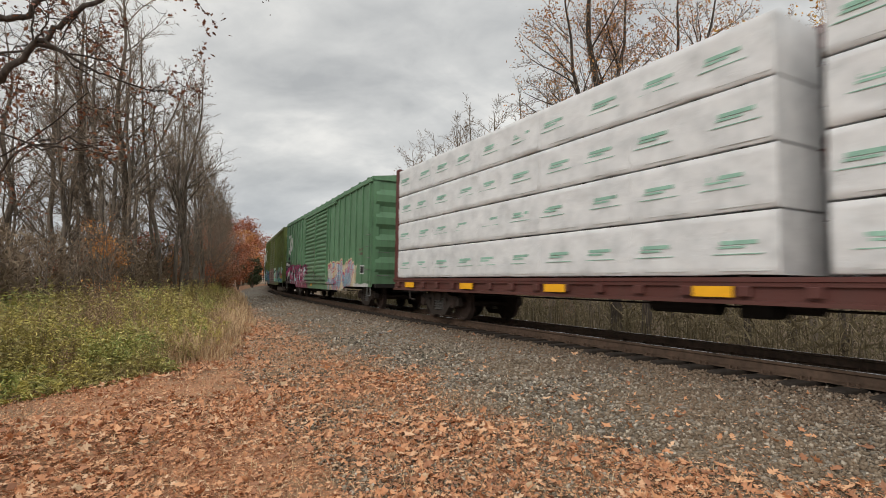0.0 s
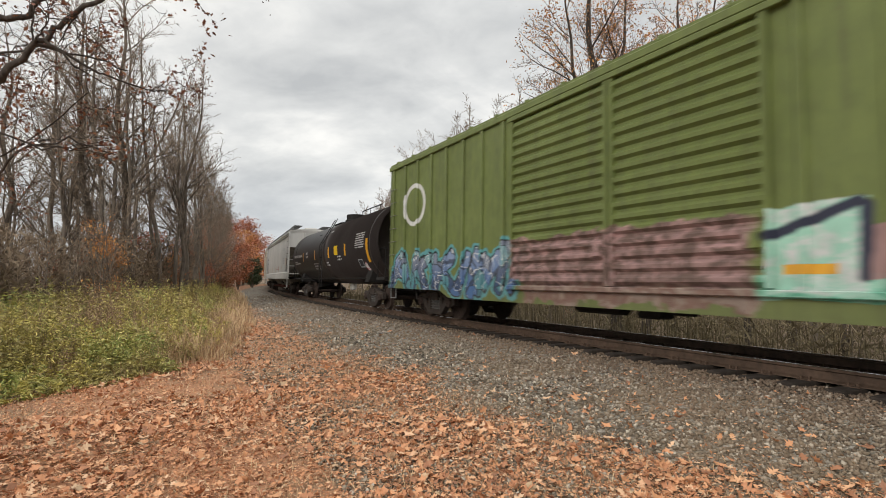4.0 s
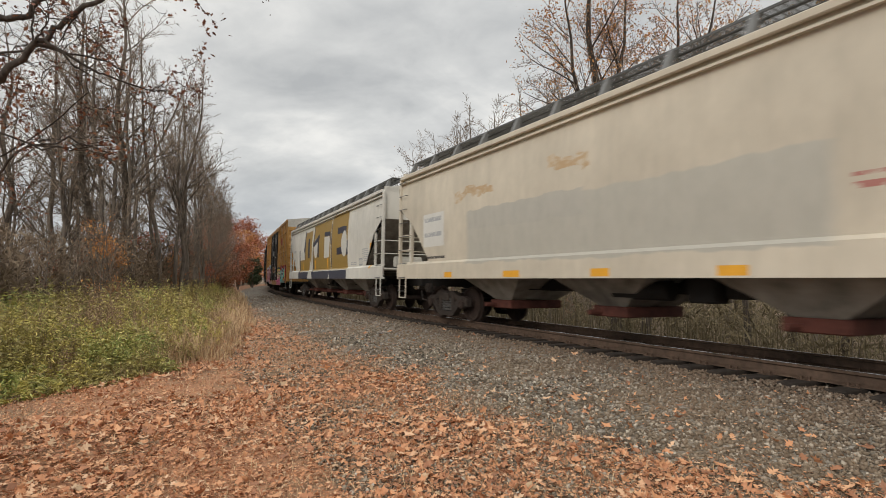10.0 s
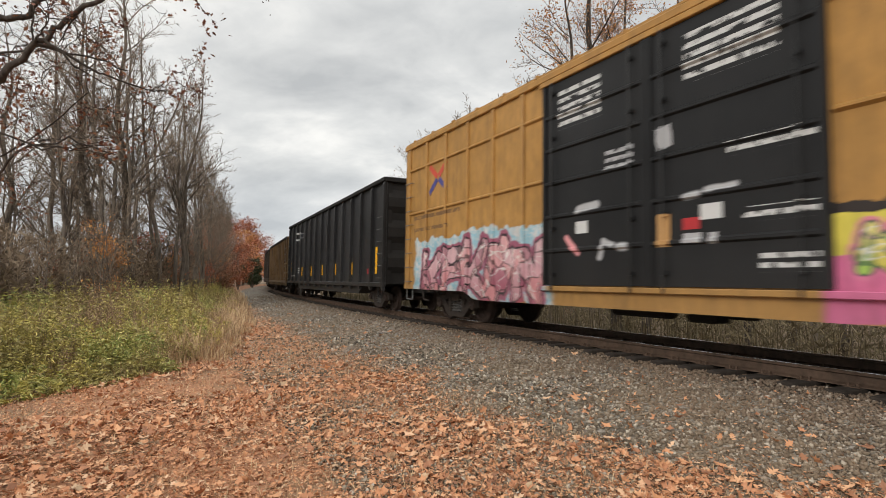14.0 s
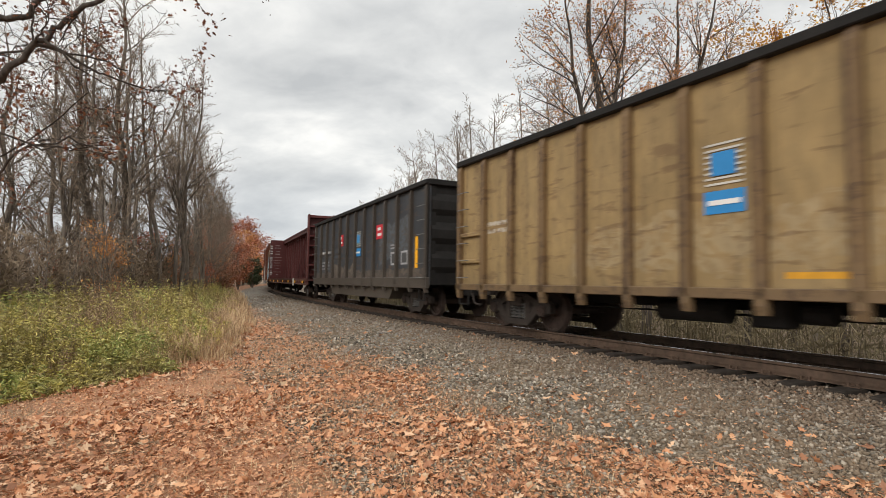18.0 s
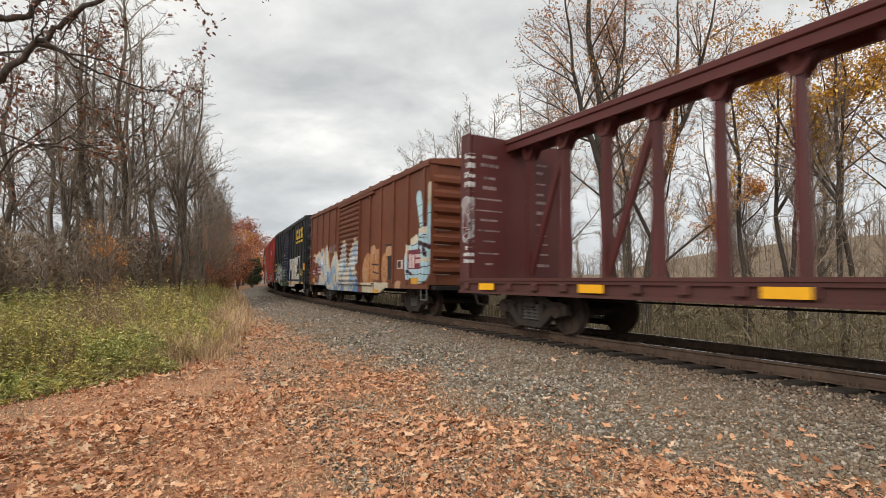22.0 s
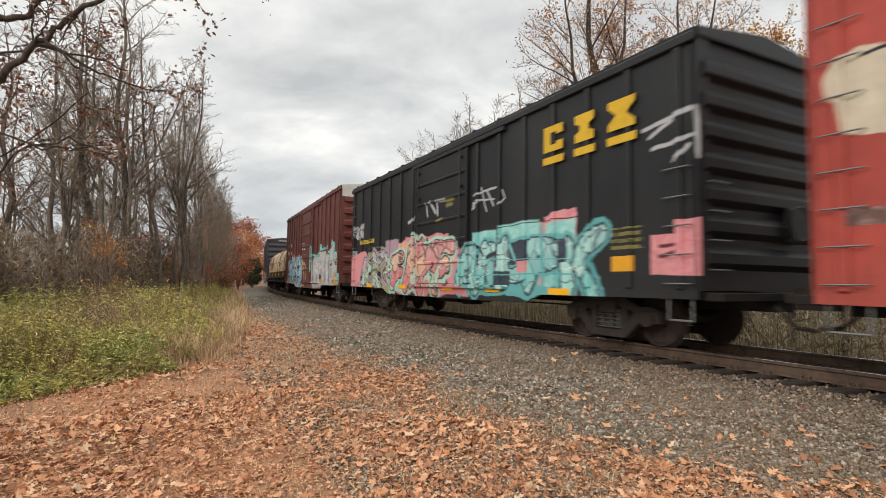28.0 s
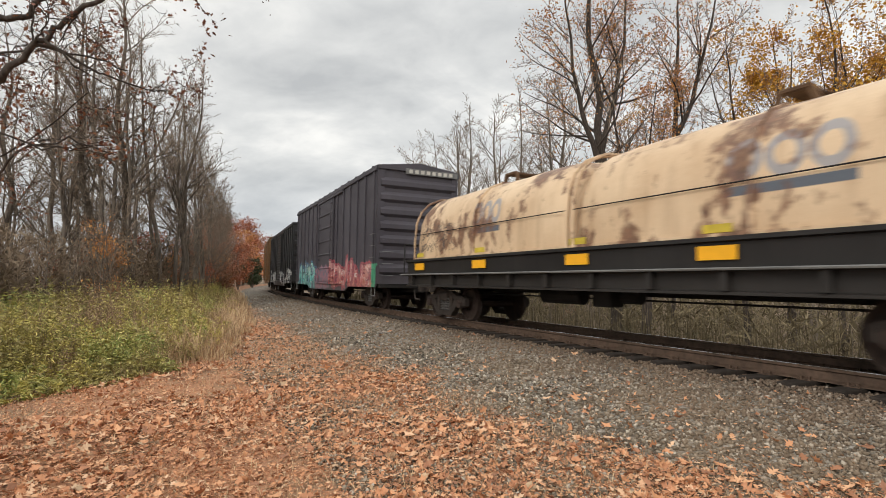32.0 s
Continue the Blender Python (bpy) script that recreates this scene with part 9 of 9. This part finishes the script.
BIG = [limbed_tree(81, [([(0, 0, -0.5), (-0.2, 0, 4.0), (-0.5, 0, 8.0), (-0.75, 0.1, 12.0), (-0.9, 0.2, 16.5), (-0.6, 0.4, 20.5)], 0.30, 0.03, 0.34, 6.2), ([(-0.55, 0, 8.6), (-1.3, -0.3, 10.6), (-1.9, -0.6, 13.2), (-2.3, -0.8, 17.5)], 0.15, 0.02, 0.15, 5.0), ([(-0.6, 0, 9.5), (0.2, 0.5, 12.0), (0.9, 0.8, 15.0), (1.2, 1.0, 19.0)], 0.14, 0.02, 0.15, 5.0), ([(-0.35, 0, 6.4), (0.7, -0.5, 7.4), (1.3, -0.7, 9.4), (1.7, -0.9, 12.5)], 0.09, 0.015, 0.2, 3.6)], (15, 9, 8), TB, TS, M["orange_leaf"], 9000, 0.115, 46, 0.45),
       limbed_tree(84, [([(0, 0, -0.5), (0.25, 0, 3.5), (0.9, 0, 7.0), (1.7, 0, 10.5), (2.1, 0.2, 14.0), (2.4, 0.3, 18.5)], 0.24, 0.025, 0.4, 5.4), ([(1.7, 0, 10.4), (2.6, -0.2, 12.2), (3.3, -0.3, 15.0), (4.0, -0.4, 18.0)], 0.13, 0.02, 0.1, 4.4), ([(0.3, 0, 4.0), (1.9, -0.4, 5.4), (4.2, -0.6, 7.2), (5.2, -0.6, 8.0)], 0.07, 0.015, 0.3, 2.2), ([(0.6, 0, 5.6), (-0.4, 0.3, 8.0), (-0.9, 0.5, 11.5), (-1.0, 0.6, 15.0)], 0.1, 0.015, 0.25, 3.8)], (14, 9, 8), TB, TS, M["orange_leaf"], 7200, 0.115, 36, 0.35),
       limbed_tree(83, rising(183, 17.0, 0.17, 2, 0.4, 0.32, 0.12), (13, 8, 6), TB, TS, M["yellow_leaf"], 7600, 0.15, 30, 0.15),
       limbed_tree(86, rising(186, 16.0, 0.15, 1, 0.35, 0.36, 0.12), (16, 8, 6), TB, TS, M["yellow_leaf"], 1300, 0.14, 6, 0.1)]

for stem, _, _ in BIG:
    stem.materials[0] = M["dark_bark"]
rw = random.Random(77)


def woods_edge(y):
    return float(np.interp(y, [0, 12, 25, 33, 48, 60, 80, 110], [-13.0, -13.5, -15.4, -17.8, -22.6, -26.6, -35.0, -49.0]))


# woods beyond the meadow: the tall ones at its edge first
for x, y, sc in ((-20.6, 25.0, 1.0), (-19.2, 25.5, 1.05), (-17.7, 25.0, 1.05), (-17.1, 26.2, 1.12), (-16.2, 25.0, 1.08), (-15.5, 26.4, 1.18), (-14.9, 25.4, 1.12), (-15.8, 29.0, 1.1), (-15.9, 31.5, 1.05), (-16.6, 34.0, 1.04), (-17.3, 36.0, 0.92), (-18.1, 38.5, 0.97), (-18.8, 41.0, 0.92), (-19.6, 43.5, 0.94), (-20.3, 45.5, 0.88), (-21.2, 48.5, 0.9), (-22.1, 51.0, 0.86), (-22.8, 53.5, 0.84), (-23.7, 56.5, 0.82), (-24.6, 59.5, 0.82), (-26.0, 63.0, 0.85), (-27.6, 67.0, 0.85), (-21.6, 31.0, 1.0), (-23.5, 28.5, 0.95), (-24.0, 36.0, 1.0)):
    plant_tree(THIN[rw.randrange(4)] if sc < 0.93 else BARE[rw.randrange(6)], x, y, "tall bare tree in the woods beyond the weedy meadow", "bare trees of the woods", rw.uniform(0, 360), sc, lean=(rw.uniform(-2, 2), rw.uniform(-2, 2)))
n_left = 0
for i in range(400):
    y = rw.uniform(24, 80)
    x = woods_edge(y) - 3 - rw.uniform(0, 1) ** 1.3 * (10 + 0.2 * y)
    if x < -0.98 * y - 3:
        continue
    n_left += 1
    if n_left > 18:
        break
    plant_tree(THIN[rw.randrange(4)], x, y, "tall bare tree in the woods beyond the weedy meadow", "bare trees of the woods", rw.uniform(0, 360), rw.uniform(0.6, 0.95), lean=(rw.uniform(-3, 3), rw.uniform(-3, 3)))
for i in range(26):
    y = 11 * (75 / 11) ** rw.random()
    x = woods_edge(y) + rw.uniform(-5, 1.6)
    plant_tree(SAPLING[rw.randrange(3)], x, y, "thin leafless sapling at the edge of the woods", "saplings", rw.uniform(0, 360), rw.uniform(0.5, 1.0), name="sapling")
for x, y, sc in ((-13.2, 21.5, 0.85), (-13.9, 23.0, 0.7), (-16.5, 33.0, 0.8), (-22.0, 52.0, 1.0), (-24.5, 60.0, 1.05)):
    plant_tree(SAPLING[3], x, y, "young tree with orange leaves before the bare woods", "young orange-leaved trees", rw.uniform(0, 360), sc, name="sapling")

# big trees on the far side of the track
for x, y, m, turn, sc, lean in ((7.85, 24.0, 0, 0, 1.0, (0, 0)), (9.3, 25.0, 1, 0, 1.0, (0, 0)), (12.6, 29.5, 3, 120, 0.85, (0, 2)), (14.2, 25.0, 3, 40, 1.0, (0, 2)), (15.6, 24.0, 2, 40, 1.0, (0, 3)), (17.8, 23.5, 2, 150, 1.05, (0, -3)), (20.5, 24.5, 2, 260, 1.1, (0, 3))):
    plant_tree(BIG[m], x, y, ("large tree with sparse orange leaves behind the track", "large forked tree with orange leaves behind the track", "slender tree holding yellow leaves behind the track", "slender tree with few yellow leaves behind the track")[m], "large trees behind the track", turn, sc, lean=lean)
for x, y, sc in ((-9.0, 60, 0.95), (-7.4, 58, 1.0), (-5.8, 58, 1.1), (-4.4, 60, 1.2), (-3.2, 50, 1.05), (-1.8, 46, 1.1), (-0.4, 48, 1.22), (0.8, 44, 1.2), (2.0, 46, 1.35), (3.2, 42, 1.25), (5.0, 40, 1.3), (6.8, 35, 1.25), (8.8, 36, 1.25), (12.5, 36, 1.1), (18.0, 34, 1.05), (24.5, 35, 1.1), (14.5, 42, 1.2)):
    plant_tree(THIN[rw.randrange(4)] if y > 55 else BARE[rw.randrange(6)], x, y, "bare tree in the wooded hollow behind the track", "bare trees behind the track", rw.uniform(0, 360), sc, lean=(rw.uniform(-3, 3), rw.uniform(-3, 3)))
for i in range(12):
    s = rw.uniform(14, 60)
    p = track_pose(s, rw.uniform(16, 34)).translation
    plant_tree(THIN[rw.randrange(4)], p.x, p.y, "bare tree in the wooded hollow behind the track", "bare trees behind the track", rw.uniform(0, 360), rw.uniform(0.7, 1.0), lean=(rw.uniform(-3, 3), rw.uniform(-3, 3)))
for i in range(22):
    p = track_pose(rw.uniform(8, 60), rw.uniform(6.5, 16)).translation
    plant_tree(SAPLING[rw.randrange(3)], p.x, p.y, "thin sapling on the bank behind the track", "saplings", rw.uniform(0, 360), rw.uniform(0.6, 1.1), name="sapling")

# thickets: tangled leafless brush, too much to count
tw_v, tw_f = [], []


def ribbon(a, b, w):
    a, b = Vector(a), Vector(b)
    n_ = (b - a).cross(Vector((0.3, 0.2, 1.0))).normalized() * w
    i0 = len(tw_v)
    tw_v.extend([tuple(a - n_), tuple(a + n_), tuple(b)])
    tw_f.append((i0, i0 + 1, i0 + 2))


rtw = random.Random(9)
ribbon((0, 0, -0.5), (0.06, 0.02, 0.9), 0.011)
for i in range(11):
    z_ = -0.25 + 0.1 * i
    a_ = i * 2.4
    l_ = rtw.uniform(0.25, 0.5)
    e_ = (0.05 + math.cos(a_) * l_ * 0.75, math.sin(a_) * l_ * 0.75, z_ + l_ * 0.75)
    ribbon((0.03, 0.01, z_), e_, 0.007)
    for j in range(2):
        u_ = rtw.uniform(0.3, 0.8)
        m_ = [p_ * u_ + q_ * (1 - u_) for p_, q_ in zip(e_, (0.03, 0.01, z_))]
        ribbon(m_, (m_[0] + rtw.gauss(0, 0.13), m_[1] + rtw.gauss(0, 0.13), m_[2] + rtw.uniform(0.05, 0.25)), 0.005)


def thicket(name, pts, zmax, material, label):
    xy_ = np.array(pts)
    z_ = gz_np(xy_) + 0.25 + rng.uniform(0, 1, len(xy_)) ** 1.7 * zmax
    structure(name, scatter_mesh(name, tw_v, tw_f, np.column_stack([xy_, z_]), rng.uniform(0.6, 1.5, len(xy_)), 0.5, material, jitter=0.05), None, label, "thicket", "stuff")


pts = []
while len(pts) < 4000:
    y = 10 * (85 / 10) ** rw.random()
    x = woods_edge(y) + 1.2 - rw.random() ** 1.3 * (6 + 0.2 * y)
    if noise.noise((x * 0.25, y * 0.25, 3)) > (0.15 if x < -19 and y < 36 else -0.25):
        pts.append((x, y))
thicket("woodland_thicket", pts, 2.6, M["under"], "grey-brown leafless undergrowth along the woods")
pts = []
while len(pts) < 3400:
    p = track_pose(rw.uniform(5, 75), 8.5 + 23 * rw.random() ** 1.2).translation
    pts.append((p.x, p.y))
thicket("bank_thicket", pts, 2.4, M["reed"], "brown undergrowth on the bank behind the track")

# reeds standing in the ditch behind the track
xy = np.array([tuple(track_pose(rw.uniform(2, 60), 3.6 + 8.0 * rw.random()).translation)[:2] for _ in range(22000)])
vs, fs = blade_field(xy, rng.uniform(0.6, 1.6, len(xy)), 0.005 + 0.0002 * xy[:, 1], 0.16)
structure("reeds", bundle("reeds", vs, fs, M["reed"]), None, "dry grey-brown reeds in the ditch behind the track", "reeds", "stuff")

# distance: autumn crowns where the line bends away, and wooded rises
def foliage_tree(seed, H, W_, mat, n=3800, size=0.3):
    rg = random.Random(seed)
    tr = Wood()
    tr.limb([Vector((0, 0, -0.4)), Vector((0.1, 0, H * 0.3)), Vector((0, 0.1, H * 0.8))], [0.2, 0.15, 0.04], 6)
    for i in range(9):
        a, z = rg.uniform(0, 6.28), H * rg.uniform(0.2, 0.65)
        tr.limb([Vector((0, 0, z)), Vector((math.cos(a) * W_ * 0.22, math.sin(a) * W_ * 0.22, z + H * 0.12)), Vector((math.cos(a) * W_ * 0.4, math.sin(a) * W_ * 0.4, z + H * 0.2))], [0.08, 0.05, 0.02], 4)
    clumps = []
    for i in range(34):
        a, u = rg.uniform(0, 6.28), rg.random()
        rr = W_ * 0.5 * math.sqrt(rg.random()) * math.sin(math.pi * (0.15 + 0.75 * u)) ** 0.7
        clumps.append((math.cos(a) * rr, math.sin(a) * rr, H * (0.16 + 0.84 * u)))
    ps = []
    for i in range(n):
        c_ = clumps[rg.randrange(len(clumps))]
        ps.append([c_[j] + rg.gauss(0, W_ * (0.085 if j < 2 else 0.06)) for j in range(3)])
    lv = [(-0.5, 0, 0), (0, 0.4, 0.1), (0.5, 0, -0.05), (0, -0.4, 0.1)]
    return raw_mesh("trunk", tr.v, tr.f, M["bark"], True), scatter_mesh("foliage", lv, [(0, 1, 2), (0, 2, 3)], np.array(ps), np.array([size * rg.uniform(0.6, 1.3) for _ in ps]), 1.1, mat, jitter=0.15)


M["green_leaf"] = leaf_mat("dark_needles", [(0.0, (0.03, 0.045, 0.02)), (1.0, (0.07, 0.09, 0.035))])
M["brown_leaf"] = leaf_mat("brown_far_leaf", [(0.0, (0.12, 0.06, 0.035)), (0.5, (0.24, 0.11, 0.055)), (1.0, (0.34, 0.18, 0.08))])
FAR = [foliage_tree(5, 11, 9, M["red_leaf"]), foliage_tree(6, 10, 8, M["orange_leaf"]), foliage_tree(7, 9, 8, M["brown_leaf"]), foliage_tree(8, 5.5, 3.5, M["green_leaf"])]


def plant_far(m, x, y, label, group, sc=1.0, turn=0.0):
    t = thing("tree", label, "tree", group)
    t.matrix_basis = Matrix.LocRotScale((x, y, ground_z(x, y)), Euler((0, 0, radians(turn))), (sc,) * 3)
    part("trunk", FAR[m][0], None, t)
    part("crown", FAR[m][1], None, t)


for x, y, m, sc in ((-36, 88, 0, 1.0), (-41, 96, 0, 1.15), (-45, 104, 0, 1.25), (-42, 110, 1, 1.1), (-46, 122, 0, 1.3), (-50, 118, 2, 1.2), (-47, 134, 0, 1.1), (-51, 140, 2, 1.2), (-34, 80, 0, 0.8), (-31, 72, 0, 0.75), (-29.3, 76, 0, 0.6), (-28.2, 66, 0, 0.62), (-24.3, 57, 0, 0.5), (-22.4, 52, 2, 0.5), (-54, 150, 1, 1.2), (-38, 98, 2, 0.8), (-33, 92, 3, 0.9), (-35, 97, 3, 0.8), (-26, 62, 2, 0.55), (-21.5, 45, 0, 0.45), (-18.2, 33, 0, 0.4)):
    plant_far(m, x, y, ("red-orange autumn tree where the line bends away", "orange autumn tree in the distance", "brown-leaved tree in the distance", "small dark evergreen in the distance")[m], "autumn trees in the distance", sc, rw.uniform(0, 360))
fv = Wood()
for i in range(560):
    if i < 440:
        p = track_pose(rw.uniform(-70, 170), 36 + 130 * rw.random()).translation
    else:
        y = rw.uniform(40, 190)
        p = Vector((woods_edge(min(y, 110)) - 14 - rw.uniform(0, 50) - max(0, y - 110) * 0.4, y, 0))
    z_ = ground_z(p.x, p.y)
    h_ = rw.uniform(6, 11)
    b_ = Vector((p.x, p.y, z_ - 0.3))
    top = b_ + Vector((rw.gauss(0, 0.5), rw.gauss(0, 0.5), h_))
    fv.limb([b_, top], [0.14, 0.03], 4)
    for j in range(13):
        u = rw.uniform(0.25, 0.95)
        q = b_.lerp(top, u)
        a = rw.uniform(0, 6.28)
        l_ = rw.uniform(1.2, 2.6) * (1.1 - 0.6 * u)
        e_ = q + Vector((math.cos(a) * l_ * 0.7, math.sin(a) * l_ * 0.7, l_))
        fv.limb([q, e_], [0.05, 0.015], 3)
        for _ in range(3):
            w_ = q.lerp(e_, rw.uniform(0.3, 1.0))
            fv.limb([w_, w_ + Vector((rw.gauss(0, 0.5), rw.gauss(0, 0.5), rw.uniform(0.3, 1.1)))], [0.03, 0.012], 3)
structure("far_woods", raw_mesh("far_woods", fv.v, fv.f, M["twig"]), None, "bare grey-brown woods in the distance", "woods", "stuff")

# the oak whose limbs hang into the view
rg0 = random.Random(3)
ow, ot = Wood(), []
OX, OY = -8.2, 5.2
oz = ground_z(OX, OY)


def oak_limb(pts, r0, r1, depth):
    pts = [Vector(p) for p in pts]
    fine = []
    for a, b in zip(pts, pts[1:]):
        for i in range(4):
            fine.append(a.lerp(b, i / 4) + Vector([rg0.gauss(0, 0.02) for _ in range(3)]))
    fine.append(pts[-1])
    n = len(fine)
    ow.limb(fine, [r0 + (r1 - r0) * i / (n - 1) for i in range(n)], 7 if r0 > 0.04 else 4)
    if depth == 0:
        ot.append(fine[-1])
        ot.append(fine[n // 2])
        return
    for i in range(2 + 2 * depth):
        j = rg0.randrange(n // 4, n)
        p = fine[j]
        al = (fine[min(j + 1, n - 1)] - fine[j - 1]).normalized()
        d_ = (al + Vector((rg0.gauss(0, 0.7), rg0.gauss(0, 0.7), rg0.gauss(0.0, 0.5)))).normalized()
        l_ = (0.5 + 0.5 * rg0.random()) * (0.75 if depth == 1 else 1.1)
        m_ = p + d_ * l_ * 0.5 + Vector((0, 0, rg0.gauss(0.02, 0.05)))
        oak_limb([p, m_, p + d_ * l_ + Vector((0, 0, rg0.gauss(0.05, 0.1)))], max(0.006, (r0 + (r1 - r0) * j / n) * 0.42), 0.003, depth - 1)


ow.limb([Vector((OX, OY, oz - 0.3)), Vector((OX, OY, 1.0)), Vector((OX + 0.2, OY, 2.6)), Vector((OX + 0.1, OY + 0.2, 5.0)), Vector((OX - 0.2, OY + 0.3, 9.0))], [0.36, 0.3, 0.26, 0.2, 0.1], 12)
oak_limb([(OX + 0.2, OY, 2.5), (-6.2, 5.8, 3.0), (-5.06, 6.0, 3.55), (-4.9, 6.0, 3.74), (-4.59, 6.0, 4.03), (-4.34, 6.05, 4.27), (-4.0, 6.1, 4.55), (-3.3, 6.3, 5.3)], 0.05, 0.022, 2)
oak_limb([(OX + 0.1, OY + 0.1, 3.6), (-6.4, 6.0, 4.2), (-5.25, 6.2, 4.38), (-5.0, 6.2, 4.42), (-4.7, 6.2, 4.62), (-4.2, 6.3, 5.1)], 0.05, 0.026, 2)
oak_limb([(OX + 0.1, OY + 0.1, 3.3), (-6.3, 6.2, 3.9), (-5.3, 6.3, 3.98), (-4.8, 6.3, 4.08), (-4.3, 6.4, 4.0), (-3.9, 6.5, 3.85)], 0.022, 0.008, 2)
oak_limb([(OX + 0.1, OY + 0.1, 4.6), (-5.4, 5.0, 4.9), (-3.6, 4.9, 4.75), (-2.8, 4.8, 4.3), (-2.35, 4.8, 3.98)], 0.03, 0.006, 1)
oak_limb([(OX + 0.2, OY, 2.2), (-6.9, 6.4, 2.3), (-6.2, 7.0, 2.7), (-5.6, 7.2, 3.2), (-5.0, 7.4, 3.9)], 0.03, 0.008, 2)
oak_limb([(OX + 0.2, OY, 1.9), (-6.6, 5.9, 2.0), (-5.3, 6.1, 2.35), (-4.9, 6.1, 2.75), (-4.4, 6.2, 2.9), (-3.9, 6.3, 2.75)], 0.03, 0.006, 1)
oak_limb([(OX + 0.1, OY + 0.1, 3.0), (-6.3, 5.9, 3.0), (-5.2, 6.0, 2.95), (-4.6, 6.1, 2.8), (-4.2, 6.3, 2.85)], 0.02, 0.006, 1)
oak_limb([(-4.6, 6.0, 4.02), (-4.2, 6.2, 3.8), (-3.8, 6.3, 3.6), (-3.3, 6.4, 3.55)], 0.02, 0.005, 1)
oak = thing("oak_tree", "oak tree with dark limbs and a few withered leaves", "tree")
part("trunk", raw_mesh("trunk", ow.v, ow.f, M["dark_bark"], True), None, oak)
lp = []
for p in ot:
    near_tip = p.x > -2.9 and p.y < 5.6
    for _ in range((26 if p.x < -1.65 and p.z > 3.6 else 0) if near_tip else (20 if rg0.random() < 0.55 and p.z < 4.3 else 3)):
        lp.append(p + Vector([rg0.gauss(0, 0.075) for _ in range(3)]))
lv = [(x, y, z) for x, y, z in leaf_v]
part("leaves", scatter_mesh("leaves", lv, leaf_f, np.array([tuple(p) for p in lp]), np.array([rg0.uniform(0.04, 0.075) for _ in lp]), 1.0, M["rust_leaf"], jitter=0.08), None, oak, "withered red-brown leaves")

# pond glimpsed through the woods
k = Nodes("pond_water", 0.08)
k.bump(k.noise(1.6, 4), 0.15, 0.05)
M["water"] = k.colour((0.05, 0.055, 0.055))
bm = bmesh.new()
ring = [bm.verts.new((-38 + 17 * math.cos(a) * (1 + 0.15 * math.sin(3 * a)), 44 + 16 * math.sin(a), -1.35)) for a in [2 * math.pi * i / 40 for i in range(40)]]
bm.faces.new(ring)
structure("water", bm, M["water"], "still pond reflecting the sky beyond the trees", "water")


# ---- what moves: every car keeps to the curve; its wheels roll ----
def motions():
    times = [0.5 * i for i in range(65)]
    for ob, o, local in MOVERS:
        walk(ob, [(t, track_pose(o - train_way(t))) for t in times])
    for w, oc, x, side in SPINNERS:
        rows, last = [(0.0, Matrix.Translation((side * BASE / 2, 0, WHEEL_R)))], None
        base = Matrix.Translation((side * BASE / 2, 0, WHEEL_R))
        t, ang = 0.0, 0.0
        while t < 31.99:
            near = -8.0 < oc - x - train_way(t) < 40.0
            if near:
                if rows[-1][0] < t - 0.001:
                    rows.append((t, base @ Matrix.Rotation(ang, 4, "Y")))
                t2 = min(32.0, t + 1.0 / 15)
                ang += (train_way(t2) - train_way(t)) / WHEEL_R
                t = t2
                rows.append((t, base @ Matrix.Rotation(ang, 4, "Y")))
            else:
                t = round(t + 1.0 / 15, 6)
        if rows[-1][0] < 31.99:
            rows.append((32.0, base @ Matrix.Rotation(ang, 4, "Y")))
        walk(w, rows)


motions()
